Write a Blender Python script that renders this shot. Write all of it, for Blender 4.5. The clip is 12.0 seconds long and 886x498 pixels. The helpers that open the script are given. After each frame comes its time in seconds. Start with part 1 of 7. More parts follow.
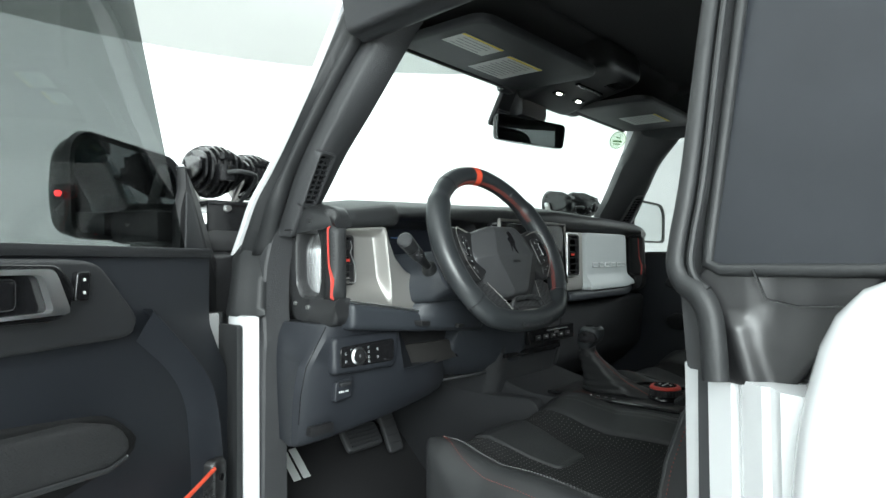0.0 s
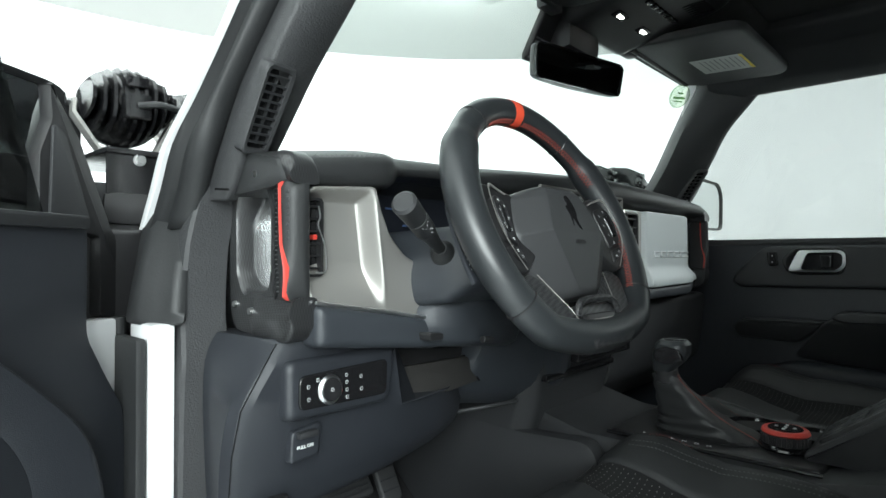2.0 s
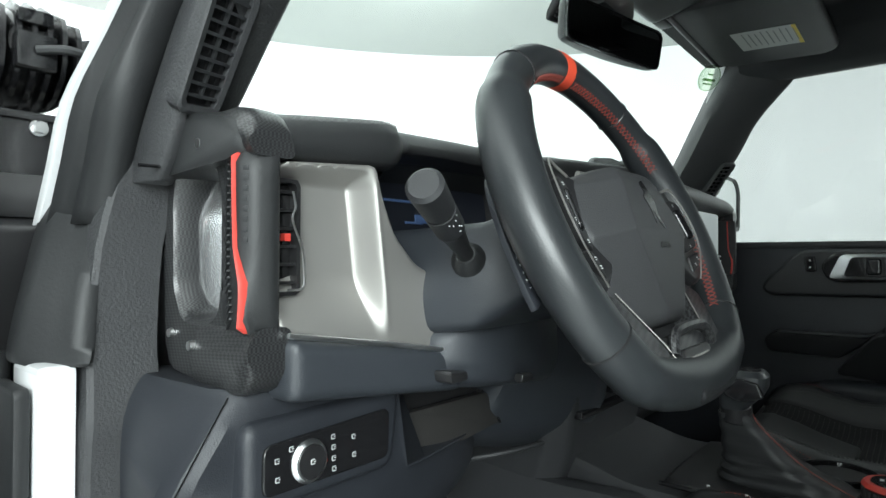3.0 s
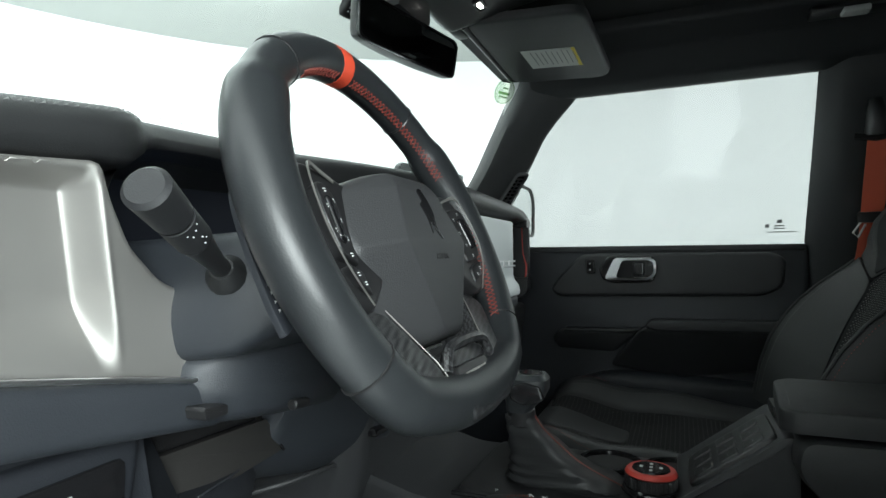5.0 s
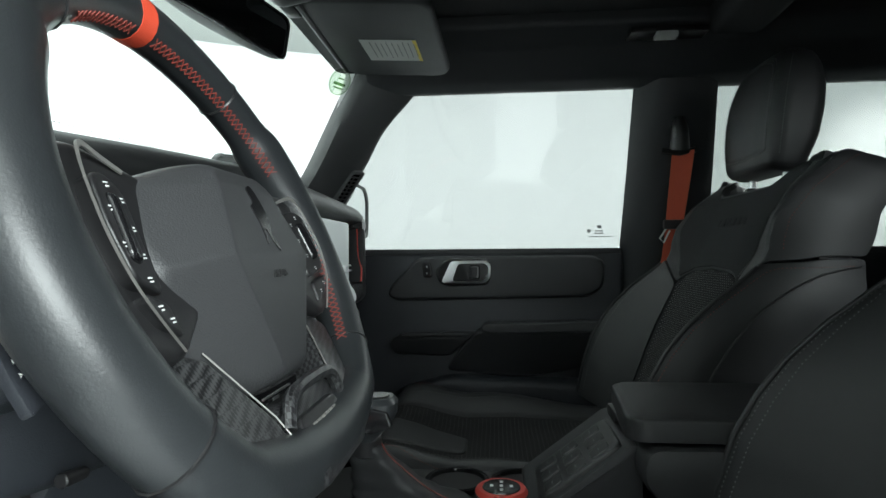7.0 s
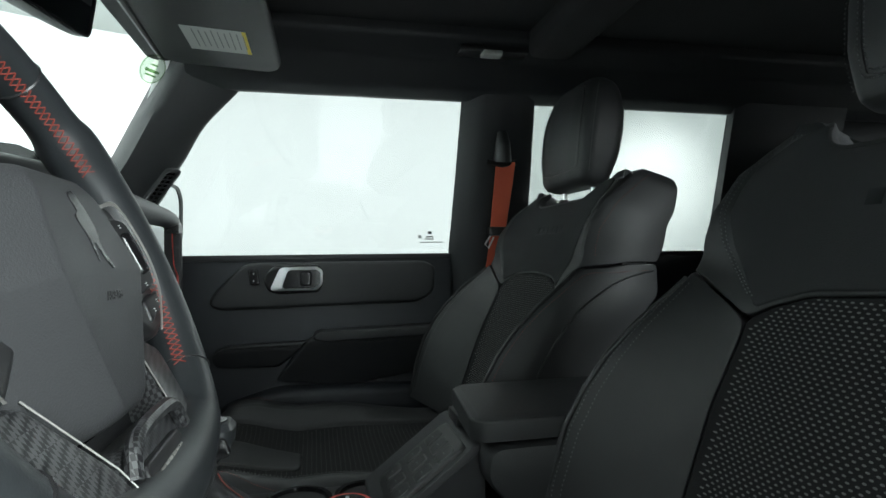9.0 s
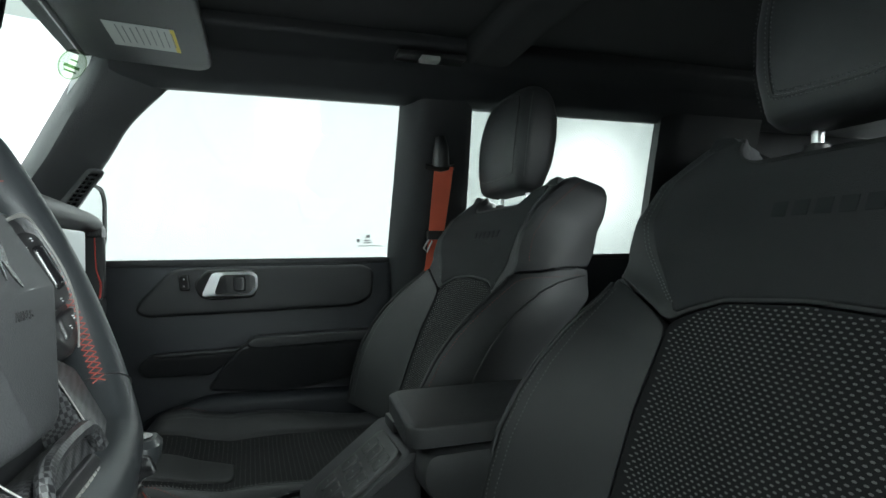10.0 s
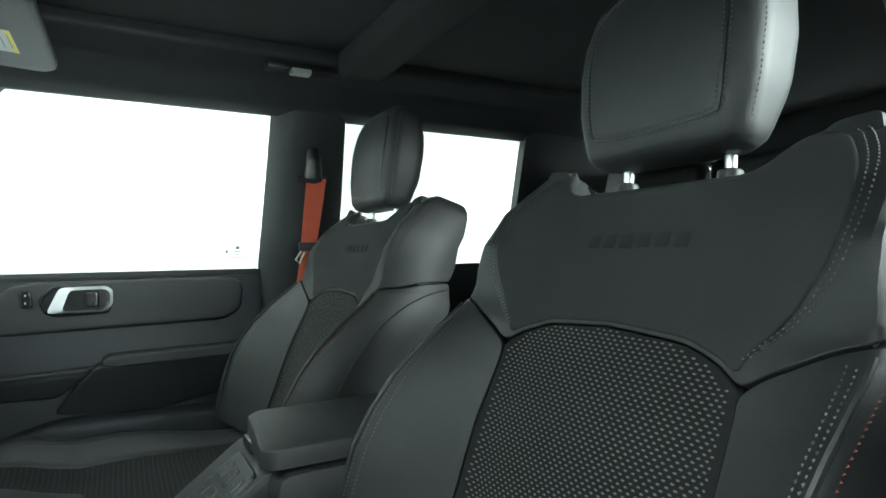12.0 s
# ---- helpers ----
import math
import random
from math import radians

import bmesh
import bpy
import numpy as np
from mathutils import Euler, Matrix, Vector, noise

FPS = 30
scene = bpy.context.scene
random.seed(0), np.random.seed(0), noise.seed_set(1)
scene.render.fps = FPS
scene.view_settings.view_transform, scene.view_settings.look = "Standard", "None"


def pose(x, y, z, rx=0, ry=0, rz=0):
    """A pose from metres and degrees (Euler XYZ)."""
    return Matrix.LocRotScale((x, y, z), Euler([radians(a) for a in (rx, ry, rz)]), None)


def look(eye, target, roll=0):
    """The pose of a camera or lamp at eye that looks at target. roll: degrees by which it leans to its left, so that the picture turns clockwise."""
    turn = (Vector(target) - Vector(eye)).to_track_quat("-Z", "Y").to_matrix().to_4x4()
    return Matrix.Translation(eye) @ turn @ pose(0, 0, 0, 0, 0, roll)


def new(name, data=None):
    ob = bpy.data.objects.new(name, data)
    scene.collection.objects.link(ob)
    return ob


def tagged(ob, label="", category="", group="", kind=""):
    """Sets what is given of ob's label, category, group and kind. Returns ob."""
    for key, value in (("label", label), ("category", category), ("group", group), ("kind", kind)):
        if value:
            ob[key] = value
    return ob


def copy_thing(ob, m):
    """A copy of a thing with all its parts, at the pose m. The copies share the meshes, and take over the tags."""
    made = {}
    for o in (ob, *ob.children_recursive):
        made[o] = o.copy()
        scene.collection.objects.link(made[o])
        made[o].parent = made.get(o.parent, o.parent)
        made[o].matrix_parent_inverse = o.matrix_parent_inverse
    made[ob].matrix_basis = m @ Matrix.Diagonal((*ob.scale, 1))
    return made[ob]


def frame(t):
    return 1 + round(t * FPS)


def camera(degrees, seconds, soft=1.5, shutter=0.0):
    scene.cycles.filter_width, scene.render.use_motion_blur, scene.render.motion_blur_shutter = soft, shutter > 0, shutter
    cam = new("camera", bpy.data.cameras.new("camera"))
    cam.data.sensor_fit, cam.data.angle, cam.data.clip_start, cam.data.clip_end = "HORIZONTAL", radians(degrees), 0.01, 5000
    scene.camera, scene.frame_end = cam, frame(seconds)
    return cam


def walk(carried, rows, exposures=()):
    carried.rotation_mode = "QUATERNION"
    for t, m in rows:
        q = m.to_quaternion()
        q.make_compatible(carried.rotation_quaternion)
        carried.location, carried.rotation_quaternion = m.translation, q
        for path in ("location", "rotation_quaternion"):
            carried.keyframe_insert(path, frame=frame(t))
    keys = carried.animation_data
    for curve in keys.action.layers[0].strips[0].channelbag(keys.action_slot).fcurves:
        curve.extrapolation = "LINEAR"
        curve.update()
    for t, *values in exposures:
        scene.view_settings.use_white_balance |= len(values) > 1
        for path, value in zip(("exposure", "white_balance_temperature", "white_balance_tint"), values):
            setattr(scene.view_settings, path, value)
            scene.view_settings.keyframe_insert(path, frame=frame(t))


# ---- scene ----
cam = camera(75.3, 12.0)
PATH = [
    (0, (-1.279, 0.076, 1.386), (0.204, 1.417, 1.426), -0.5),
    (0.5, (-1.22, 0.146, 1.381), (0.239, 1.514, 1.411), -0.2),
    (1, (-1.155, 0.238, 1.385), (0.303, 1.606, 1.409), -0.0),
    (1.5, (-1.084, 0.298, 1.381), (0.379, 1.661, 1.404), -0.0),
    (2, (-1.0, 0.357, 1.367), (0.474, 1.709, 1.389), 0.0),
    (2.5, (-0.931, 0.453, 1.363), (0.555, 1.791, 1.386), 0.1),
    (3, (-0.877, 0.533, 1.374), (0.656, 1.818, 1.397), 0.2),
    (3.5, (-0.847, 0.543, 1.383), (0.81, 1.662, 1.416), -0.1),
    (5.5, (-0.789, 0.518, 1.382), (1.087, 1.209, 1.41), -0.3),
    (6, (-0.753, 0.539, 1.392), (1.157, 1.131, 1.418), -0.3),
    (6.5, (-0.738, 0.56, 1.396), (1.223, 0.955, 1.419), -0.4),
    (7, (-0.736, 0.565, 1.395), (1.256, 0.747, 1.416), -0.4),
    (7.5, (-0.722, 0.57, 1.395), (1.278, 0.558, 1.417), -0.6),
    (9.5, (-0.723, 0.6, 1.408), (1.202, 0.06, 1.43), -0.7),
    (10, (-0.729, 0.591, 1.413), (1.167, -0.043, 1.433), -0.8),
    (10.5, (-0.737, 0.579, 1.419), (1.123, -0.157, 1.438), -0.8),
    (11, (-0.745, 0.569, 1.422), (1.075, -0.26, 1.439), -0.8),
    (11.5, (-0.759, 0.566, 1.432), (1.024, -0.34, 1.446), -0.8),
    (12, (-0.778, 0.565, 1.443), (0.964, -0.418, 1.455), -0.8),
]
walk(cam, [(t, look(eye, target, roll)) for t, eye, target, roll in PATH], [(0, -0.02, 6450, 7), (7.5, 0.13, 6450, 7), (9.5, 0.45, 6400, 6), (10.5, 0.78, 6350, 3), (11.5, 1.27, 6300, -1), (12.0, 1.57, 6300, -2)])

# ---- world and light ----
world = bpy.data.worlds.new("studio_world")
scene.world = world
world.use_nodes = True
world.node_tree.nodes["Background"].inputs[0].default_value = (0.85, 0.97, 1.0, 1)
world.node_tree.nodes["Background"].inputs[1].default_value = 0.3


def softbox(name, eye, target, sx, sy, watts, colour=(0.93, 1.0, 1.005)):
    """A rectangular studio softbox lamp."""
    data = bpy.data.lights.new(name, "AREA")
    data.shape, data.size, data.size_y, data.energy, data.color = "RECTANGLE", sx, sy, watts, colour
    lamp = new(name, data)
    lamp.matrix_world = look(eye, target)
    return lamp


softbox("overhead_softbox", (0.0, 1.2, 4.3), (0.0, 1.0, 0.0), 8.0, 8.0, 420)
softbox("side_softbox", (-3.6, -2.3, 2.75), (-0.4, 0.6, 1.30), 2.6, 2.2, 395)
softbox("front_wall_light", (0.0, 4.6, 4.3), (0.0, 8.5, 1.6), 9.0, 1.0, 520)
softbox("left_wall_light", (-4.6, 0.5, 4.3), (-8.5, 0.5, 1.6), 9.0, 1.0, 460)
softbox("right_wall_light", (4.6, 0.5, 4.3), (8.5, 0.5, 1.6), 9.0, 1.0, 110)


# ---- materials ----
def mat(name, col, rough=0.5, metal=0.0, bump=0.0, scale=300.0, var=0.12, vscale=9.0, coat=0.0, spec=0.5, rvar=0.06):
    """A surface with fine relief, and colour and gloss that vary at a larger scale."""
    m = bpy.data.materials.new(name)
    m.use_nodes = True
    nt = m.node_tree
    b = nt.nodes["Principled BSDF"]
    b.inputs["Metallic"].default_value = metal
    b.inputs["Coat Weight"].default_value = coat
    b.inputs["Specular IOR Level"].default_value = spec
    co = nt.nodes.new("ShaderNodeTexCoord")
    n1 = nt.nodes.new("ShaderNodeTexNoise")
    n1.inputs["Scale"].default_value, n1.inputs["Detail"].default_value = vscale, 5.0
    nt.links.new(co.outputs["Object"], n1.inputs["Vector"])
    ramp = nt.nodes.new("ShaderNodeMix")
    ramp.data_type = "RGBA"
    ramp.inputs[6].default_value = (*[c * (1 - var) for c in col], 1)
    ramp.inputs[7].default_value = (*[min(1, c * (1 + var)) for c in col], 1)
    nt.links.new(n1.outputs["Fac"], ramp.inputs[0])
    nt.links.new(ramp.outputs[2], b.inputs["Base Color"])
    mr = nt.nodes.new("ShaderNodeMapRange")
    mr.inputs["To Min"].default_value, mr.inputs["To Max"].default_value = max(0, rough - rvar), min(1, rough + rvar)
    nt.links.new(n1.outputs["Fac"], mr.inputs["Value"])
    nt.links.new(mr.outputs["Result"], b.inputs["Roughness"])
    if bump:
        n2 = nt.nodes.new("ShaderNodeTexNoise")
        n2.inputs["Scale"].default_value, n2.inputs["Detail"].default_value = scale, 3.0
        nt.links.new(co.outputs["Object"], n2.inputs["Vector"])
        bp = nt.nodes.new("ShaderNodeBump")
        bp.inputs["Strength"].default_value, bp.inputs["Distance"].default_value = bump, 0.001
        nt.links.new(n2.outputs["Fac"], bp.inputs["Height"])
        nt.links.new(bp.outputs["Normal"], b.inputs["Normal"])
    return m


def carbon(name, turn, scale=560.0, rough=0.42, light=0.036):
    """Woven carbon fibre: diagonal tows in a fine check, laid flat on a surface by the given turn."""
    m = mat(name, (0.02, 0.021, 0.023), rough, coat=0.2)
    nt = m.node_tree
    b = nt.nodes["Principled BSDF"]
    co = nt.nodes.new("ShaderNodeTexCoord")
    lay, mp = nt.nodes.new("ShaderNodeMapping"), nt.nodes.new("ShaderNodeMapping")
    lay.inputs["Rotation"].default_value = turn
    mp.inputs["Rotation"].default_value = (0, 0, 0.6)
    mp.inputs["Scale"].default_value = (1.0, 0.45, 1.0)
    mp.inputs["Location"].default_value = (0, 0, 0.0005)
    ck = nt.nodes.new("ShaderNodeTexChecker")
    ck.inputs["Scale"].default_value = scale
    ck.inputs["Color1"].default_value = (0.006, 0.006, 0.007, 1)
    ck.inputs["Color2"].default_value = (light, light * 1.03, light * 1.07, 1)
    nt.links.new(co.outputs["Object"], lay.inputs["Vector"])
    nt.links.new(lay.outputs["Vector"], mp.inputs["Vector"])
    nt.links.new(mp.outputs["Vector"], ck.inputs["Vector"])
    nt.links.new(ck.outputs["Color"], b.inputs["Base Color"])
    return m


def glass(name, tint, gloss=0.04):
    """A thin pane: lets light through with a tint, with a faint mirror image on it."""
    m = bpy.data.materials.new(name)
    m.use_nodes = True
    nt = m.node_tree
    nt.nodes.remove(nt.nodes["Principled BSDF"])
    tr, gl, mx = nt.nodes.new("ShaderNodeBsdfTransparent"), nt.nodes.new("ShaderNodeBsdfGlossy"), nt.nodes.new("ShaderNodeMixShader")
    tr.inputs[0].default_value = (*tint, 1)
    gl.inputs["Roughness"].default_value = 0.02
    mx.inputs[0].default_value = gloss
    nt.links.new(tr.outputs[0], mx.inputs[1])
    nt.links.new(gl.outputs[0], mx.inputs[2])
    nt.links.new(mx.outputs[0], nt.nodes["Material Output"].inputs["Surface"])
    return m


def glow(name, col, strength):
    m = bpy.data.materials.new(name)
    m.use_nodes = True
    b = m.node_tree.nodes["Principled BSDF"]
    b.inputs["Base Color"].default_value = (*col, 1)
    b.inputs["Emission Color"].default_value = (*col, 1)
    b.inputs["Emission Strength"].default_value = strength
    return m


M_TRIM = mat("grained_trim", (0.020, 0.021, 0.023), 0.55, bump=0.25, scale=900)
M_TRIM_LIGHT = mat("slate_trim", (0.0180, 0.0204, 0.0255), 0.5, bump=0.3, scale=900)
M_PILLAR = mat("pillar_trim_grain", (0.032, 0.033, 0.035), 0.55, bump=0.8, scale=420)
M_DOOR = mat("slate_door_panel", (0.0160, 0.0185, 0.0235), 0.5, bump=0.3, scale=900)
M_LEATHER = mat("black_leather", (0.019, 0.020, 0.021), 0.50, bump=0.26, scale=900, spec=0.42)
M_WHEEL = mat("wheel_leather", (0.022, 0.0245, 0.0265), 0.36, bump=0.12, scale=700)
M_SUEDE = mat("dark_suede", (0.030, 0.031, 0.032), 0.9, bump=0.5, scale=700, spec=0.2)
# black cloth, base colour lifted to take in lens haze over the roof
M_HEAD = mat("black_headliner", (0.048, 0.048, 0.049), 0.95, bump=0.5, scale=600, spec=0.1)
M_CLOTH = mat("black_cloth", (0.014, 0.0143, 0.015), 0.9, bump=0.6, scale=800, spec=0.2)
M_CARPET = mat("black_carpet", (0.018, 0.018, 0.019), 1.0, bump=1.0, scale=600, spec=0.1)
M_RUBBER = mat("black_rubber", (0.018, 0.019, 0.020), 0.52, bump=0.2, scale=260, spec=0.4)
M_PLASTIC = mat("black_plastic", (0.015, 0.015, 0.016), 0.38, bump=0.05)
M_GLOSS = mat("gloss_black", (0.010, 0.010, 0.011), 0.12, var=0.05)
M_AIRBAG = mat("airbag_cover", (0.036, 0.037, 0.039), 0.48, bump=0.32, scale=820)
M_SILVER = mat("satin_silver", (0.35, 0.342, 0.326), 0.46, metal=0.72, var=0.06, bump=0.08, scale=1500)
M_PANEL = mat("pale_grey_panel", (0.50, 0.535, 0.54), 0.4, var=0.03)
M_CHROME = mat("satin_chrome", (0.80, 0.81, 0.82), 0.32, metal=1.0, var=0.05)
M_STEEL = mat("zinc_steel", (0.6, 0.6, 0.6), 0.3, metal=1.0)
M_WHITE = mat("white_body_paint", (0.70, 0.71, 0.72), 0.25, coat=0.7, var=0.015)
M_RED = mat("red_rubber", (0.52, 0.045, 0.032), 0.5)
M_REDMARK = mat("red_leather", (0.68, 0.075, 0.035), 0.5, bump=0.2, scale=600)
M_BELT = mat("orange_webbing", (0.50, 0.085, 0.04), 0.75, bump=0.6, scale=900)
M_THREAD = mat("red_thread", (0.19, 0.032, 0.022), 0.7)
M_GREYTHREAD = mat("grey_thread", (0.115, 0.118, 0.118), 0.7)
M_DOT = mat("perforation_grey", (0.11, 0.11, 0.107), 0.7)
M_CARBON = carbon("carbon_fibre", (0, math.pi / 2, 0))
M_CARBON_WHEEL = carbon("carbon_fibre_spoke", (-math.radians(65), 0, 0), 460.0, light=0.048)
# pale metal colour stands for the bright studio reflected in polished carbon
M_POLISHED = mat("carbon_bright_reflection", (0.62, 0.63, 0.64), 0.24, metal=0.9, var=0.35, vscale=420, bump=0.2, scale=420)
M_MARK = mat("white_print", (0.62, 0.64, 0.64), 0.5)
M_GREYMARK = mat("grey_print", (0.16, 0.165, 0.17), 0.5)
M_WEAVE = mat("ribbed_armrest_cloth", (0.020, 0.0205, 0.0215), 0.75, bump=1.0, scale=420, spec=0.3)
M_INSERT = mat("brown_grey_insert", (0.026, 0.025, 0.024), 0.55, bump=0.3, scale=700)
# slate trim again, its colour raised for the light on column, lips and fascia
M_SLATE_LIT = mat("slate_trim_lit", (0.0255, 0.0292, 0.0350), 0.46, bump=0.3, scale=900)
M_YELLOW = mat("yellow_print", (0.65, 0.50, 0.06), 0.6)
M_LABEL = mat("pale_label", (0.45, 0.46, 0.44), 0.6, var=0.05)
M_ALLOY = mat("black_alloy", (0.010, 0.010, 0.011), 0.24, bump=0.15, scale=500)
M_MIRROR = mat("mirror_glass", (0.85, 0.87, 0.87), 0.015, metal=1.0, var=0.0, rvar=0.0)
# low mirror colour; on the driver's door it stands for a dark reflection
M_MIRROR_DIM = mat("mirror_glass_dark_image", (0.30, 0.32, 0.33), 0.02, metal=1.0, var=0.0, rvar=0.0)
M_GLASS_WS = glass("windscreen_glass", (0.93, 0.96, 0.95), 0.03)
M_GLASS_SIDE = glass("tinted_side_glass", (0.735, 0.745, 0.74), 0.04)
M_GLASS_REAR = glass("tinted_rear_glass", (0.57, 0.59, 0.58), 0.03)
M_GLASS_DARK = glass("privacy_glass", (0.36, 0.378, 0.375), 0.05)
M_STUDIO = mat("white_studio_paint", (0.86, 0.87, 0.87), 0.9, var=0.015, vscale=0.6)
M_STUDIO_FLOOR = mat("grey_studio_floor", (0.62, 0.63, 0.63), 0.45, var=0.04, vscale=1.5)
M_CEIL = mat("studio_ceiling", (0.42, 0.425, 0.41), 0.9, var=0.03, vscale=0.8)
M_LED = glow("red_led", (1.0, 0.05, 0.05), 12.0)
M_DOME = glow("dome_light", (1.0, 0.97, 0.9), 14.0)
M_SCREEN = glow("cluster_screen", (0.003, 0.004, 0.007), 0.4)
M_SCREEN_BLUE = glow("cluster_blue", (0.03, 0.055, 0.12), 0.3)


# ---- tools for meshes ----
import collections

from mathutils.geometry import delaunay_2d_cdt


def V(*a):
    return Vector(a)


def thing(name, at, label, category, group="", kind=""):
    ob = new(name)
    ob.empty_display_size = 0.05
    ob.location = at
    ob["at"] = list(at)
    return tagged(ob, label, category, group, kind)


def origin(ob):
    at = Vector((0, 0, 0))
    while ob is not None:
        at += ob.location
        ob = ob.parent
    return at


def part(name, bm, material, parent=None, label="", m=None, sharp=38):
    """Links a bmesh, given in world metres, as one mesh object under its thing or part."""
    if m is not None:
        bm.transform(m)
    if parent is not None:
        bm.transform(Matrix.Translation(-origin(parent)))
    bmesh.ops.recalc_face_normals(bm, faces=bm.faces)
    me = bpy.data.meshes.new(name)
    bm.to_mesh(me)
    bm.free()
    me.materials.append(material)
    me.polygons.foreach_set("use_smooth", [True] * len(me.polygons))
    me.set_sharp_from_angle(angle=radians(sharp))
    ob = new(name, me)
    if parent is not None:
        ob.parent = parent
    return tagged(ob, label) if label else ob


def solo(name, bm, material, label, category, kind="", group="", sharp=38):
    return tagged(part(name, bm, material, sharp=sharp), label, category, group, kind)


def join(*bms):
    """Pieces of one part in one bmesh."""
    out = bmesh.new()
    for b in bms:
        me = bpy.data.meshes.new("tmp")
        b.to_mesh(me)
        b.free()
        out.from_mesh(me)
        bpy.data.meshes.remove(me)
    return out


def box(c, s, bevel=0.004, rot=None, seg=2):
    bm = bmesh.new()
    bmesh.ops.create_cube(bm, size=1.0)
    bm.transform(Matrix.Diagonal((*s, 1)))
    if bevel:
        bmesh.ops.bevel(bm, geom=bm.edges[:], offset=min(bevel, 0.45 * min(s)), segments=seg, profile=0.6, affect="EDGES")
    if rot is not None:
        bm.transform(rot.to_4x4())
    bm.transform(Matrix.Translation(c))
    return bm


def loft(rings, cap=True, closed=True):
    """A skin over rings of points, each as long as the next."""
    bm = bmesh.new()
    vs = [[bm.verts.new(p) for p in r] for r in rings]
    n = len(rings[0])
    for a, b in zip(vs, vs[1:]):
        for i in range(n if closed else n - 1):
            j = (i + 1) % n
            bm.faces.new((a[i], a[j], b[j], b[i]))
    if cap and closed:
        bm.faces.new(vs[0][::-1])
        bm.faces.new(vs[-1])
    return bm


def cr(pts, n=64, closed=True):
    """A smooth curve through points of any dimension."""
    pts = [np.array(p, float) for p in pts]
    k = len(pts)
    out = []
    spans = k if closed else k - 1
    for i in range(n):
        s = i * spans / (n if closed else n - 1)
        a = min(int(s), spans - 1)
        f = s - a
        g = (lambda j: pts[j % k]) if closed else (lambda j: pts[max(0, min(k - 1, j))])
        p0, p1, p2, p3 = g(a - 1), g(a), g(a + 1), g(a + 2)
        out.append(0.5 * (2 * p1 + (p2 - p0) * f + (2 * p0 - 5 * p1 + 4 * p2 - p3) * f**2 + (3 * p1 - p0 - 3 * p2 + p3) * f**3))
    return out


def rounded(pts, r=0.01, seg=5):
    """A closed 2D polygon with rounded corners."""
    out = []
    n = len(pts)
    for i in range(n):
        a, b, c = (np.array(pts[(i + k) % n], float) for k in (-1, 0, 1))
        la, lc = np.linalg.norm(a - b), np.linalg.norm(c - b)
        q = min(r, 0.45 * la, 0.45 * lc)
        p0, p2 = b + (a - b) / la * q, b + (c - b) / lc * q
        for j in range(seg + 1):
            t = j / seg
            out.append((1 - t) ** 2 * p0 + 2 * t * (1 - t) * b + t * t * p2)
    return out


def denser(rings, k):
    """More rings between the given ones, on a smooth curve through them."""
    cols = [cr(col, (len(rings) - 1) * k + 1, False) for col in zip(*rings)]
    return [[Vector(col[i]) for col in cols] for i in range(len(cols[0]))]


def resample(pts, n, closed=True):
    p = np.array(list(pts) + ([pts[0]] if closed else []), float)
    d = np.r_[0, np.cumsum(np.linalg.norm(np.diff(p, axis=0), axis=1))]
    s = np.linspace(0, d[-1], n + 1)[:-1] if closed else np.linspace(0, d[-1], n)
    return [np.array([np.interp(v, d, p[:, k]) for k in range(p.shape[1])]) for v in s]


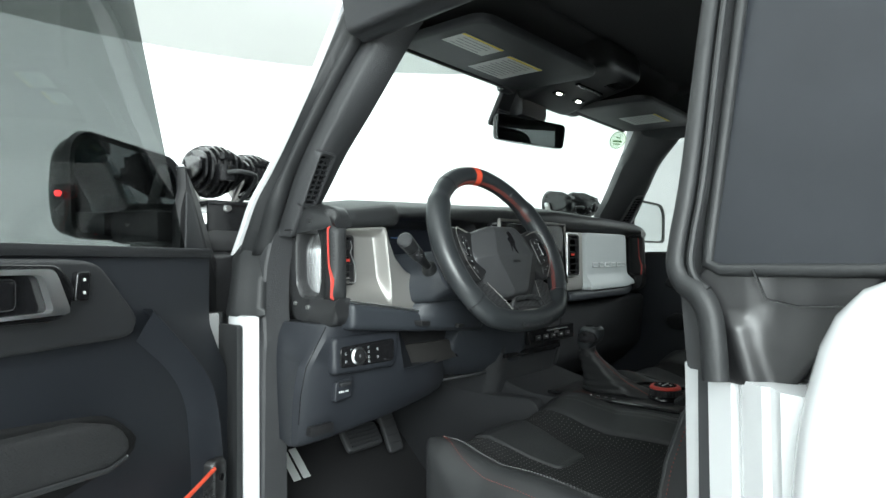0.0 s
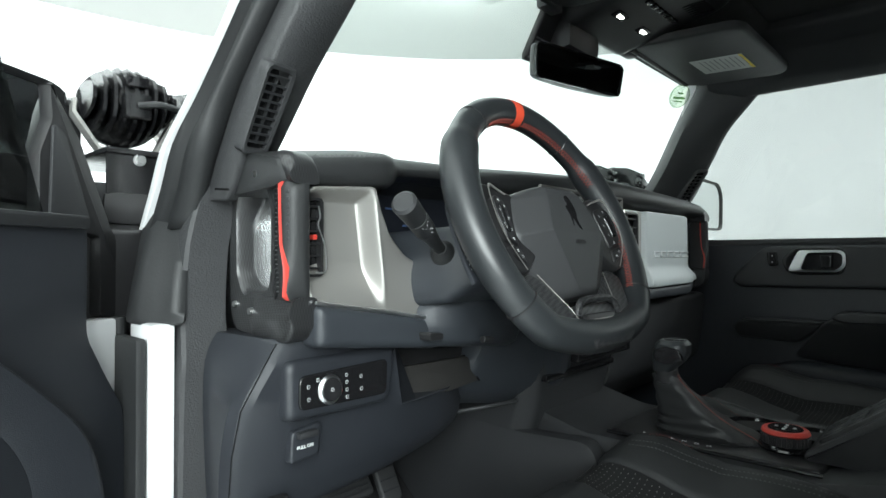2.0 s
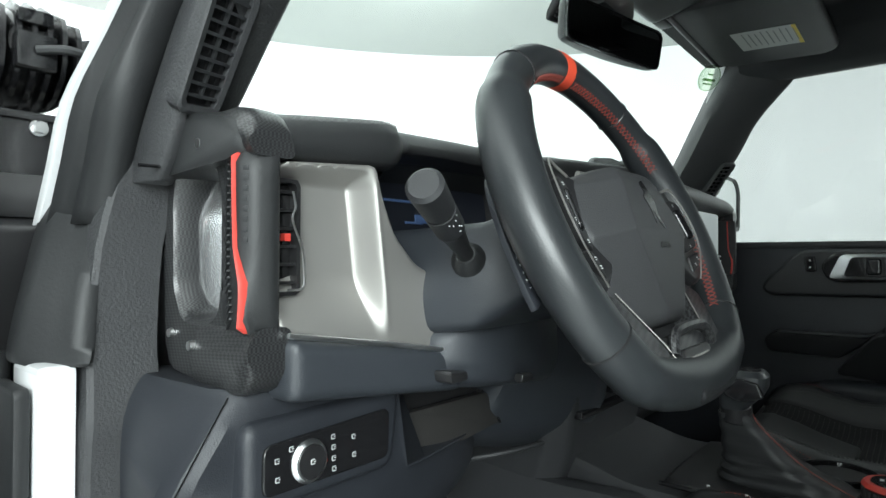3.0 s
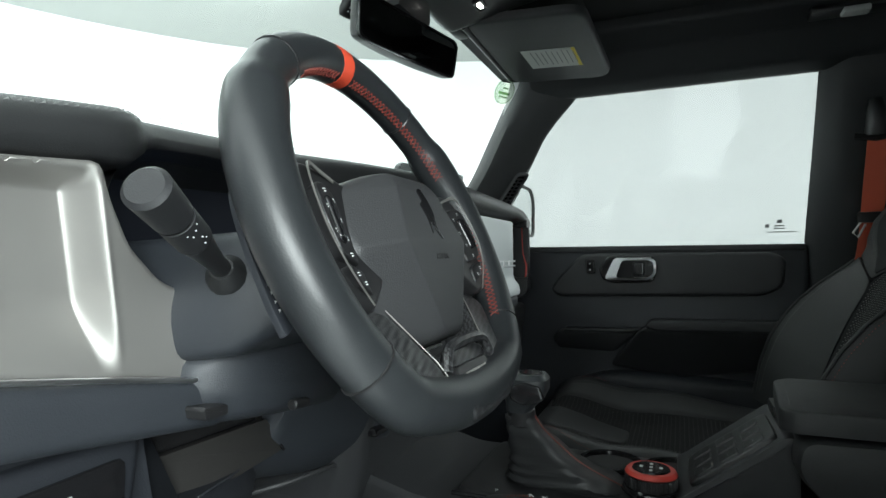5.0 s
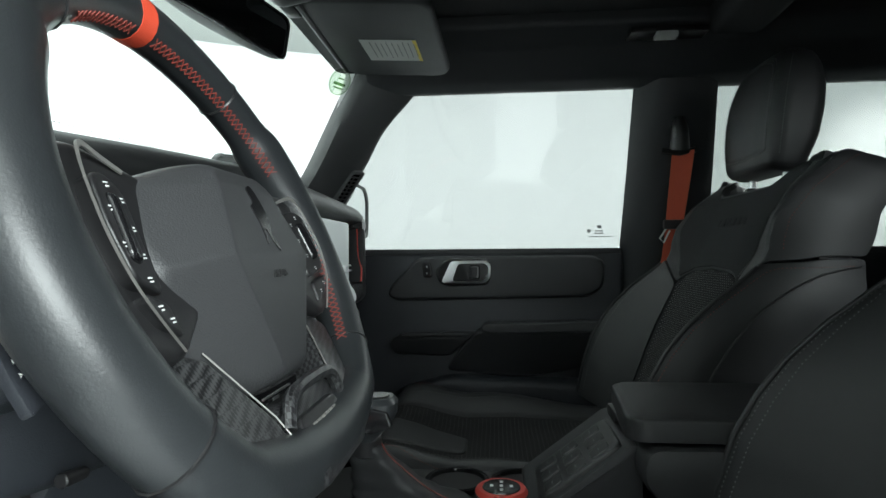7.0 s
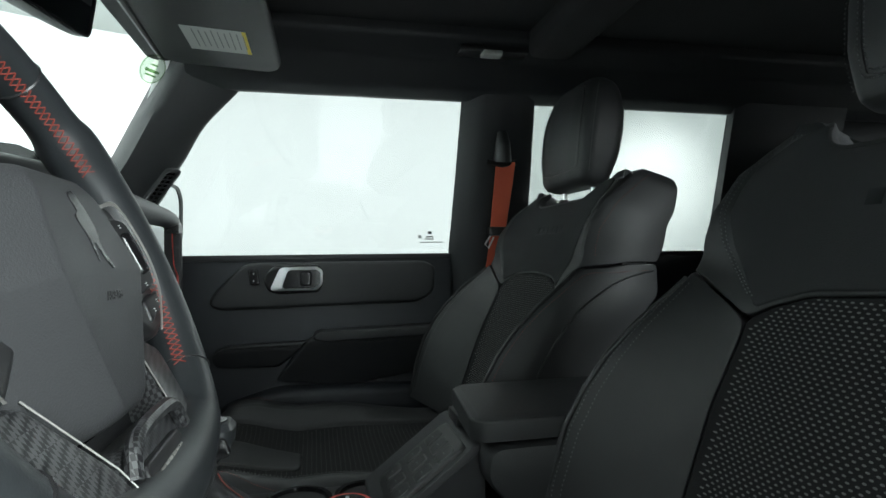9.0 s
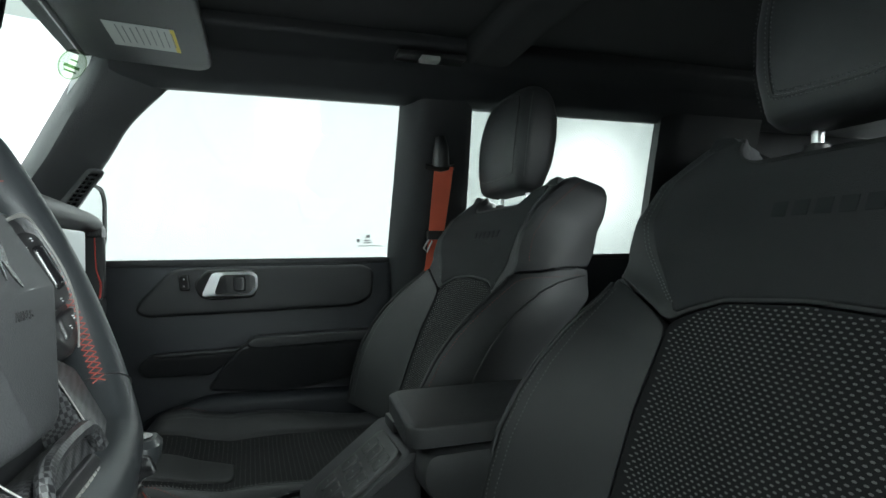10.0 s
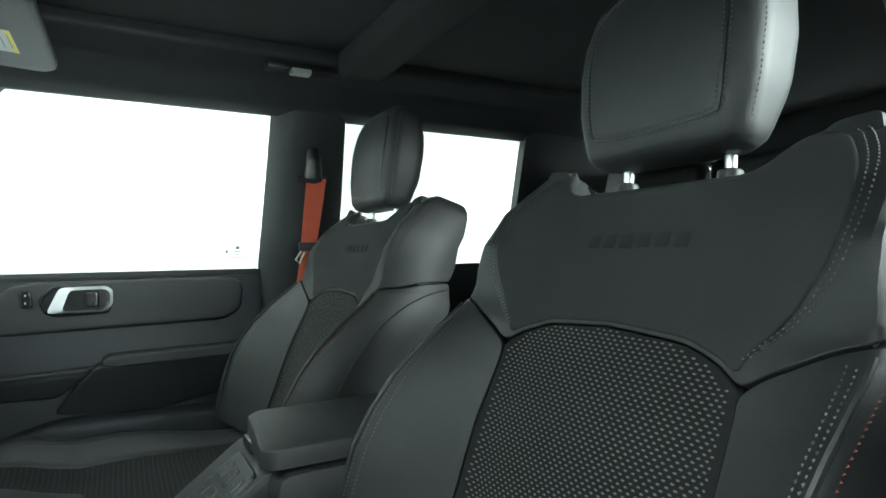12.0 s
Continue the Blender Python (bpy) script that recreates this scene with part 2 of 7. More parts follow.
def pad(outline, to3, h=None, depth=0.02, edge=0.006, n=72, rings=6, back=True):
    """A cushion-like plate: a 2D outline, lifted by h(u, v) along the third way of to3, with rolled edges and a skirt."""
    h = h or (lambda u, v: 0.0)
    pts = np.array(resample(outline, n))
    nxt, prv = np.roll(pts, -1, axis=0), np.roll(pts, 1, axis=0)
    area = 0.5 * np.sum(pts[:, 0] * nxt[:, 1] - nxt[:, 0] * pts[:, 1])
    tan = nxt - prv
    inw = np.stack([-tan[:, 1], tan[:, 0]], 1) * (1 if area > 0 else -1)
    inw /= np.linalg.norm(inw, axis=1)[:, None] + 1e-12
    seg = nxt - pts
    seg2 = (seg**2).sum(1) + 1e-15

    def away(q):
        t = np.clip(((q[:, None] - pts) * seg).sum(2) / seg2, 0, 1)
        return np.sqrt((((pts + t[..., None] * seg) - q[:, None]) ** 2).sum(2)).min(1)

    def within(q):
        x, y = q[:, 0][:, None], q[:, 1][:, None]
        hit = (pts[:, 1] > y) != (nxt[:, 1] > y)
        at = pts[:, 0] + (y - pts[:, 1]) * seg[:, 0] / np.where(seg[:, 1] == 0, 1e-12, seg[:, 1])
        return (hit & (x < at)).sum(1) % 2 == 1

    more = []
    for f in (0.12, 0.35, 0.65, 1.0):
        q = pts + inw * edge * f
        ok = within(q)
        ok[ok] &= away(q[ok]) > edge * f * 0.9
        more.append(q[ok])
    g = math.sqrt(abs(area)) / (2.2 * rings)
    lo, hi = pts.min(0), pts.max(0)
    gx, gy = np.meshgrid(np.arange(lo[0] + g / 2, hi[0], g), np.arange(lo[1] + g / 2, hi[1], g))
    q = np.stack([gx.ravel(), gy.ravel()], 1)
    q = q[within(q)]
    q = q[away(q) > edge + 0.45 * g] if len(q) else q
    every = np.concatenate([pts] + more + [q])
    res = delaunay_2d_cdt([Vector(p) for p in every], [(i, (i + 1) % n) for i in range(n)], [], 1, 1e-7)
    vs2, faces = np.array([list(p) for p in res[0]]), res[2]
    d = away(vs2)
    drop = np.where(d < edge, edge - np.sqrt(np.maximum(edge**2 - (edge - d) ** 2, 0)), 0.0)
    bm = bmesh.new()
    top = [bm.verts.new(to3(p[0], p[1], h(p[0], p[1]) - e)) for p, e in zip(vs2, drop)]
    for f in faces:
        bm.faces.new([top[i] for i in f])
    rim = [e for e in bm.edges if len(e.link_faces) == 1]
    low = {}
    at = {v: p for v, p in zip(top, vs2)}
    for e in rim:
        for v in e.verts:
            if v not in low:
                low[v] = bm.verts.new(to3(*at[v], -depth))
    for e in rim:
        a, b = e.verts
        bm.faces.new((a, b, low[b], low[a]))
    if back and rim:
        order, seen = [rim[0].verts[0]], set()
        links = collections.defaultdict(list)
        for e in rim:
            links[e.verts[0]].append(e.verts[1])
            links[e.verts[1]].append(e.verts[0])
        while True:
            seen.add(order[-1])
            ahead = [v for v in links[order[-1]] if v not in seen]
            if not ahead:
                break
            order.append(ahead[0])
        if len(order) > 2:
            bm.faces.new([low[v] for v in order])
    return bm


def frames_along(path, closed):
    """Side and up vectors along a path, carried along without twist."""
    P = [Vector(p) for p in path]
    n = len(P)
    T = []
    for i in range(n):
        a = P[(i - 1) % n] if closed or i else P[0]
        b = P[(i + 1) % n] if closed or i < n - 1 else P[-1]
        T.append((b - a).normalized())
    up = Vector((0, 0, 1)) if abs(T[0].z) < 0.9 else Vector((0, 1, 0))
    out = []
    for t in T:
        side = t.cross(up).normalized()
        up = side.cross(t).normalized()
        out.append((side, up))
    return P, T, out


def tube(path, r, seg=8, closed=False, squash=1.0):
    """A round bar along a path; r is one radius or one for each point."""
    P, T, fr = frames_along(path, closed)
    rs = list(r) if hasattr(r, "__len__") else [r] * len(P)
    rings = []
    for p, (s, u), q in zip(P, fr, rs):
        rings.append([p + s * (q * math.cos(2 * math.pi * k / seg)) + u * (q * squash * math.sin(2 * math.pi * k / seg)) for k in range(seg)])
    if closed:
        rings.append(rings[0])
        bm = loft(rings, cap=False)
        bmesh.ops.remove_doubles(bm, verts=bm.verts, dist=1e-6)
        return bm
    return loft(rings)


def prism(poly, to3, a, b, bevel=0.0, seg=2):
    """A 2D polygon drawn out between two depths."""
    bm = loft([[to3(p[0], p[1], a) for p in poly], [to3(p[0], p[1], b) for p in poly]])
    if bevel:
        bmesh.ops.recalc_face_normals(bm, faces=bm.faces)
        es = [e for e in bm.edges if len(e.link_faces) == 2 and e.calc_face_angle() > 0.45]
        bmesh.ops.bevel(bm, geom=es, offset=bevel, segments=seg, profile=0.6, affect="EDGES")
    return bm


def cyl(a, b, r0, r1=None, seg=20, bevel=0.0):
    """A turned bar from a to b."""
    a, b = Vector(a), Vector(b)
    r1 = r0 if r1 is None else r1
    d = (b - a).normalized()
    s = d.orthogonal().normalized()
    u = d.cross(s)
    ring = lambda p, r: [p + s * (r * math.cos(2 * math.pi * k / seg)) + u * (r * math.sin(2 * math.pi * k / seg)) for k in range(seg)]
    if bevel:
        return loft([ring(a, r0 - bevel), ring(a + d * bevel, r0), ring(b - d * bevel, r1), ring(b, r1 - bevel)])
    return loft([ring(a, r0), ring(b, r1)])


def stitches(path, up, length=0.0045, gap=0.0028, w=0.0011, lift=0.0008):
    """A row of separate thread stitches along a path; up gives the surface's way out."""
    p = np.array([list(q) for q in path], float)
    d = np.r_[0, np.cumsum(np.linalg.norm(np.diff(p, axis=0), axis=1))]
    at = lambda s: Vector([np.interp(s, d, p[:, k]) for k in range(3)])
    bm = bmesh.new()
    s = 0.0
    up = Vector(up).normalized()
    while s + length < d[-1]:
        a, b = at(s), at(s + length)
        t = (b - a).normalized()
        side = t.cross(up).normalized() * w
        o = up * lift
        mid = (a + b) / 2 + o * 2.2
        va, vb = bm.verts.new(a), bm.verts.new(b)
        v1, v2, v3 = bm.verts.new(mid - o + side), bm.verts.new(mid + o * 0.4), bm.verts.new(mid - o - side)
        for q in ((va, v1, v2), (va, v2, v3), (vb, v2, v1), (vb, v3, v2)):
            bm.faces.new(q)
        s += length + gap
    return bm


def text(body, size, m, material, parent, name="lettering", depth=0.0006, label="", spacing=1.0):
    """Writing as a mesh in the built-in font, its middle at the pose m."""
    cu = bpy.data.curves.new(name, "FONT")
    cu.body, cu.size, cu.extrude, cu.align_x, cu.align_y = body, size, depth, "CENTER", "CENTER"
    cu.space_character = spacing
    cu.resolution_u = 2
    tmp = bpy.data.objects.new("tmp_text", cu)
    scene.collection.objects.link(tmp)
    dg = bpy.context.evaluated_depsgraph_get()
    me = bpy.data.meshes.new_from_object(tmp.evaluated_get(dg))
    bpy.data.objects.remove(tmp)
    bm = bmesh.new()
    bm.from_mesh(me)
    return part(name, bm, material, parent, label, m=m)


def basis(o, x, y, z):
    """A pose from an origin and three axes."""
    x, y, z = (Vector(v).normalized() for v in (x, y, z))
    return Matrix(((x.x, y.x, z.x, o[0]), (x.y, y.y, z.y, o[1]), (x.z, y.z, z.z, o[2]), (0, 0, 0, 1)))


def to(m):
    return lambda u, v, w: m @ Vector((u, v, w))


def sstep(a, b, x):
    t = max(0.0, min(1.0, (x - a) / (b - a)))
    return t * t * (3 - 2 * t)


YZ = lambda u, v, w: Vector((w, u, v))   # outline across y and z, depth along x
XZ = lambda u, v, w: Vector((u, -w, v))  # outline across x and z, depth towards the rear
XY = lambda u, v, w: Vector((u, v, w))   # outline across x and y, depth upwards


# ---- studio ----
def studio():
    ring = lambda r, z: [V(r * math.cos(2 * math.pi * k / 96), 0.5 + r * math.sin(2 * math.pi * k / 96), z) for k in range(96)]
    solo("floor", loft([ring(8.9, -0.1), ring(8.9, 0.0)]), M_STUDIO_FLOOR, "smooth pale grey painted studio floor", "floor", "structure")
    prof = [(8.0, 0.004), (8.25, 0.05), (8.42, 0.18), (8.5, 0.40), (8.5, 4.56)]
    bm = loft([ring(r, z) for r, z in prof] + [ring(8.75, 4.56), ring(8.75, 0.004), ring(8.0, 0.004)], cap=False)
    solo("wall_cyclorama", bm, M_STUDIO, "curved seamless white studio wall", "wall", "structure")
    solo("ceiling", loft([ring(8.9, 4.56), ring(8.9, 4.7)]), M_CEIL, "pale grey-white studio ceiling", "ceiling", "structure")


studio()
# unseen spot, added so a hot patch on the wall stands for lamp glare
spot = bpy.data.lights.new("wall_glare_spot", "SPOT")
spot.energy, spot.spot_size, spot.spot_blend, spot.shadow_soft_size = 1000, radians(30), 1.0, 0.2
wall_glare_spot = new("wall_glare_spot", spot)
wall_glare_spot.matrix_world = look((4.3, -2.3, 4.35), (6.95, -4.35, 2.5))
softbox("rear_softbox", (3.9, -2.5, 3.7), (0.0, 0.2, 1.5), 1.2, 1.2, 120)


# ---- body shell of the car ----
def inner_x(z):
    return 0.72 - 0.26 * (z - 1.415)


def mirror(bm, s):
    if s < 0:
        bm.transform(Matrix.Diagonal((-1, 1, 1, 1)))
    return bm


body = thing("car_body", (0, 0, 0.5), "white off-road car body with black cabin trim, driver door open", "car")


def passenger_pillar():
    rows = [((0.600, 1.13, 1.36), (0.672, 1.062, 1.36)), ((0.580, 1.09, 1.45), (0.672, 1.012, 1.44)), ((0.562, 1.005, 1.585), (0.668, 0.895, 1.600)),
            ((0.555, 0.955, 1.70), (0.645, 0.832, 1.70)), ((0.553, 0.915, 1.80), (0.624, 0.750, 1.785)), ((0.540, 0.88, 1.87), (0.60, 0.68, 1.86))]
    rings = []
    for a, b in rows:
        a, b = V(*a) + V(0.024, -0.10 * max(0, a[2] - 1.42), 0), V(*b)
        o = V(0.055, 0.055, 0.0)
        m1, m2 = a.lerp(b, 0.10) + V(-0.002, -0.003, 0), a.lerp(b, 0.92) + V(-0.002, -0.003, 0)
        rings.append([a, m1, m2, b, b + V(0.03, 0.01, 0), a.lerp(b, 0.9) + o, a + o, a + V(0.01, 0.02, 0)])
    part("pillar_trim", loft(denser(rings, 5)), M_PILLAR, body, "dark grained windscreen pillar trim", sharp=50)
    edge = [(1.27, 0.700, 1.075, 1.150), (1.37, 0.690, 1.055, 1.130), (1.44, 0.694, 1.005, 1.105), (1.52, 0.700, 0.945, 1.040), (1.60, 0.692, 0.900, 0.985), (1.70, 0.668, 0.858, 0.940), (1.79, 0.640, 0.820, 0.905), (1.87, 0.61, 0.775, 0.873), (1.95, 0.58, 0.72, 0.84)]
    band, skin_rows = [], []
    for z, x, i, o in edge:
        w = o + 0.022
        band.append([V(x - 0.03, i - 0.004, z), V(x - 0.004, i, z), V(x + 0.012, i + 0.012, z), V(x + 0.004, i + 0.4 * (o - i), z), V(x + 0.016, i + 0.62 * (o - i), z), V(x + 0.012, o - 0.004, z), V(x - 0.02, o + 0.01, z)])
        if z > 1.39:
            skin_rows.append([V(x - 0.006, o + 0.002, z), V(x + 0.010, o + 0.004, z), V(x + 0.014, (o + w) / 2, z), V(x + 0.008, w - 0.008, z), V(x - 0.012, w, z), V(x - 0.04, w, z), V(x - 0.04, o, z)])
    part("door_seal", loft(denser(band, 4)), M_RUBBER, body, "black rubber door seal", sharp=70)
    part("pillar_skin", loft(denser(skin_rows, 3)), M_WHITE, body, "white painted windscreen pillar", sharp=60)


def driver_pillar():
    # trim from the glass edge over a swelling to the seal; z, then x and y of the three lines
    rows = [(1.435, 0.616, 1.075, 0.666, 1.016, 0.675, 1.056), (1.45, 0.612, 1.055, 0.664, 1.005, 0.674, 1.048), (1.50, 0.602, 1.010, 0.662, 0.980, 0.672, 1.020), (1.59, 0.584, 0.956, 0.652, 0.938, 0.655, 0.992),
            (1.65, 0.572, 0.910, 0.638, 0.906, 0.640, 0.962), (1.70, 0.562, 0.873, 0.626, 0.880, 0.627, 0.936), (1.77, 0.548, 0.823, 0.605, 0.845, 0.608, 0.893), (1.82, 0.538, 0.785, 0.590, 0.812, 0.595, 0.855), (1.90, 0.51, 0.72, 0.565, 0.75, 0.570, 0.79)]
    rings = []
    for z, ax_, ay, mx, my, bx, by in rows:
        a, m, b = V(-ax_, ay, z), V(-mx, my, z), V(-bx, by, z)
        rings.append([a, a.lerp(m, 0.06) + V(0, -0.003, 0), a.lerp(m, 0.5) + V(0.001, -0.003, 0), a.lerp(m, 0.93) + V(0, -0.001, 0), m + V(-0.003, 0.006, 0), b, b + V(0.02, 0.06, 0), a + V(-0.01, 0.07, 0), a + V(0.0, 0.02, 0)])
    part("pillar_trim", loft(denser(rings, 5)), M_PILLAR, body, "dark grained windscreen pillar trim", sharp=75)
    band, skin_rows = [], []
    for z in (1.40, 1.45, 1.50, 1.55, 1.60, 1.66, 1.72, 1.78, 1.84, 1.90, 1.96):
        lean = 0.26 * max(0.0, z - 1.5)
        xo, xi = 0.712 - lean, 0.676 - lean
        wi = float(np.interp(z, [1.407, 1.45, 1.50, 1.55, 1.60, 1.66, 1.72, 1.78, 1.84, 1.90, 1.96], [1.137, 1.101, 1.066, 1.035, 1.008, 0.982, 0.960, 0.939, 0.919, 0.897, 0.874]))
        mid = float(np.interp(z, [1.40, 1.466, 1.545, 1.687, 1.812, 1.96], [1.09, 1.05, 1.009, 0.946, 0.876, 0.79]))
        by = float(np.interp(z, [1.343, 1.423, 1.50, 1.549, 1.614, 1.688, 1.765, 1.819, 1.96], [1.086, 1.059, 1.020, 1.009, 0.979, 0.942, 0.897, 0.856, 0.75]))
        band.append([V(-xi + 0.02, by + 0.02, z), V(-xi, by, z), V(-xi - 0.012, by - 0.006, z), V(-xi - 0.024, 0.35 * by + 0.65 * mid - 0.004, z), V(-xo + 0.006, mid + 0.002, z), V(-xo + 0.016, mid + 0.012, z), V(-xo + 0.004, mid + 0.4 * (wi - mid) + 0.006, z), V(-xo - 0.003, mid + 0.7 * (wi - mid), z), V(-xo, wi - 0.004, z), V(-xo + 0.03, wi + 0.012, z)])
        skin_rows.append([V(-xo + 0.006, wi + 0.002, z), V(-xo - 0.004, wi + 0.003, z), V(-xo - 0.006, wi + 0.014, z), V(-xo + 0.002, wi + 0.027, z), V(-xo + 0.012, wi + 0.034, z), V(-xo + 0.04, wi + 0.034, z), V(-xo + 0.04, wi, z)])
    part("door_seal", loft(denser(band, 3)), M_RUBBER, body, "black rubber door seal with two ribs", sharp=100)
    part("pillar_skin", loft(denser(skin_rows, 3)), M_WHITE, body, "white painted windscreen pillar", sharp=60)


def side_shell(s):
    name = "driver" if s < 0 else "passenger"
    # windscreen pillar, from below the dash to the roof, with its door seal and white outer skin
    (driver_pillar if s < 0 else passenger_pillar)()
    # roof rail above the doors
    prof = rounded([(0.634, 1.782), (0.617, 1.774), (0.585, 1.792), (0.545, 1.850), (0.50, 1.885), (0.50, 1.94), (0.66, 1.94), (0.672, 1.87), (0.655, 1.782)], 0.010, 4)
    ys = (0.86, 0.6, 0.3, 0.0, -0.5, -1.0, -1.5)
    part("roof_rail", mirror(loft([[V(p[0], y, p[1]) for p in prof] for y in ys]), s), M_TRIM, body, "dark padded roof rail trim")
    # pillar between the doors
    rings = []
    for z, x in ((0.75, 0.715), (1.30, 0.70), (1.415, 0.682), (1.60, 0.638), (1.80, 0.598), (1.86, 0.58)):
        k = 0.0 if z < 1.4 else 0.02 * (z - 1.4) / 0.4
        rings.append([V(x + 0.018 + 0.010 * (s > 0), 0.262 - k, z), V(x + 0.012, 0.250 - k, z), V(x - 0.006, 0.222 - k, z), V(x - 0.010, 0.19, z), V(x - 0.010, 0.085, z), V(x + 0.004, 0.062, z), V(x + 0.018 + 0.02 * (s > 0), 0.056, z), V(x + 0.02 + 0.012 * (s > 0), 0.06, z), V(x + 0.02 + 0.012 * (s > 0), 0.25 - k, z)])
    part("centre_pillar", mirror(loft(rings), s), M_TRIM, body, "dark centre pillar trim")
    # rear pillar and rear quarter
    rings = [[V(inner_x(z) + dx, y, z) for dx, y in ((-0.03, -0.50), (-0.04, -0.53), (-0.04, -0.85), (0.006, -0.85), (0.006, -0.505))] for z in (0.75, 1.41, 1.80, 1.87)]
    part("rear_pillar", mirror(loft(rings), s), M_TRIM, body)
    part("quarter_panel", mirror(box((0.72, -1.15, 1.33), (0.05, 0.62, 1.1), 0.01), s), M_TRIM, body)
    # sill
    part("door_sill", mirror(box((0.72, 0.45, 0.72), (0.16, 1.5, 0.14), 0.02), s), M_WHITE, body, "white painted door sill")


side_shell(1)
side_shell(-1)
# hinge side of the driver's opening
part("hinge_pillar", prism(rounded([(1.052, 0.66), (1.125, 0.66), (1.125, 1.286), (1.052, 1.286)], 0.008), YZ, -0.738, -0.711, 0.006), M_WHITE, body, "white painted door jamb")
part("jamb_seal", prism(rounded([(1.062, 0.66), (1.135, 0.66), (1.135, 1.27), (1.062, 1.27)], 0.008), YZ, -0.752, -0.740, 0.004), M_RUBBER, body)
part("hinge_pillar_inner", prism(rounded([(-0.786, 1.275), (-0.758, 1.275), (-0.756, 1.215), (-0.762, 1.195), (-0.788, 1.190)], 0.010), lambda u, v, w: V(u, w, v), 1.135, 1.158, 0.006), M_WHITE, body, "white painted fender jamb")
part("hinge_void", prism(rounded([(1.160, 0.66), (1.25, 0.66), (1.25, 1.42), (1.160, 1.40)], 0.008), YZ, -0.815, -0.70, 0.006), M_PLASTIC, body)
rings = []
for z, xi, yi, xo, yo in ((1.284, 0.708, 1.046, 0.741, 1.115), (1.292, 0.705, 1.044, 0.744, 1.118), (1.33, 0.700, 1.050, 0.738, 1.118), (1.36, 0.694, 1.056, 0.730, 1.125), (1.39, 0.686, 1.060, 0.720, 1.140), (1.42, 0.677, 1.058, 0.712, 1.142)):
    a, b = V(-xi, yi, z), V(-xo, yo, z)
    rings.append([a + V(0.02, 0.03, 0), a, a.lerp(b, 0.25) + V(-0.004, -0.005, 0), a.lerp(b, 0.45) + V(-0.003, 0.004, 0), a.lerp(b, 0.7) + V(-0.007, -0.006, 0), b, b + V(0.02, 0.02, 0)])
part("jamb_cover", loft(denser(rings, 4)), M_RUBBER, body, "creased black rubber jamb cover", sharp=100)
rings = []
for z, xl, xr, y in ((0.70, 0.712, 0.652, 1.050), (1.05, 0.711, 0.654, 1.046), (1.052, 0.7085, 0.6560, 1.048), (1.055, 0.711, 0.654, 1.046), (1.20, 0.711, 0.656, 1.042), (1.235, 0.710, 0.654, 1.040), (1.265, 0.708, 0.646, 1.046), (1.30, 0.706, 0.645, 1.052), (1.38, 0.700, 0.640, 1.054), (1.452, 0.686, 0.628, 1.046)):
    rings.append([V(-xl, 1.11, z), V(-xl, y + 0.016, z), V(-xl + 0.002, y + 0.004, z), V(-xl + 0.006, y, z), V(-xr - 0.006, y - 0.002, z), V(-xr - 0.003, y + 0.003, z), V(-xr, y + 0.012, z), V(-xr, 1.11, z)])
part("kick_trim", loft(denser(rings, 3)), M_PILLAR, body, "dark grained hinge pillar trim", sharp=30)
# driver-side pillar cover behind the opening
seal = cr([V(-0.642, 0.242, 1.82), V(-0.694, 0.254, 1.62), V(-0.733, 0.261, 1.466), V(-0.745, 0.268, 1.405), V(-0.750, 0.269, 1.380), V(-0.752, 0.262, 1.365), V(-0.755, 0.248, 1.355), V(-0.757, 0.239, 1.338), V(-0.760, 0.235, 1.312), V(-0.762, 0.233, 1.282)], 60, False)
part("pillar_seal", tube(seal, [0.0085 + 0.0025 * sstep(20, 40, k) for k in range(60)], 12), M_RUBBER, body, "black rubber centre pillar seal", sharp=70)
part("seal_lip", tube([V(p[0] - 0.004, p[1] - 0.014, p[2]) for p in seal[:38]], 0.0035, 8), M_RUBBER, body)
part("pillar_inner", prism(rounded([(0.270, 1.372), (0.264, 1.286), (0.20, 1.282), (0.20, 1.38), (0.238, 1.40), (0.212, 1.80), (0.236, 1.80), (0.258, 1.47)], 0.004), lambda u, v, w: V(-(0.740 - 0.26 * max(0.0, v - 1.40)) + w, u, v), 0.0, 0.04), M_TRIM, body, "dark centre pillar inner trim")


def cover_h(y, z):
    """The moulded cover: a shallow channel behind the seal and a pinched ridge that fades upwards."""
    ridge_y = 0.222 - 0.25 * max(0.0, 1.335 - z)
    return 0.010 * math.exp(-((y - ridge_y) / 0.011) ** 2) * sstep(1.345, 1.325, z) - 0.006 * sstep(0.215, 0.19, y) * sstep(1.31, 1.35, z) + 0.004 * sstep(0.17, 0.13, y)


cover = rounded([(0.240, 1.279), (0.181, 1.277), (0.165, 1.30), (0.11, 1.38), (0.245, 1.38), (0.258, 1.362), (0.238, 1.33)], 0.006)
part("pillar_cover", pad(cover, lambda u, v, w: V(-0.748 - w, u, v), cover_h, depth=0.02, edge=0.004, n=110, rings=34), M_PLASTIC, body, "moulded black pillar cover")
part("cover_joint", tube([V(-0.7535, 0.205, 1.376), V(-0.7525, 0.196, 1.352), V(-0.7515, 0.175, 1.347), V(-0.752, 0.13, 1.349)], 0.0012, 5), M_GLOSS, body)
fold = [(-0.660, 0.284), (-0.698, 0.281), (-0.703, 0.276), (-0.716, 0.2585), (-0.716, 0.2535), (-0.724, 0.2515), (-0.744, 0.2265), (-0.741, 0.2205), (-0.754, 0.2150), (-0.772, 0.196), (-0.771, 0.190), (-0.786, 0.180), (-0.792, 0.165), (-0.780, 0.13), (-0.66, 0.13)]
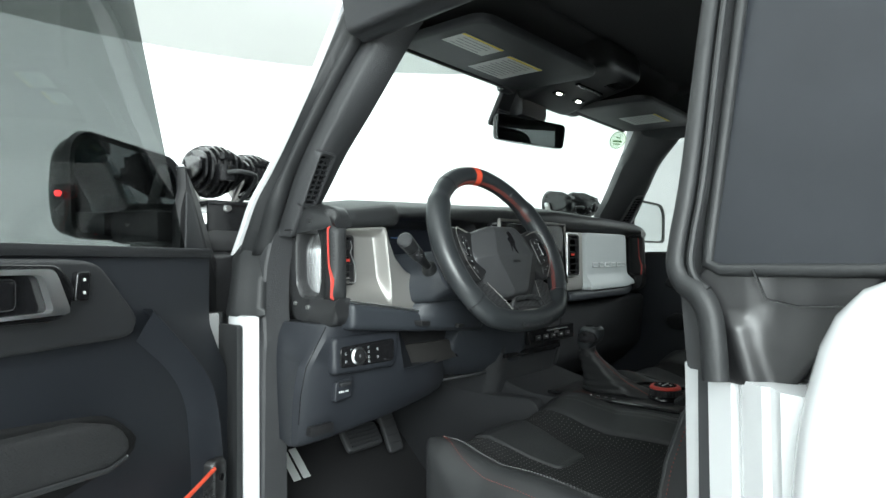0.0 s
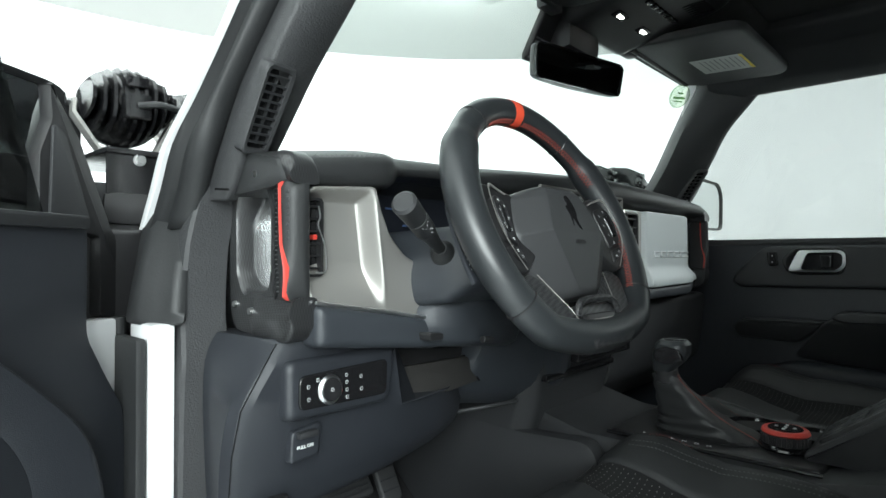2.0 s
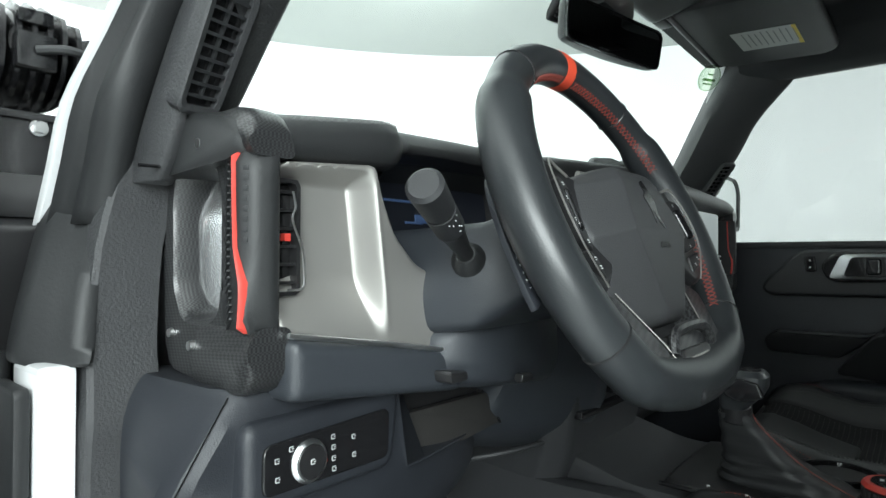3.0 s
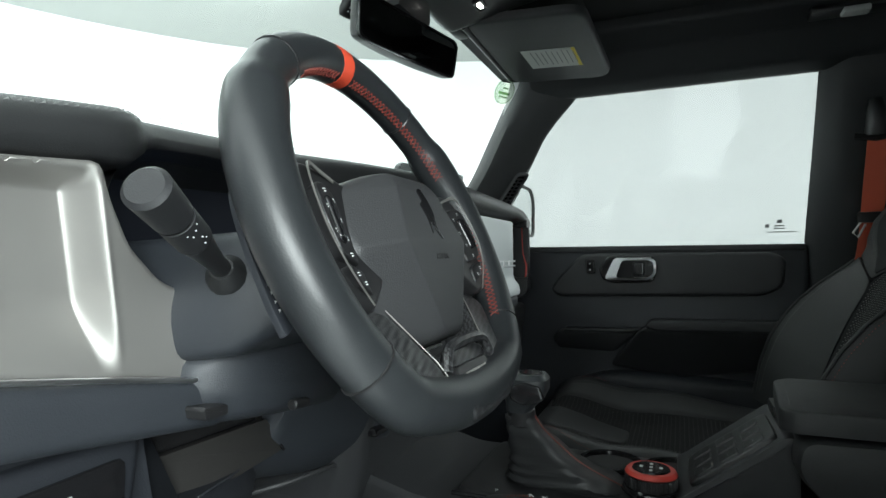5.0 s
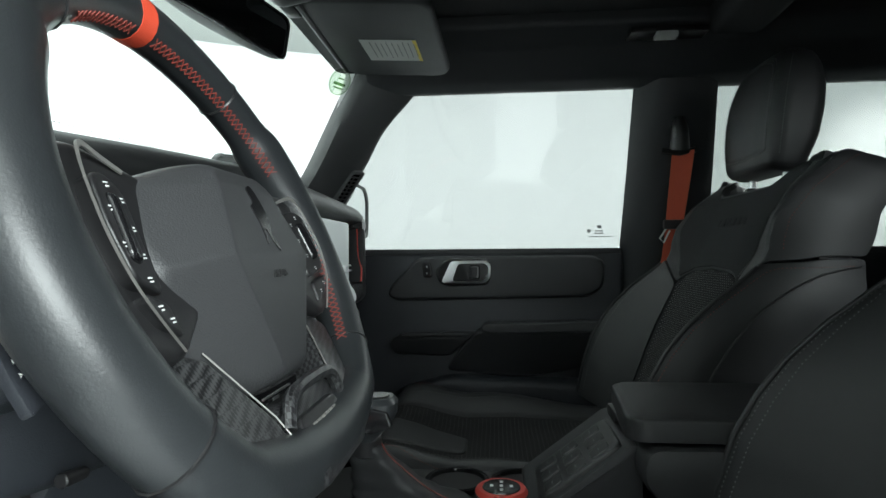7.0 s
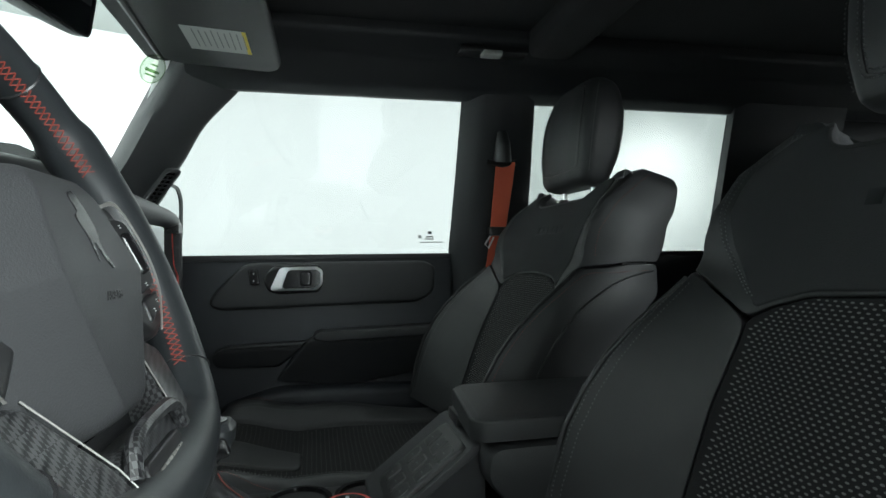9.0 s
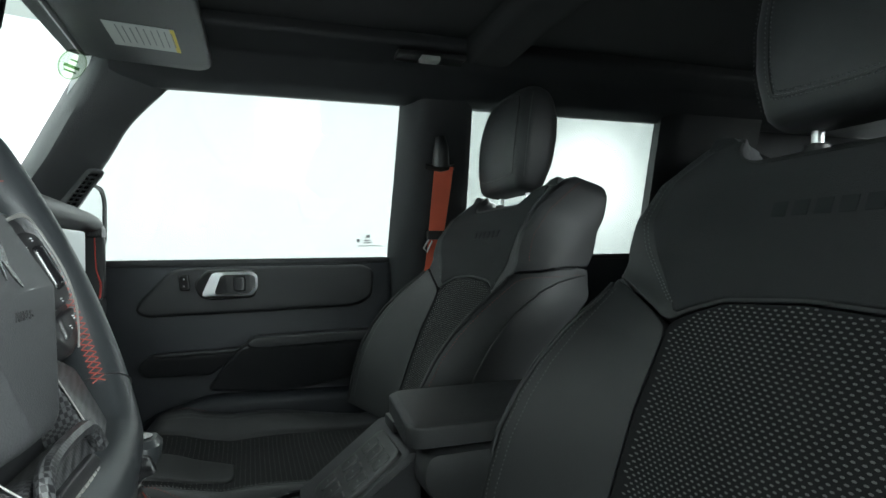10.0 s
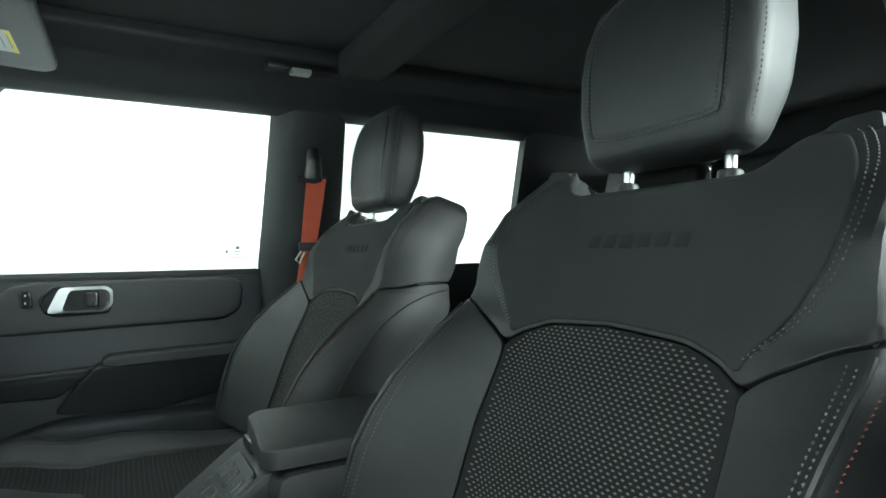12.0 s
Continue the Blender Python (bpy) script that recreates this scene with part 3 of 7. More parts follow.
part("pillar_jamb", loft([[V(x, y, z) for x, y in fold] for z in (0.66, 1.0, 1.284)]), M_WHITE, body, "white painted pillar jamb with pressed folds", sharp=20)
part("glass_frame", tube([V(-0.650, 0.214, 1.80), V(-0.741, 0.243, 1.395), V(-0.7455, 0.243, 1.381), V(-0.7475, 0.232, 1.3755), V(-0.7475, -0.5, 1.3755)], 0.0055, 10), M_RUBBER, body, "black rubber window frame")

part("trim_seam", tube([V(-0.640, 1.036, 1.449), V(-0.668, 1.012, 1.446), V(-0.684, 1.010, 1.445)], 0.0016, 6), M_GLOSS, body)
# headliner, roof and crossbar
part("headliner", box((0, -0.32, 1.925), (1.02, 2.42, 0.03), 0.01), M_HEAD, body, "black cloth headliner")
part("roof", box((0, -0.32, 1.985), (1.38, 2.55, 0.05), 0.02), M_WHITE, body, "white roof panel")
prof = rounded([(0.06, 1.858), (0.045, 1.842), (-0.05, 1.842), (-0.085, 1.87), (-0.085, 1.915), (0.06, 1.915)], 0.012, 4)
part("crossbar", loft([[V(x, p[0] + 0.055, p[1] + 0.016 + 0.018 * (1 - (x / 0.6) ** 2)) for p in prof] for x in np.linspace(-0.6, 0.6, 9)]), M_HEAD, body, "dark roof crossbar")
part("windscreen_header", prism(rounded([(0.945, 1.835), (0.90, 1.822), (0.80, 1.85), (0.70, 1.90), (0.70, 1.93), (0.93, 1.93)], 0.01), YZ, -0.6, 0.6), M_HEAD, body)
part("rear_wall", box((0, -1.52, 1.20), (1.42, 0.06, 0.9), 0.02), M_TRIM, body)
part("rear_header", box((0, -1.50, 1.84), (1.42, 0.08, 0.15), 0.02), M_HEAD, body)
part("floor_pan", box((0, 0.0, 0.755), (1.40, 2.9, 0.05), 0.01), M_CARPET, body, "black carpeted cabin floor")
part("firewall", box((0, 1.36, 1.05), (1.40, 0.05, 0.8), 0.01), M_CARPET, body)
for s in (-1, 1):
    part("cowl_end", box((s * 0.715, 1.33, 1.43), (0.17, 0.26, 0.07), 0.015), M_TRIM, body)
part("cowl", box((0, 1.34, 1.43), (1.50, 0.30, 0.05), 0.02), M_PLASTIC, body, "black plastic cowl below the windscreen")
part("bonnet", prism(rounded([(1.46, 1.36), (2.5, 1.30), (2.5, 1.0), (1.42, 1.0), (1.42, 1.30)], 0.03), YZ, -0.74, 0.74, 0.02), M_WHITE, body, "white bonnet")
for s in (-1, 1):
    part("fender", prism(rounded([(1.20, 0.9), (2.5, 0.9), (2.5, 1.24), (1.28, 1.30), (1.20, 1.28)], 0.03), YZ, s * 0.745, s * 0.92, 0.02), M_WHITE, body)
for y, s in ((1.75, 1), (1.75, -1), (-1.2, 1), (-1.2, -1)):
    w = part("wheel", join(cyl((s * 0.72, y, 0.47), (s * 1.0, y, 0.47), 0.47, 0.47, 40, 0.05)), M_RUBBER, body, "large black off-road tyre")
    part("rim", cyl((s * 0.96, y, 0.47), (s * 1.005, y, 0.47), 0.23, 0.22, 32, 0.01), M_ALLOY, w)


def pane(name, poly, to3, material, parent, label):
    bm = prism(poly, to3, 0.0, 0.005)
    ob = part(name, bm, material, parent, label)
    ob.visible_shadow = False
    return ob


# windscreen: from the dash to the header
WS = basis((0, 1.16, 1.42), (1, 0, 0), (0, -0.245, 0.43), (0, 0.43, 0.245))
pane("windscreen", rounded([(-0.66, 0), (0.66, 0), (0.60, 0.50), (-0.60, 0.50)], 0.03), to(WS), M_GLASS_WS, body, "clear windscreen glass")
sticker_m = basis((0.482, 0.899, 1.772), (0.86, -0.50, 0.0), (-0.25, -0.43, 0.87), (-0.43, -0.75, -0.50))


pw = [(0.258, 1.405), (1.02, 1.405), (0.900, 1.60), (0.835, 1.70), (0.795, 1.752), (0.745, 1.80), (0.224, 1.80)]
pr = [(0.07, 1.405), (0.07, 1.80), (-0.52, 1.80), (-0.52, 1.405)]


# ---- doors ----
hinge = V(-0.798, 1.070, 0)
dd = V(-0.855, -0.519, 0).normalized()
dn = V(0.519, -0.855, 0).normalized()
driver_door = thing("driver_door", (-0.798, 1.07, 0.7), "open driver door with dark slate trim, tinted glass and mesh pocket", "car door")
TD = lambda u, v, w: V(hinge.x + dd.x * u + dn.x * w, hinge.y + dd.y * u + dn.y * w, v)
passenger_door = thing("passenger_door", (0.70, 0.95, 0.7), "closed passenger door with black trim and tinted window", "car door")
TP = lambda u, v, w: V(0.700 - w, 1.24 - u, v)


def front_door(door, T, hand, shift, handle=0.0, lock=0.010, edge=None):
    """The trim of a front door, hand 1 or -1 along its length; shift moves the features along."""
    S = lambda u, v, w: T(u + shift, v, w)
    L = 0.985 - shift
    P = lambda poly, a, b, bev=0.003: prism(poly, S, a, b, bev)
    part("panel", P(rounded((edge or [(-shift, 1.40), (-shift, 0.72)]) + [(L, 0.72), (L, 1.40)], 0.012), -0.09, 0.0, 0.006), M_DOOR, door, "dark slate moulded door panel")
    part("belt_cap", P(rounded([(-shift + 0.004, 1.395), (L - 0.004, 1.395), (L - 0.004, 1.410), (-shift + 0.004, 1.410)], 0.004), -0.04, 0.006, 0.003), M_TRIM, door)
    part("outer_skin", P(rounded([(-shift, 0.66), (L, 0.66), (L, 1.37), (-shift, 1.37)], 0.012), -0.15, -0.094, 0.006), M_WHITE, door, "white painted door skin")
    h = handle
    band = rounded([(0.30 + h, 1.392), (0.255 + h, 1.388), (0.19 + h, 1.320), (0.178 + h, 1.296), (0.20 + h, 1.282), (L - 0.09, 1.290), (L - 0.05, 1.312), (L - 0.045, 1.378), (L - 0.075, 1.392)], 0.018)
    part("upper_band", pad(band, S, lambda u, v: 0.018, depth=0.0, edge=0.009, n=140), M_TRIM, door, "black padded upper band")
    # release handle in its bezel, lock switch before it
    H = lambda u, v, w: S(u + handle, v, w)
    K = lambda u, v, w: S(u + lock, v, w)
    bez = rounded([(0.325, 1.385), (0.300, 1.355), (0.312, 1.324), (0.335, 1.317), (0.432, 1.320), (0.442, 1.36), (0.430, 1.387)], 0.012)
    part("handle_bezel", pad(bez, H, lambda u, v: 0.026, depth=-0.015, edge=0.004, n=60), M_GLOSS, door)
    hp = rounded([(0.340, 1.380), (0.316, 1.326), (0.424, 1.326), (0.438, 1.340), (0.438, 1.372), (0.426, 1.380)], 0.010, 4)
    hi = rounded([(0.358, 1.3735), (0.343, 1.3300), (0.416, 1.3295), (0.4325, 1.342), (0.4325, 1.368), (0.4215, 1.3745)], 0.008, 4)
    hp, hi = resample(hp, 48), resample(hi, 48)
    bm = loft([[H(p[0], p[1], 0.022) for p in hp], [H(p[0], p[1], 0.034) for p in hp], [H(p[0], p[1], 0.036) for p in hi], [H(p[0], p[1], 0.024) for p in hi]], cap=False)
    part("release_handle", bm, M_CHROME, door, "satin chrome release handle")
    part("handle_lever", pad(rounded([(0.385, 1.371), (0.385, 1.335), (0.412, 1.335), (0.412, 1.371)], 0.008), H, lambda u, v: 0.031, depth=-0.02, edge=0.004, n=32, rings=3), M_GLOSS, door)
    sw = part("lock_switch", pad(rounded([(0.258, 1.376), (0.262, 1.340), (0.284, 1.340), (0.280, 1.376)], 0.004), K, lambda u, v: 0.0265, depth=-0.015, edge=0.002, n=32, rings=3), M_GLOSS, door, "black lock switch with pale padlock marks")
    for v in (1.366, 1.350):
        part("padlock_mark", join(box(K(0.271, v, 0.0272), (0.0026, 0.0026, 0.0036), 0.0005)), M_LABEL, sw)
    # armrest, pocket and ridge
    if edge:
        return
    arm = rounded([(0.435, 1.222), (0.40, 1.207), (0.385, 1.190), (0.325, 1.110), (0.50, 1.09), (L - 0.03, 1.13), (L - 0.03, 1.226)], 0.014)
    part("armrest", pad(arm, S, lambda u, v: 0.056 - 0.45 * max(0, 1.205 - v), depth=0.0, edge=0.006, n=120, rings=10), M_TRIM, door, "black padded door armrest")
    ridge = rounded([(0.425, 1.231), (0.41, 1.214), (0.44, 1.206), (L - 0.03, 1.212), (L - 0.03, 1.236)], 0.008)
    part("armrest_cap", pad(ridge, S, lambda u, v: 0.064, depth=-0.01, edge=0.0045, n=90, rings=4), M_TRIM, door)
    pull = rounded([(0.205, 1.198), (0.185, 1.175), (0.195, 1.150), (0.335, 1.145), (0.400, 1.202)], 0.012)
    part("pull_pocket", pad(pull, S, lambda u, v: 0.038 - 0.5 * max(0, 1.19 - v), depth=0.0, edge=0.005, n=90, rings=8), M_TRIM, door)
    part("pocket_lip", pad(rounded([(0.215, 1.203), (0.215, 1.194), (0.385, 1.197), (0.405, 1.208)], 0.004), S, lambda u, v: 0.046, depth=-0.02, edge=0.004, n=40, rings=3), M_TRIM, door)
    low = rounded([(0.20, 1.06), (0.33, 1.10), (L - 0.04, 1.09), (L - 0.04, 0.80), (0.10, 0.80)], 0.03)
    part("map_pocket", pad(low, S, lambda u, v: 0.045, depth=0.0, edge=0.02, n=80), M_DOOR, door, "dark slate door map pocket")


front_door(driver_door, TD, 1, 0.0, 0.018, 0.038, [(0.0, 1.40), (0.0, 1.278), (-0.026, 1.232), (-0.054, 1.188), (-0.062, 1.11), (-0.070, 1.04), (-0.074, 0.72)])
front_door(passenger_door, TP, 1, 0.225)
# curved facet, mesh pocket, glass and mirror of the open door
outer = cr([(0.172, 1.318), (0.098, 1.256), (0.031, 1.192), (0.000, 1.130), (-0.014, 1.037), (-0.018, 0.90)], 30, False)
inner = cr([(0.186, 1.272), (0.113, 1.213), (0.074, 1.155), (0.062, 1.084), (0.057, 1.030), (0.055, 0.90)], 30, False)
rings = [[TD(*o, 0.0), TD(*o, 0.016), TD(*(o * 0.94 + i * 0.06), 0.0185), TD(*(o * 0.88 + i * 0.12), 0.018), TD(*(o * 0.06 + i * 0.94), 0.002), TD(*i, 0.0005)] for o, i in zip(outer, inner)]
part("facet", loft(rings, cap=False, closed=False), M_DOOR, driver_door, "bevelled facet of the door panel")
well = rounded([(0.95, 1.215), (0.40, 1.205), (0.27, 1.186), (0.236, 1.178), (0.19, 1.140), (0.178, 1.122), (0.205, 1.110), (0.40, 1.085), (0.95, 1.10)], 0.020)
part("armrest_well", pad(well, TD, lambda u, v: 0.006, depth=0.0, edge=0.006, n=90), M_CLOTH, driver_door, "black recess round the armrest")
lip_o = rounded([(0.95, 1.225), (0.42, 1.196), (0.302, 1.187), (0.262, 1.174), (0.250, 1.152), (0.256, 1.136), (0.297, 1.126), (0.42, 1.141), (0.95, 1.172)], 0.014)
part("armrest", pad(lip_o, TD, lambda u, v: 0.052 - 0.30 * max(0.0, v - 1.135 - 0.06 * (u - 0.25)), depth=0.0, edge=0.009, n=110, rings=10), M_WEAVE, driver_door, "black woven door armrest")
part("armrest_edge", tube([TD(0.262, 1.133, 0.049), TD(0.297, 1.1275, 0.051), TD(0.42, 1.1425, 0.051), TD(0.95, 1.173, 0.051)], 0.0035, 8), M_TRIM, driver_door)
net = part("net_frame", pad(rounded([(-0.004, 1.045), (0.032, 1.045), (0.036, 0.86), (0.0, 0.86)], 0.008), TD, lambda u, v: 0.030, depth=-0.001, edge=0.006, n=40, rings=3), M_PLASTIC, driver_door, "black mesh pocket bracket")
part("screw", cyl(TD(0.016, 1.015, 0.028), TD(0.016, 1.015, 0.033), 0.006, 0.006, 14), M_GLOSS, net)
part("net_cord", tube([TD(0.034, 1.035, 0.03), TD(0.11, 1.020, 0.034), TD(0.25, 1.000, 0.034), TD(0.6, 0.96, 0.034)], 0.0035, 8), M_REDMARK, driver_door, "orange elastic cord")
bm = bmesh.new()
cell = 0.014
bms = []
for r in range(9):
    for c in range(26):
        u, v = 0.045 + c * cell + (r % 2) * cell / 2, 1.012 - c * 0.0018 - r * cell * 0.86
        ring = [TD(u + 0.0074 * math.cos(k * math.pi / 3 + math.pi / 6), v + 0.0074 * math.sin(k * math.pi / 3 + math.pi / 6), 0.034) for k in range(6)]
        inn = [TD(u + 0.0056 * math.cos(k * math.pi / 3 + math.pi / 6), v + 0.0056 * math.sin(k * math.pi / 3 + math.pi / 6), 0.035) for k in range(6)]
        bms.append(loft([ring, inn], cap=False))
part("mesh_net", join(*bms), M_RUBBER, driver_door, "black hexagon mesh net")
gp = rounded([(0.03, 1.395), (0.98, 1.395), (0.98, 1.93), (0.205, 1.93)], 0.01)
pane("window_glass", gp, lambda u, v, w: TD(u - 0.012, v, -0.035 - w), M_GLASS_DARK, driver_door, "green-tinted frameless door glass")
part("mirror_sail", prism(rounded([(0.016, 1.404), (0.016, 1.48), (0.0, 1.52), (0.004, 1.562), (-0.037, 1.505), (-0.088, 1.40), (-0.121, 1.353), (-0.128, 1.286), (-0.069, 1.292), (-0.069, 1.39)], 0.006), TD, -0.066, -0.048, 0.003), M_PLASTIC, driver_door, "black plastic mirror sail panel")
part("sail_rib", prism(rounded([(0.006, 1.404), (0.002, 1.515), (-0.014, 1.505), (-0.052, 1.404)], 0.006), TD, -0.050, -0.044, 0.002), M_TRIM, driver_door)
part("hinge_plate", prism(rounded([(0.02, 1.292), (-0.076, 1.290), (-0.078, 0.70), (0.02, 0.70)], 0.006), TD, -0.060, -0.030, 0.003), M_WHITE, driver_door, "white painted door end")
part("hinge_seal", tube([TD(-0.086, 1.290, -0.036), TD(-0.088, 0.70, -0.036)], 0.009, 10), M_RUBBER, driver_door)
part("door_edge", prism(rounded([(-0.02, 0.70), (-0.002, 0.70), (-0.002, 1.27), (-0.02, 1.27)], 0.004), TD, -0.15, -0.02, 0.003), M_WHITE, driver_door, "white painted door edge")


def door_mirror(door, m, label):
    """A square-shouldered black door mirror; m: x across, y up, z towards the rear."""
    shell = rounded([(-0.145, -0.085), (0.145, -0.085), (0.150, 0.055), (0.115, 0.092), (-0.120, 0.100), (-0.150, 0.07)], 0.03)
    ob = part("mirror_housing", pad(shell, lambda u, v, w: m @ V(u * 0.93, v * 0.93, -w), lambda u, v: 0.075 - 1.6 * (u * u + v * v), depth=0.012, edge=0.03, n=72), M_PLASTIC, door, label)
    rim = resample(shell, 60)
    inn = [p * 0.90 for p in rim]
    bm = loft([[m @ V(*p, 0.010) for p in rim], [m @ V(*(p * 0.985), 0.022) for p in rim], [m @ V(*p, 0.018) for p in inn], [m @ V(*p, 0.004) for p in inn]], cap=False)
    part("mirror_rim", bm, M_PLASTIC, ob)
    # driver's side: the dark reflected car side is put into the glass colour
    part("mirror_face", loft([[m @ V(*p, 0.0125) for p in inn], [m @ V(*p, 0.0155) for p in inn]]), M_MIRROR_DIM if door.name.startswith("driver") else M_MIRROR, ob, "mirror glass")
    return ob


mm = basis(TD(-0.018, 1.512, -0.19), tuple(-dd), (0, 0, 1), tuple(dn))
door_mirror(driver_door, mm, "black door mirror housing")
part("mirror_arm", box(TD(0.0, 1.45, -0.12), (0.09, 0.10, 0.06), 0.015, Euler((0, 0, radians(30))).to_matrix()), M_PLASTIC, driver_door)
part("side_marker", cyl(mm @ V(-0.1545, -0.012, 0.006), mm @ V(-0.160, -0.012, 0.014), 0.0052, 0.0042, 16, 0.001), M_LED, driver_door, "red glowing marker lamp")
pane("window_glass", rounded(pw, 0.02), lambda u, v, w: V(inner_x(v) + w, u, v), M_GLASS_SIDE, passenger_door, "green-tinted passenger window")
pmm = basis((0.897, 0.985, 1.522), (1, -0.06, 0), (0, 0, 1), (-0.06, -1, 0)) @ Matrix.Scale(0.88, 4)
door_mirror(passenger_door, pmm, "black door mirror housing")
part("mirror_arm", box((0.80, 1.01, 1.435), (0.12, 0.06, 0.05), 0.015), M_PLASTIC, passenger_door)


def rear_door(s):
    door = thing("rear_door", (s * 0.70, 0.05, 0.7), "closed rear door with black trim and dark tinted window", "car door", "rear doors")
    S = (lambda u, v, w: V(s * (0.70 - w), 0.05 - u, v))
    part("panel", prism(rounded([(0.0, 0.72), (0.62, 0.72), (0.62, 1.40), (0.0, 1.40)], 0.012), S, -0.06, 0.0, 0.006), M_DOOR, door)
    part("belt_cap", prism(rounded([(0.0, 1.395), (0.62, 1.395), (0.62, 1.410), (0.0, 1.410)], 0.004), S, -0.04, 0.006, 0.003), M_TRIM, door)
    return door


rd = rear_door(1)
pane("window_glass", rounded(pr, 0.012), lambda u, v, w: V(inner_x(v) + w, u, v), M_GLASS_REAR, rd, "green-tinted rear window")
rd = rear_door(-1)
door_skin = rounded([(0.180, 0.60), (0.176, 1.18), (0.168, 1.27), (0.150, 1.338), (0.124, 1.370), (0.06, 1.382), (-0.60, 1.382), (-0.60, 0.60)], 0.02)
part("outer_skin", pad(door_skin, lambda u, v, w: V(-0.775 - w, u, v), lambda u, v: 0.045 - 0.10 * (v - 1.15) ** 2, depth=0.0, edge=0.03, n=120), M_WHITE, rd, "white painted rear door skin")
pane("window_glass", rounded([(0.247, 1.376), (0.215, 1.80), (-0.52, 1.80), (-0.52, 1.376)], 0.012), lambda u, v, w: V(-(inner_x(v) + 0.012) - w, u, v), mat("dark_rear_glass", (0.020, 0.022, 0.026), 0.35, var=0.25, vscale=14, spec=0.25), rd, "dark grey filmed privacy glass")


# ---- dashboard ----
dash = thing("dashboard", (0, 1.0, 1.25), "black dashboard with satin silver pods and pale passenger panel", "dashboard")


def lerp(x, xs, ys):
    return float(np.interp(x, xs, ys))


xs = [-0.655, -0.64, -0.62, -0.56, -0.53, -0.515, -0.50, -0.485, -0.47, -0.455, -0.44, -0.36, -0.25, -0.20, -0.12, -0.02, 0.06, 0.20, 0.40, 0.50, 0.56, 0.58, 0.595, 0.605, 0.614, 0.62, 0.628]
rings = []
for x in xs:
    f = lerp(x, [-0.655, -0.64, -0.52, -0.50, -0.485, -0.465, -0.24, -0.16, 0.05, 0.50, 0.58, 0.605, 0.62, 0.628], [0.915, 0.905, 0.898, 0.902, 0.912, 0.930, 0.935, 0.905, 0.868, 0.866, 0.872, 0.880, 0.892, 0.91])
    z = lerp(x, [-0.655, -0.60, -0.50, -0.45, -0.36, -0.10, 0.05, 0.30, 0.64], [1.478, 1.487, 1.500, 1.502, 1.506, 1.513, 1.517, 1.512, 1.500])
    zb = lerp(x, [-0.655, -0.50, -0.46, -0.24, -0.15, 0.64], [1.447, 1.456, 1.476, 1.478, 1.472, 1.474])
    rings.append([V(x, f + 0.012, zb - 0.002), V(x, f + 0.002, zb + 0.003), V(x, f, (z + zb) / 2 - 0.004), V(x, f + 0.002, z - 0.015), V(x, f + 0.008, z - 0.006), V(x, f + 0.020, z), V(x, f + 0.07, z + 0.010),
                  V(x, 1.05, z + 0.018), V(x, 1.14, z - 0.01), V(x, 1.14, 1.42), V(x, 1.03, 1.44)])
part("top_pad", loft(rings), M_LEATHER, dash, "black stitched dash top pad", sharp=60)
part("core", prism(rounded([(1.015, 1.42), (1.30, 1.42), (1.30, 1.12), (1.06, 1.12), (1.0, 1.20), (1.0, 1.28), (1.015, 1.30)], 0.02), YZ, -0.56, 0.56), M_PLASTIC, dash)
pad_front = lambda x: lerp(x, [-0.64, -0.52, -0.50, -0.485, -0.465], [0.905, 0.898, 0.902, 0.912, 0.930])
pad_top = lambda x: lerp(x, [-0.655, -0.60, -0.50, -0.45], [1.478, 1.487, 1.500, 1.502])
for off, drop in ((0.009, -0.0052), (0.015, -0.0022)):
    pth = [V(x, pad_front(x) + off, pad_top(x) + drop) for x in np.linspace(-0.61, -0.47, 24)]
    part("stitching", stitches(pth, (0, -0.5, 1)), M_GREYTHREAD, dash, "pale grey stitching")
part("stitching", stitches([V(x, 0.958, lerp(x, [-0.45, -0.36, -0.1], [1.509, 1.5125, 1.5215])) for x in np.linspace(-0.45, -0.1, 30)], (0, 0, 1), 0.003, 0.003), M_GREYTHREAD, dash)
# instrument hood with its dark hollow and screen
hood = cr([(-0.485, 1.362), (-0.512, 1.41), (-0.500, 1.455), (-0.465, 1.474), (-0.36, 1.477), (-0.26, 1.475), (-0.225, 1.45), (-0.225, 1.33), (-0.30, 1.29), (-0.42, 1.30)], 60)
rings = [[V(p[0], 0.922, p[1]) for p in hood], [V(-0.36 + (p[0] + 0.36) * 0.97, 0.93, 1.39 + (p[1] - 1.39) * 0.97) for p in hood], [V(-0.36 + (p[0] + 0.36) * 0.86, 1.0, 1.395 + (p[1] - 1.39) * 0.80) for p in hood]]
part("instrument_hood", loft(rings, cap=False), M_PLASTIC, dash, "black instrument hood")
scr = part("instrument_screen", loft([[V(-0.36 + (p[0] + 0.36) * 0.88, 0.992, 1.395 + (p[1] - 1.39) * 0.82) for p in hood], [V(-0.36 + (p[0] + 0.36) * 0.88, 0.998, 1.395 + (p[1] - 1.39) * 0.82) for p in hood]]), M_SCREEN, dash, "dark instrument display with blue readouts")
for x, z, w, h in ((-0.405, 1.436, 0.06, 0.003), (-0.385, 1.412, 0.03, 0.003), (-0.435, 1.375, 0.02, 0.003), (-0.40, 1.358, 0.05, 0.003), (-0.30, 1.40, 0.05, 0.003), (-0.398, 1.388, 0.036, 0.0022), (-0.400, 1.378, 0.030, 0.0015), (-0.372, 1.417, 0.022, 0.010)):
    part("readout", box((x, 0.990, z), (w, 0.002, h), 0.0005), M_SCREEN_BLUE, scr)
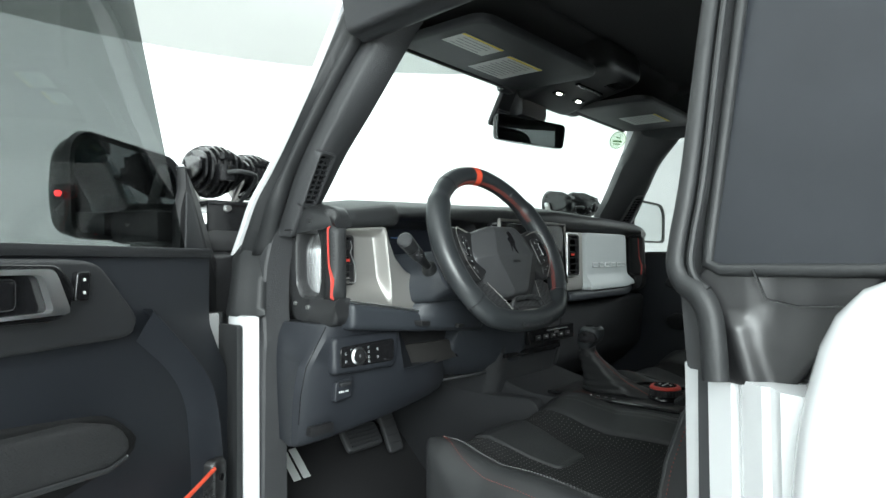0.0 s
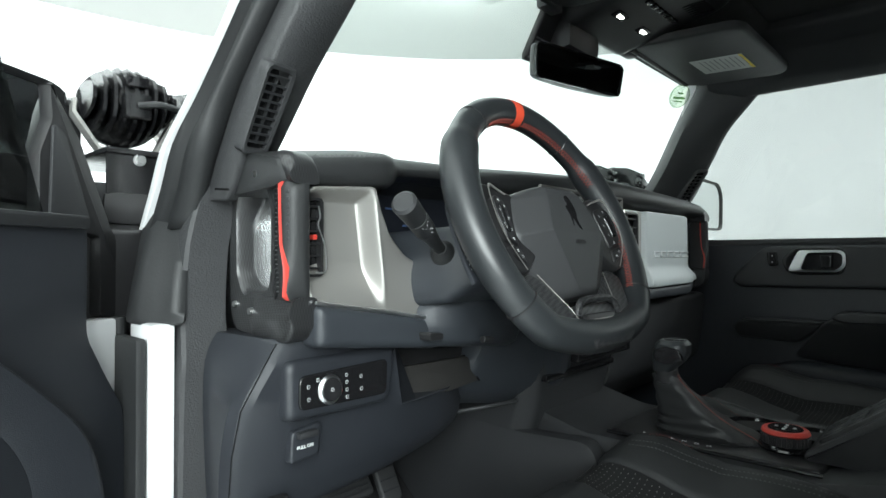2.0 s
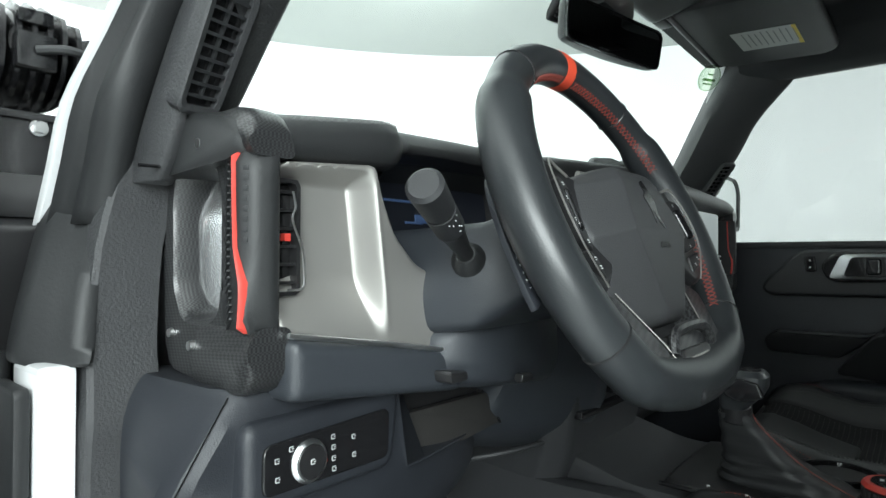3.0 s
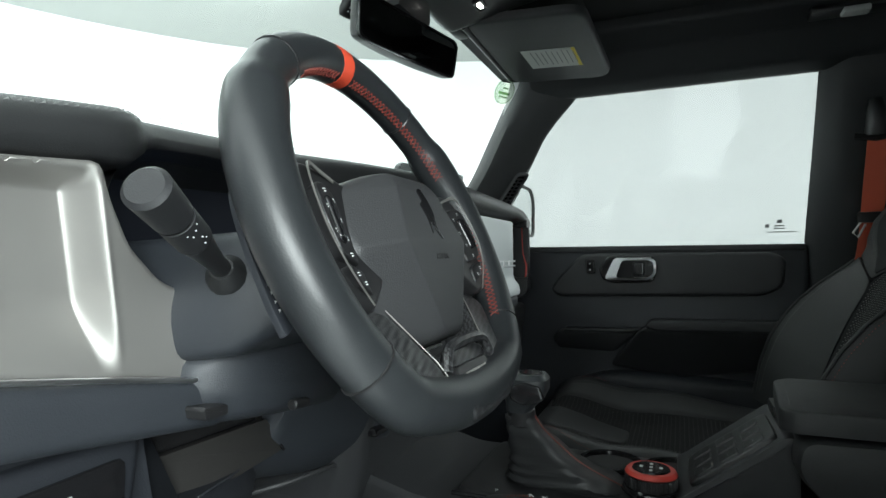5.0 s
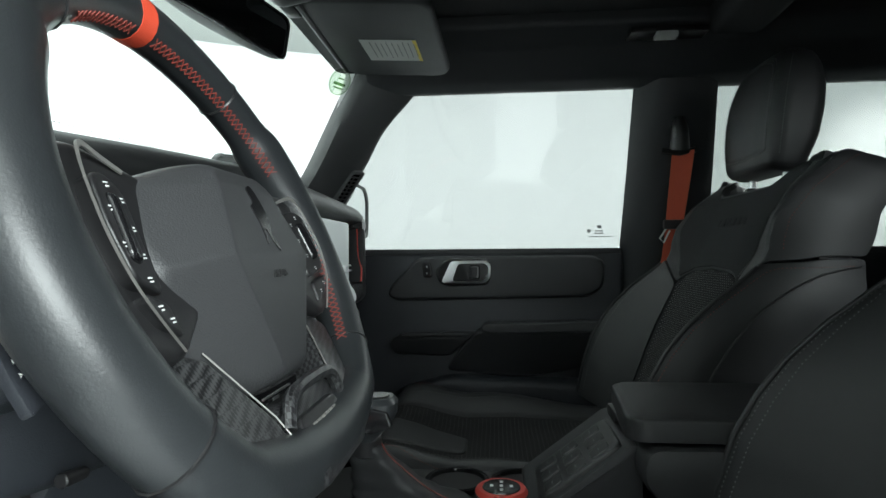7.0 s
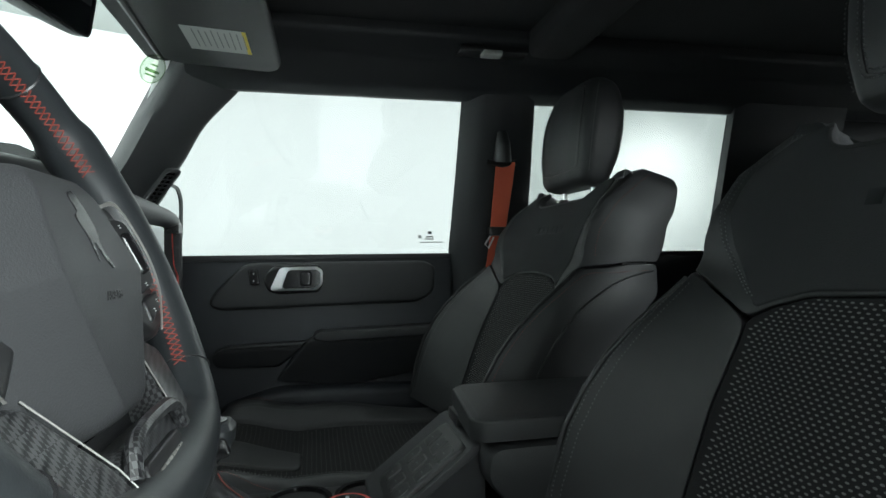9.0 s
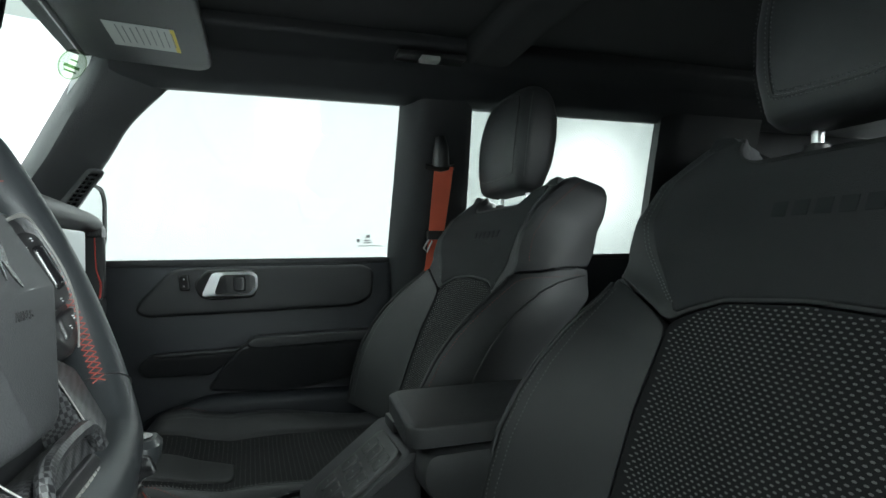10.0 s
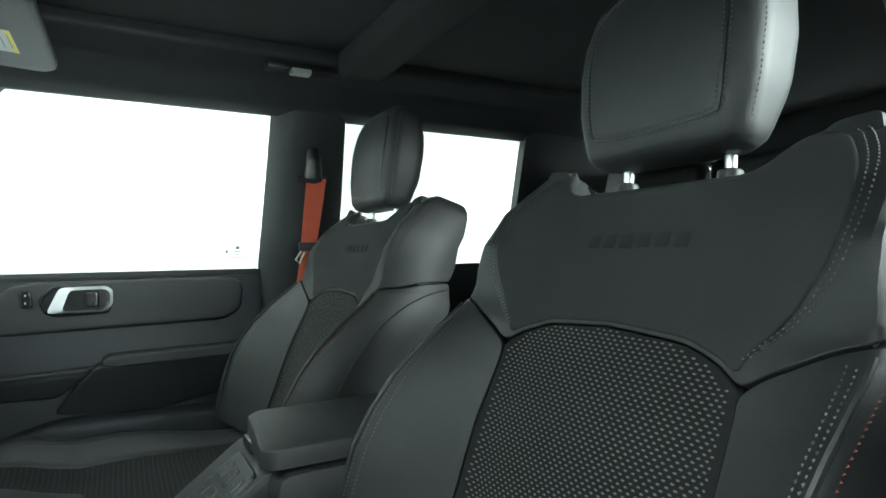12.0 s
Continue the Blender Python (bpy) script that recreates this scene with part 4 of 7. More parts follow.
# driver's satin silver pod
sil = rounded([(-0.622, 1.446), (-0.533, 1.452), (-0.526, 1.425), (-0.512, 1.392), (-0.488, 1.366), (-0.468, 1.357), (-0.458, 1.335), (-0.434, 1.284), (-0.470, 1.286), (-0.53, 1.298), (-0.622, 1.314)], 0.008)


def sil_h(u, v):
    ridge_u = -0.543 + (1.44 - v) * 0.12
    dip = sstep(0.009, -0.007, u - ridge_u) * sstep(1.447, 1.430, v) * sstep(1.300, 1.365, v + 0.10 * (u + 0.6))
    lip = math.exp(-((u - ridge_u - 0.006) / 0.0036) ** 2) * sstep(1.30, 1.34, v)
    return -0.024 * dip + 0.0018 * lip


part("instrument_bezel", pad(sil, lambda u, v, w: V(u, 0.905 - w - 0.12 * (u + 0.62) * 0.9, v), sil_h, depth=0.05, edge=0.004, n=110, rings=58), M_SILVER, dash, "satin silver instrument surround")
lip = rounded([(-0.622, 1.312), (-0.53, 1.297), (-0.436, 1.283), (-0.420, 1.279), (-0.421, 1.252), (-0.44, 1.243), (-0.622, 1.262)], 0.008)
part("lower_lip", pad(lip, lambda u, v, w: V(u, 0.905 - w - 0.12 * (u + 0.62) * 0.9, v), lambda u, v: 0.012, depth=0.05, edge=0.012, n=90), M_SLATE_LIT, dash, "slate lower dash lip")
part("vent_trim", tube(cr([V(-0.608, 0.912, 1.424), V(-0.6055, 0.912, 1.412), V(-0.608, 0.912, 1.401), V(-0.599, 0.912, 1.378), V(-0.597, 0.912, 1.354), V(-0.600, 0.912, 1.347), V(-0.612, 0.912, 1.347)], 40, False), 0.0010, 6), M_CHROME, dash, "bright vent edge")
part("lip_trim", tube([V(-0.622, 0.897, 1.3135), V(-0.53, 0.886, 1.2985), V(-0.47, 0.880, 1.287), V(-0.432, 0.876, 1.2835)], 0.0022, 8), M_CHROME, dash)


def slat_vent(parent, T, w, h, n, red=True):
    """An upright dash vent: recess, frame, slats and tab."""
    part("vent_recess", prism(rounded([(-w / 2, -h / 2), (w / 2, -h / 2), (w / 2, h / 2), (-w / 2, h / 2)], 0.004), T, -0.03, -0.008), M_GLOSS, parent)
    fo = resample(rounded([(-w / 2, -h / 2), (w / 2, -h / 2), (w / 2, h / 2), (-w / 2, h / 2)], 0.005), 40)
    fi = [p * np.array([1 - 0.006 / w, 1 - 0.006 / h]) for p in fo]
    part("vent_frame", loft([[T(*p, -0.01) for p in fo], [T(*p, 0.002) for p in fo], [T(*p, 0.002) for p in fi], [T(*p, -0.01) for p in fi]], cap=False), M_PLASTIC, parent)
    for k in range(n):
        v = -h / 2 + h * (k + 0.7) / (n + 0.4)
        part("vent_slat", prism([(-w / 2 + 0.002, v - 0.0012), (w / 2 - 0.002, v - 0.0012), (w / 2 - 0.002, v + 0.0012), (-w / 2 + 0.002, v + 0.0012)], T, -0.012, -0.001), M_PLASTIC, parent)
    part("vent_blade", prism([(-0.0012, -h / 2 + 0.003), (0.0012, -h / 2 + 0.003), (0.0012, h / 2 - 0.003), (-0.0012, h / 2 - 0.003)], T, -0.02, -0.010), M_PLASTIC, parent)
    if red:
        part("vent_tab", prism(rounded([(-0.0028, -0.003), (0.0028, -0.003), (0.0028, 0.003), (-0.0028, 0.003)], 0.0012), T, -0.006, 0.002), M_RED, parent, "red vent tab")


slat_vent(dash, lambda u, v, w: V(-0.610 + u, 0.918 - w, 1.388 + v), 0.024, 0.092, 6)


def end_handle(s):
    """Carbon end cap of the dash with its upright grab handle."""
    dy = -0.020 if s > 0 else 0.0
    dz = 0.012 if s > 0 else 0.0
    F = lambda y, z, w: V(s * (0.640 + w), y + dy, z + dz)
    cap = thing("grab_handle", (s * 0.64, 0.96, 1.28), "carbon-fibre grab handle with a red accent on the dash end", "grab handle", "dash grab handles")
    out = resample(rounded([(1.043, 1.462), (1.022, 1.482), (0.965, 1.486), (0.925, 1.478), (0.920, 1.450), (0.946, 1.446), (0.948, 1.326), (0.925, 1.318), (0.925, 1.270), (0.952, 1.264), (1.040, 1.272), (1.052, 1.30), (1.054, 1.38)], 0.010), 96)
    hole = resample(rounded([(1.026, 1.448), (1.0, 1.452), (0.978, 1.446), (0.965, 1.440), (0.957, 1.42), (0.957, 1.35), (0.962, 1.330), (0.975, 1.322), (1.0, 1.319), (1.018, 1.322), (1.032, 1.345), (1.034, 1.42)], 0.010), 96)
    mid = np.array([0.995, 1.38])
    ang = lambda p: math.atan2(p[1] - mid[1], p[0] - mid[0])
    k0 = min(range(96), key=lambda k: abs(ang(hole[k]) - ang(out[0])))
    hole = hole[k0:] + hole[:k0]
    rings = [[F(*p, -0.03) for p in out], [F(*p, -0.002) for p in out], [F(*(p + (mid - p) * 0.03), 0.004) for p in out], [F(*(p + (p - mid) * 0.07), 0.004) for p in hole], [F(*p, 0.0) for p in hole], [F(*(mid + (p - mid) * 0.93), -0.035) for p in hole]]
    part("end_cap", loft(rings, cap=False), M_CARBON, cap, "glossy carbon-fibre end cap")
    part("hole_plate", pad([mid + (p - mid) * 0.97 for p in hole], lambda u, v, w: F(u, v, w - 0.046 + 0.030 * sstep(0.975, 1.035, u) - 0.010 * sstep(1.40, 1.44, v)), lambda u, v: 0.0, depth=0.004, edge=0.003, n=60, rings=12), M_POLISHED, cap, "polished carbon-fibre recess, bright reflection in its colour")
    for z0, z1 in ((1.447, 1.488), (1.266, 1.320)):
        up_arm = z0 > 1.4
        rr = []
        for y, g in ((0.985, 0.0), (0.955, 0.0), (0.935, 0.0), (0.920, 0.003), (0.911, 0.008), (0.904, 0.017), (0.902, 0.022)):
            hi, lo = (z1 - g, z0) if up_arm else (z1, z0 + g)
            rr.append([F(y, p[1], p[0]) for p in rounded([(0.008, lo), (0.0145, (lo + hi) / 2), (0.006, hi), (-0.024, hi), (-0.028, lo)], 0.008, 4)])
        part("handle_arm", loft(rr), M_CARBON, cap, "carbon-fibre handle arm")
    bar = []
    for z in np.linspace(1.316, 1.452, 14):
        t = (z - 1.316) / 0.136
        e = 0.006 * (1 - sstep(0, 0.08, t) * sstep(1, 0.92, t))
        low = sstep(0.42, 0.18, t)
        bar.append([F(p[0], z, p[1]) for p in rounded([(0.952 + 0.006 * low, -0.012), (0.951 + 0.006 * low - e, 0.003), (0.915 - 0.008 * low, 0.0155 - e), (0.903 + e, 0.007 - e), (0.899 + e, -0.006), (0.901, -0.014), (0.935, -0.014)], 0.005, 3)])
    part("grip", loft(bar), M_RUBBER, cap, "black rubber grip")
    line = [(0.9178, 1.450), (0.9178, 1.446), (0.9168, 1.410), (0.9150, 1.380), (0.913, 1.372), (0.9075, 1.354), (0.907, 1.345), (0.908, 1.330), (0.909, 1.3215), (0.910, 1.317)]
    rings = []
    for k, (y, z) in enumerate(line):
        wid = 0.0009 if k < 5 else 0.0016
        w0 = 0.0158 - 0.006 * (k == 0 or k == 9)
        rings.append([F(y - wid, z, w0 - 0.008), F(y - wid, z, w0 - 0.0006), F(y, z, w0 + 0.0016), F(y + wid, z, w0 + 0.0008), F(y + wid, z, w0 - 0.008)])
    part("accent", loft(rings), M_RED, cap, "red accent line")
    rings = []
    for k, (y, z) in enumerate(line):
        wid = 0.0012 if k < 5 else 0.0020
        w0 = -0.0150 + 0.004 * (k == 0 or k == 9)
        rings.append([F(y - wid, z, w0 + 0.006), F(y - wid, z, w0 + 0.0004), F(y, z, w0 - 0.0006), F(y + wid, z, w0 + 0.0002), F(y + wid, z, w0 + 0.006)])
    part("accent", loft(rings), M_RED, cap, "red accent line")
    for k in range(24):
        part("grip_rib", box(F(0.9375 - 0.003 * sstep(8, 1, k), 1.322 + k * 0.0053, 0.0086), (0.0026, 0.014 + 0.006 * sstep(8, 1, k), 0.0018), 0.0005, Euler((radians(-28), 0, radians(22 * s))).to_matrix()), M_RUBBER, cap)
    for k in range(8):
        part("letter_bar", box(F(0.9105, 1.385 + k * 0.0075, 0.0110), (0.0024, 0.007, 0.0040), 0.0004, Euler((0, 0, radians(-26 * s))).to_matrix()), M_TRIM, cap)
    for y, z in ((1.016, 1.460), (0.972, 1.462), (1.036, 1.306), (0.984, 1.301)):
        q0 = 0.010 if y < 0.99 else 0.002
        part("screw", cyl(F(y, z, q0), F(y, z, q0 + 0.0055), 0.0045, 0.0038, 12), M_STEEL, cap, "steel screw")
    return cap


end_handle(-1)
end_handle(1)
# knee panel with the light switch
rings = []
for z, dy, xe, xs_ in ((1.272, 0.006, -0.660, -0.652), (1.266, 0.0, -0.667, -0.655), (1.24, 0.0, -0.680, -0.672), (1.20, 0.002, -0.682, -0.696), (1.15, 0.008, -0.680, -0.702), (1.11, 0.016, -0.678, -0.700), (1.085, 0.024, -0.676, -0.696), (1.060, 0.034, -0.674, -0.690), (1.050, 0.048, -0.674, -0.686)):
    rise = lambda x: max(0.0, 1.10 - z) * 0.55 * sstep(-0.70, -0.30, x) - max(0.0, z - 1.166) * sstep(-0.484, -0.464, x)
    row = [(xe, 1.10), (xe - 0.002, 1.035), (xs_ - 0.003, 0.945 + dy), (xs_ + 0.003, 0.932 + dy), (xs_ + 0.014, 0.926 + dy), (-0.62, 0.923 + dy), (-0.50, 0.922 + dy), (-0.482, 0.922 + dy), (-0.465, 0.923 + dy), (-0.448, 0.924 + dy), (-0.43, 0.926 + dy), (-0.36, 0.938 + dy), (-0.31, 0.956 + dy), (-0.27, 0.975 + dy), (-0.27, 1.10)]
    rings.append([V(x, y, z + rise(x)) for x, y in row])
part("knee_panel", loft(denser(rings, 3)), M_TRIM_LIGHT, dash, "slate knee panel", sharp=28)
part("knee_seam", tube([V(-0.652, 0.929, 1.268), V(-0.670, 0.929, 1.24), V(-0.6935, 0.931, 1.20), V(-0.700, 0.938, 1.15), V(-0.699, 0.946, 1.10)], 0.0006, 5), M_GLOSS, dash)
KP = basis((-0.008, 0.921, 1.21), (1, 0, 0), (0, 0.06, 1), (0, -1, 0.06))
bz = rounded([(-0.660 + 0.02, 0.038), (-0.475, 0.040), (-0.480, 0.008), (-0.49, -0.032), (-0.642, -0.030)], 0.012)
part("switch_surround", pad(bz, to(KP), lambda u, v: 0.010, depth=0.02, edge=0.010, n=72), M_TRIM_LIGHT, dash)
lsp = rounded([(-0.626, 0.020), (-0.494, 0.024), (-0.498, -0.020), (-0.628, -0.018)], 0.008)
ls = part("light_switch", pad(lsp, to(KP), lambda u, v: 0.0125, depth=0.0, edge=0.002, n=60, rings=3), M_GLOSS, dash, "gloss black light switch panel")
part("rotary_knob", join(cyl(KP @ V(-0.586, 0.0, 0.012), KP @ V(-0.586, 0.0, 0.0170), 0.0172, 0.0160, 40, 0.0015)), M_CHROME, ls, "chrome-ringed rotary knob")
part("knob_face", cyl(KP @ V(-0.586, 0.0, 0.0160), KP @ V(-0.586, 0.0, 0.0178), 0.0140, 0.0134, 36, 0.0006), M_PLASTIC, ls)
for u, v in ((-0.615, 0.007), (-0.615, -0.007), (-0.602, 0.013), (-0.561, 0.013), (-0.561, 0.0045), (-0.561, -0.0045), (-0.561, -0.013), (-0.539, 0.008), (-0.539, -0.007), (-0.586, 0.0)):
    q = 0.0181 if u == -0.586 else 0.0126
    bars = [box(KP @ V(u + a, v + b, q), (w, 0.0006, h), 0.0) for a, b, w, h in ((0.0, 0.0017, 0.0034, 0.0005), (0.0, -0.0017, 0.0034, 0.0005), (-0.0017, 0.0, 0.0005, 0.0034), (0.0014, 0.0, 0.0016, 0.0005))]
    part("switch_mark", join(*bars), M_MARK, ls)
part("lit_mark", box(KP @ V(-0.5685, -0.0045, 0.0126), (0.0016, 0.0006, 0.0016), 0.0), M_RED, ls)
pk = part("parking_brake_switch", pad(rounded([(-0.618, -0.043), (-0.578, -0.038), (-0.583, -0.075), (-0.622, -0.078)], 0.004), lambda u, v, w: KP @ V(u - 0.010, v, w - 0.005), lambda u, v: 0.002, depth=0.01, edge=0.003, n=36, rings=3), M_TRIM_LIGHT, dash)
part("switch_lever", box(KP @ V(-0.610, -0.048, 0.000), (0.026, 0.010, 0.008), 0.003), M_TRIM, pk)
text("PULL ON", 0.0054, KP @ Matrix.Translation((-0.612, -0.062, -0.0022)), M_MARK, pk)
part("release_tab", box((-0.655, 0.945, 1.083), (0.05, 0.02, 0.018), 0.004), M_PLASTIC, dash)
# column cover and shroud
rings = []
for y, cx, cz, hx, hz in ((0.795, -0.376, 1.384, 0.054, 0.040), (0.812, -0.378, 1.374, 0.074, 0.046), (0.845, -0.382, 1.356, 0.090, 0.050), (0.90, -0.386, 1.350, 0.098, 0.052), (1.02, -0.386, 1.345, 0.100, 0.052)):
    rings.append([V(cx + p[0], y, cz + p[1]) for p in rounded([(-hx * 0.92, -hz), (hx * 0.92, -hz), (hx, -hz * 0.2), (hx * 0.8, hz), (-hx * 0.8, hz), (-hx, -hz * 0.2)], 0.016, 4)])
part("column_shroud", loft(rings), M_SLATE_LIT, dash, "slate steering column shroud", sharp=30)
rings = []
for x, y0, zt in ((-0.476, 0.905, 1.292), (-0.470, 0.882, 1.302), (-0.455, 0.866, 1.309), (-0.42, 0.852, 1.314), (-0.36, 0.844, 1.318), (-0.30, 0.848, 1.316), (-0.275, 0.862, 1.310), (-0.266, 0.89, 1.300)):
    zb = 1.262 - 0.10 * (x + 0.47)
    rings.append([V(x, p[0], p[1]) for p in rounded([(1.02, zb), (y0 + 0.022, zb - 0.014), (y0 + 0.008, zb - 0.006), (y0, zb + 0.014), (y0 + 0.002, zt - 0.008), (y0 + 0.014, zt), (1.02, zt + 0.01)], 0.006, 3)])
part("lower_column_cover", loft(rings), M_SLATE_LIT, dash, "slate lower steering column cover", sharp=34)
part("shroud_joint", tube([V(-0.468, 0.90, 1.318), V(-0.455, 0.868, 1.322), V(-0.42, 0.852, 1.326), V(-0.36, 0.846, 1.330)], 0.0010, 5), M_GLOSS, dash)
part("column_lever", prism(rounded([(-0.478, 1.2685), (-0.452, 1.2665), (-0.452, 1.258), (-0.476, 1.258)], 0.003), XZ, -0.89, -0.858, 0.002), M_PLASTIC, dash)
part("cover_button", cyl((-0.398, 0.838, 1.2545), (-0.376, 0.838, 1.2525), 0.0050, 0.0042, 14, 0.001), M_PLASTIC, dash)
part("column_gap", prism(rounded([(-0.445, 1.262), (-0.27, 1.252), (-0.27, 1.19), (-0.44, 1.19)], 0.006), XZ, -1.02, -0.965), M_CARPET, dash)
part("knee_insert", prism(rounded([(-0.474, 1.222), (-0.440, 1.210), (-0.302, 1.207), (-0.276, 1.165), (-0.474, 1.150)], 0.004), lambda u, v, w: V(u, 0.944 + w, v), 0.0, 0.01, 0.0015), M_INSERT, dash, "dark brown-grey knee insert plate")
part("knee_insert", prism(rounded([(-0.298, 1.205), (-0.262, 1.218), (-0.262, 1.178), (-0.273, 1.166)], 0.003), lambda u, v, w: V(u, 0.946 + 0.25 * (v - 1.16) + w, v), 0.0, 0.01, 0.0015), M_INSERT, dash)
part("insert_gap", tube([V(-0.303, 0.951, 1.208), V(-0.2745, 0.943, 1.165)], 0.0016, 6), M_GLOSS, dash)
# centre stack
rings = []
for z, y0, hw in ((1.31, 0.905, 0.17), (1.25, 0.90, 0.165), (1.18, 0.895, 0.15), (1.10, 0.91, 0.14), (1.05, 0.93, 0.135)):
    rings.append([V(-0.03 + p[0], p[1], z) for p in rounded([(-hw, y0 + 0.03), (-hw + 0.02, y0), (hw - 0.02, y0), (hw, y0 + 0.03), (hw, 1.1), (-hw, 1.1)], 0.01, 3)])
part("centre_fascia", loft(rings), M_TRIM, dash, "black centre fascia")
rings = []
for z, xl, yl, yf in ((1.290, -0.282, 0.905, 0.886), (1.25, -0.290, 0.914, 0.882), (1.205, -0.298, 0.932, 0.882), (1.170, -0.298, 0.954, 0.886), (1.140, -0.288, 0.980, 0.898), (1.118, -0.262, 1.006, 0.922), (1.108, -0.245, 1.02, 0.94)):
    rings.append([V(x, y, z) for x, y in ((xl + 0.03, 1.09), (xl, yl + 0.012), (xl + 0.004, yl), (xl + 0.016, yl - 0.008), (-0.20, 0.55 * yl + 0.45 * yf - 0.008), (-0.13, yf + 0.004), (-0.10, yf), (-0.06, yf + 0.012), (-0.05, 1.09))])
part("fascia_side", loft(denser(rings, 3)), M_SLATE_LIT, dash, "slate lower fascia side panel", sharp=40)
part("fascia_lip", tube(cr([V(-0.262, 1.012, 1.098), V(-0.235, 0.972, 1.108), V(-0.180, 0.945, 1.113), V(-0.11, 0.936, 1.112)], 24, False), 0.0035, 8), M_TRIM, dash)
part("storage_divider", prism(rounded([(0.075, 1.095), (0.113, 1.095), (0.170, 1.012), (0.13, 1.012)], 0.004), XZ, -0.930, -0.922, 0.001), M_PLASTIC, dash)
part("touch_screen", prism(rounded([(-0.195, 1.475), (0.085, 1.475), (0.085, 1.325), (-0.195, 1.325)], 0.008), XZ, -0.92, -0.872, 0.003), M_GLOSS, dash, "unlit touch screen in a black frame")
part("screen_trim", tube([V(-0.20, 0.875, 1.480), V(0.09, 0.872, 1.480), V(0.10, 0.872, 1.32), V(-0.2, 0.875, 1.318), V(-0.20, 0.875, 1.480)], 0.004, 6), M_SILVER, dash)
cp = part("climate_panel", box((-0.03, 0.893, 1.272), (0.27, 0.02, 0.05), 0.006), M_GLOSS, dash, "gloss black climate panel")
part("dial", cyl((0.055, 0.884, 1.275), (0.055, 0.866, 1.275), 0.017, 0.015, 28, 0.002), M_PLASTIC, cp)
part("dial", cyl((-0.115, 0.884, 1.275), (-0.115, 0.866, 1.275), 0.017, 0.015, 28, 0.002), M_PLASTIC, cp)
for k in range(6):
    part("button", box((-0.085 + k * 0.022, 0.880, 1.262), (0.016, 0.008, 0.010), 0.002), M_TRIM, cp)
part("chrome_strip", box((-0.03, 0.882, 1.243), (0.15, 0.006, 0.004), 0.001), M_CHROME, cp)
lower = part("climate_strip", box((0.035, 0.886, 1.192), (0.215, 0.02, 0.040), 0.006), M_GLOSS, dash, "gloss black lower switch strip")
part("chrome_strip", box((0.055, 0.8755, 1.203), (0.10, 0.004, 0.003), 0.001), M_CHROME, lower)
for k in range(5):
    part("button", box((-0.04 + k * 0.036, 0.876, 1.188), (0.026, 0.006, 0.012), 0.002), M_PLASTIC, lower)
    part("button_mark", box((-0.04 + k * 0.036, 0.8728, 1.189), (0.008, 0.001, 0.002), 0.0), M_MARK, lower)
part("slot_light", box((0.045, 0.8728, 1.197), (0.020, 0.001, 0.005), 0.0), M_CHROME, lower)
part("fascia_shelf", box((-0.03, 0.905, 1.155), (0.25, 0.03, 0.012), 0.004), M_GLOSS, dash)
# passenger side
pp = rounded([(0.200, 1.462), (0.520, 1.463), (0.532, 1.37), (0.545, 1.338), (0.590, 1.314), (0.588, 1.302), (0.200, 1.298)], 0.008)
panel = part("passenger_panel", pad(pp, lambda u, v, w: V(u, 0.872 + 0.044 * sstep(0.40, 0.60, u) - w, v), lambda u, v: 0.006 + 0.016 * sstep(1.345, 1.308, v), depth=0.03, edge=0.004, n=120, rings=24), M_PANEL, dash, "pale grey passenger dash panel with raised badge letters")
for k in range(6):
    x = 0.250 + k * 0.0382
    y = 0.8655 + 0.044 * sstep(0.40, 0.60, x)
    part("badge_bar", join(box((x, y, 1.3745), (0.028, 0.004, 0.0035), 0.001), box((x, y, 1.3640), (0.028, 0.004, 0.0035), 0.001), box((x - 0.012, y, 1.3692), (0.005, 0.004, 0.014), 0.001)), M_CHROME, panel)
lp = rounded([(0.10, 1.296), (0.588, 1.300), (0.592, 1.290), (0.55, 1.274), (0.10, 1.272)], 0.006)
part("passenger_lip", pad(lp, lambda u, v, w: V(u, 0.868 + 0.044 * sstep(0.40, 0.60, u) - w, v), lambda u, v: 0.012, depth=0.08, edge=0.008, n=80), M_SLATE_LIT, dash, "slate lower dash lip")
part("passenger_silver", pad(rounded([(0.105, 1.462), (0.198, 1.462), (0.198, 1.300), (0.105, 1.300)], 0.006), lambda u, v, w: V(u, 0.876 - w, v), depth=0.06, edge=0.004, n=60, rings=4), M_SILVER, dash)
part("vent_border", tube(cr(rounded([V(0.100, 0.870, 1.458), V(0.160, 0.870, 1.458), V(0.164, 0.870, 1.340), V(0.100, 0.870, 1.340)], 0.008), 60), 0.0014, 6, closed=True), M_CHROME, dash, "bright vent edge")
slat_vent(dash, lambda u, v, w: V(0.131 + u, 0.868 - w, 1.399 + v), 0.056, 0.110, 6)
part("glovebox", prism(rounded([(0.90, 1.265), (0.92, 1.10), (1.0, 1.02), (1.10, 1.02), (1.10, 1.27)], 0.02), YZ, 0.13, 0.68, 0.01), M_TRIM, dash, "black glovebox")
part("defrost_bump", prism(rounded([(-0.02, 1.522), (0.06, 1.536), (0.16, 1.534), (0.22, 1.520)], 0.01), XZ, -1.05, -1.00, 0.006), M_PLASTIC, dash)

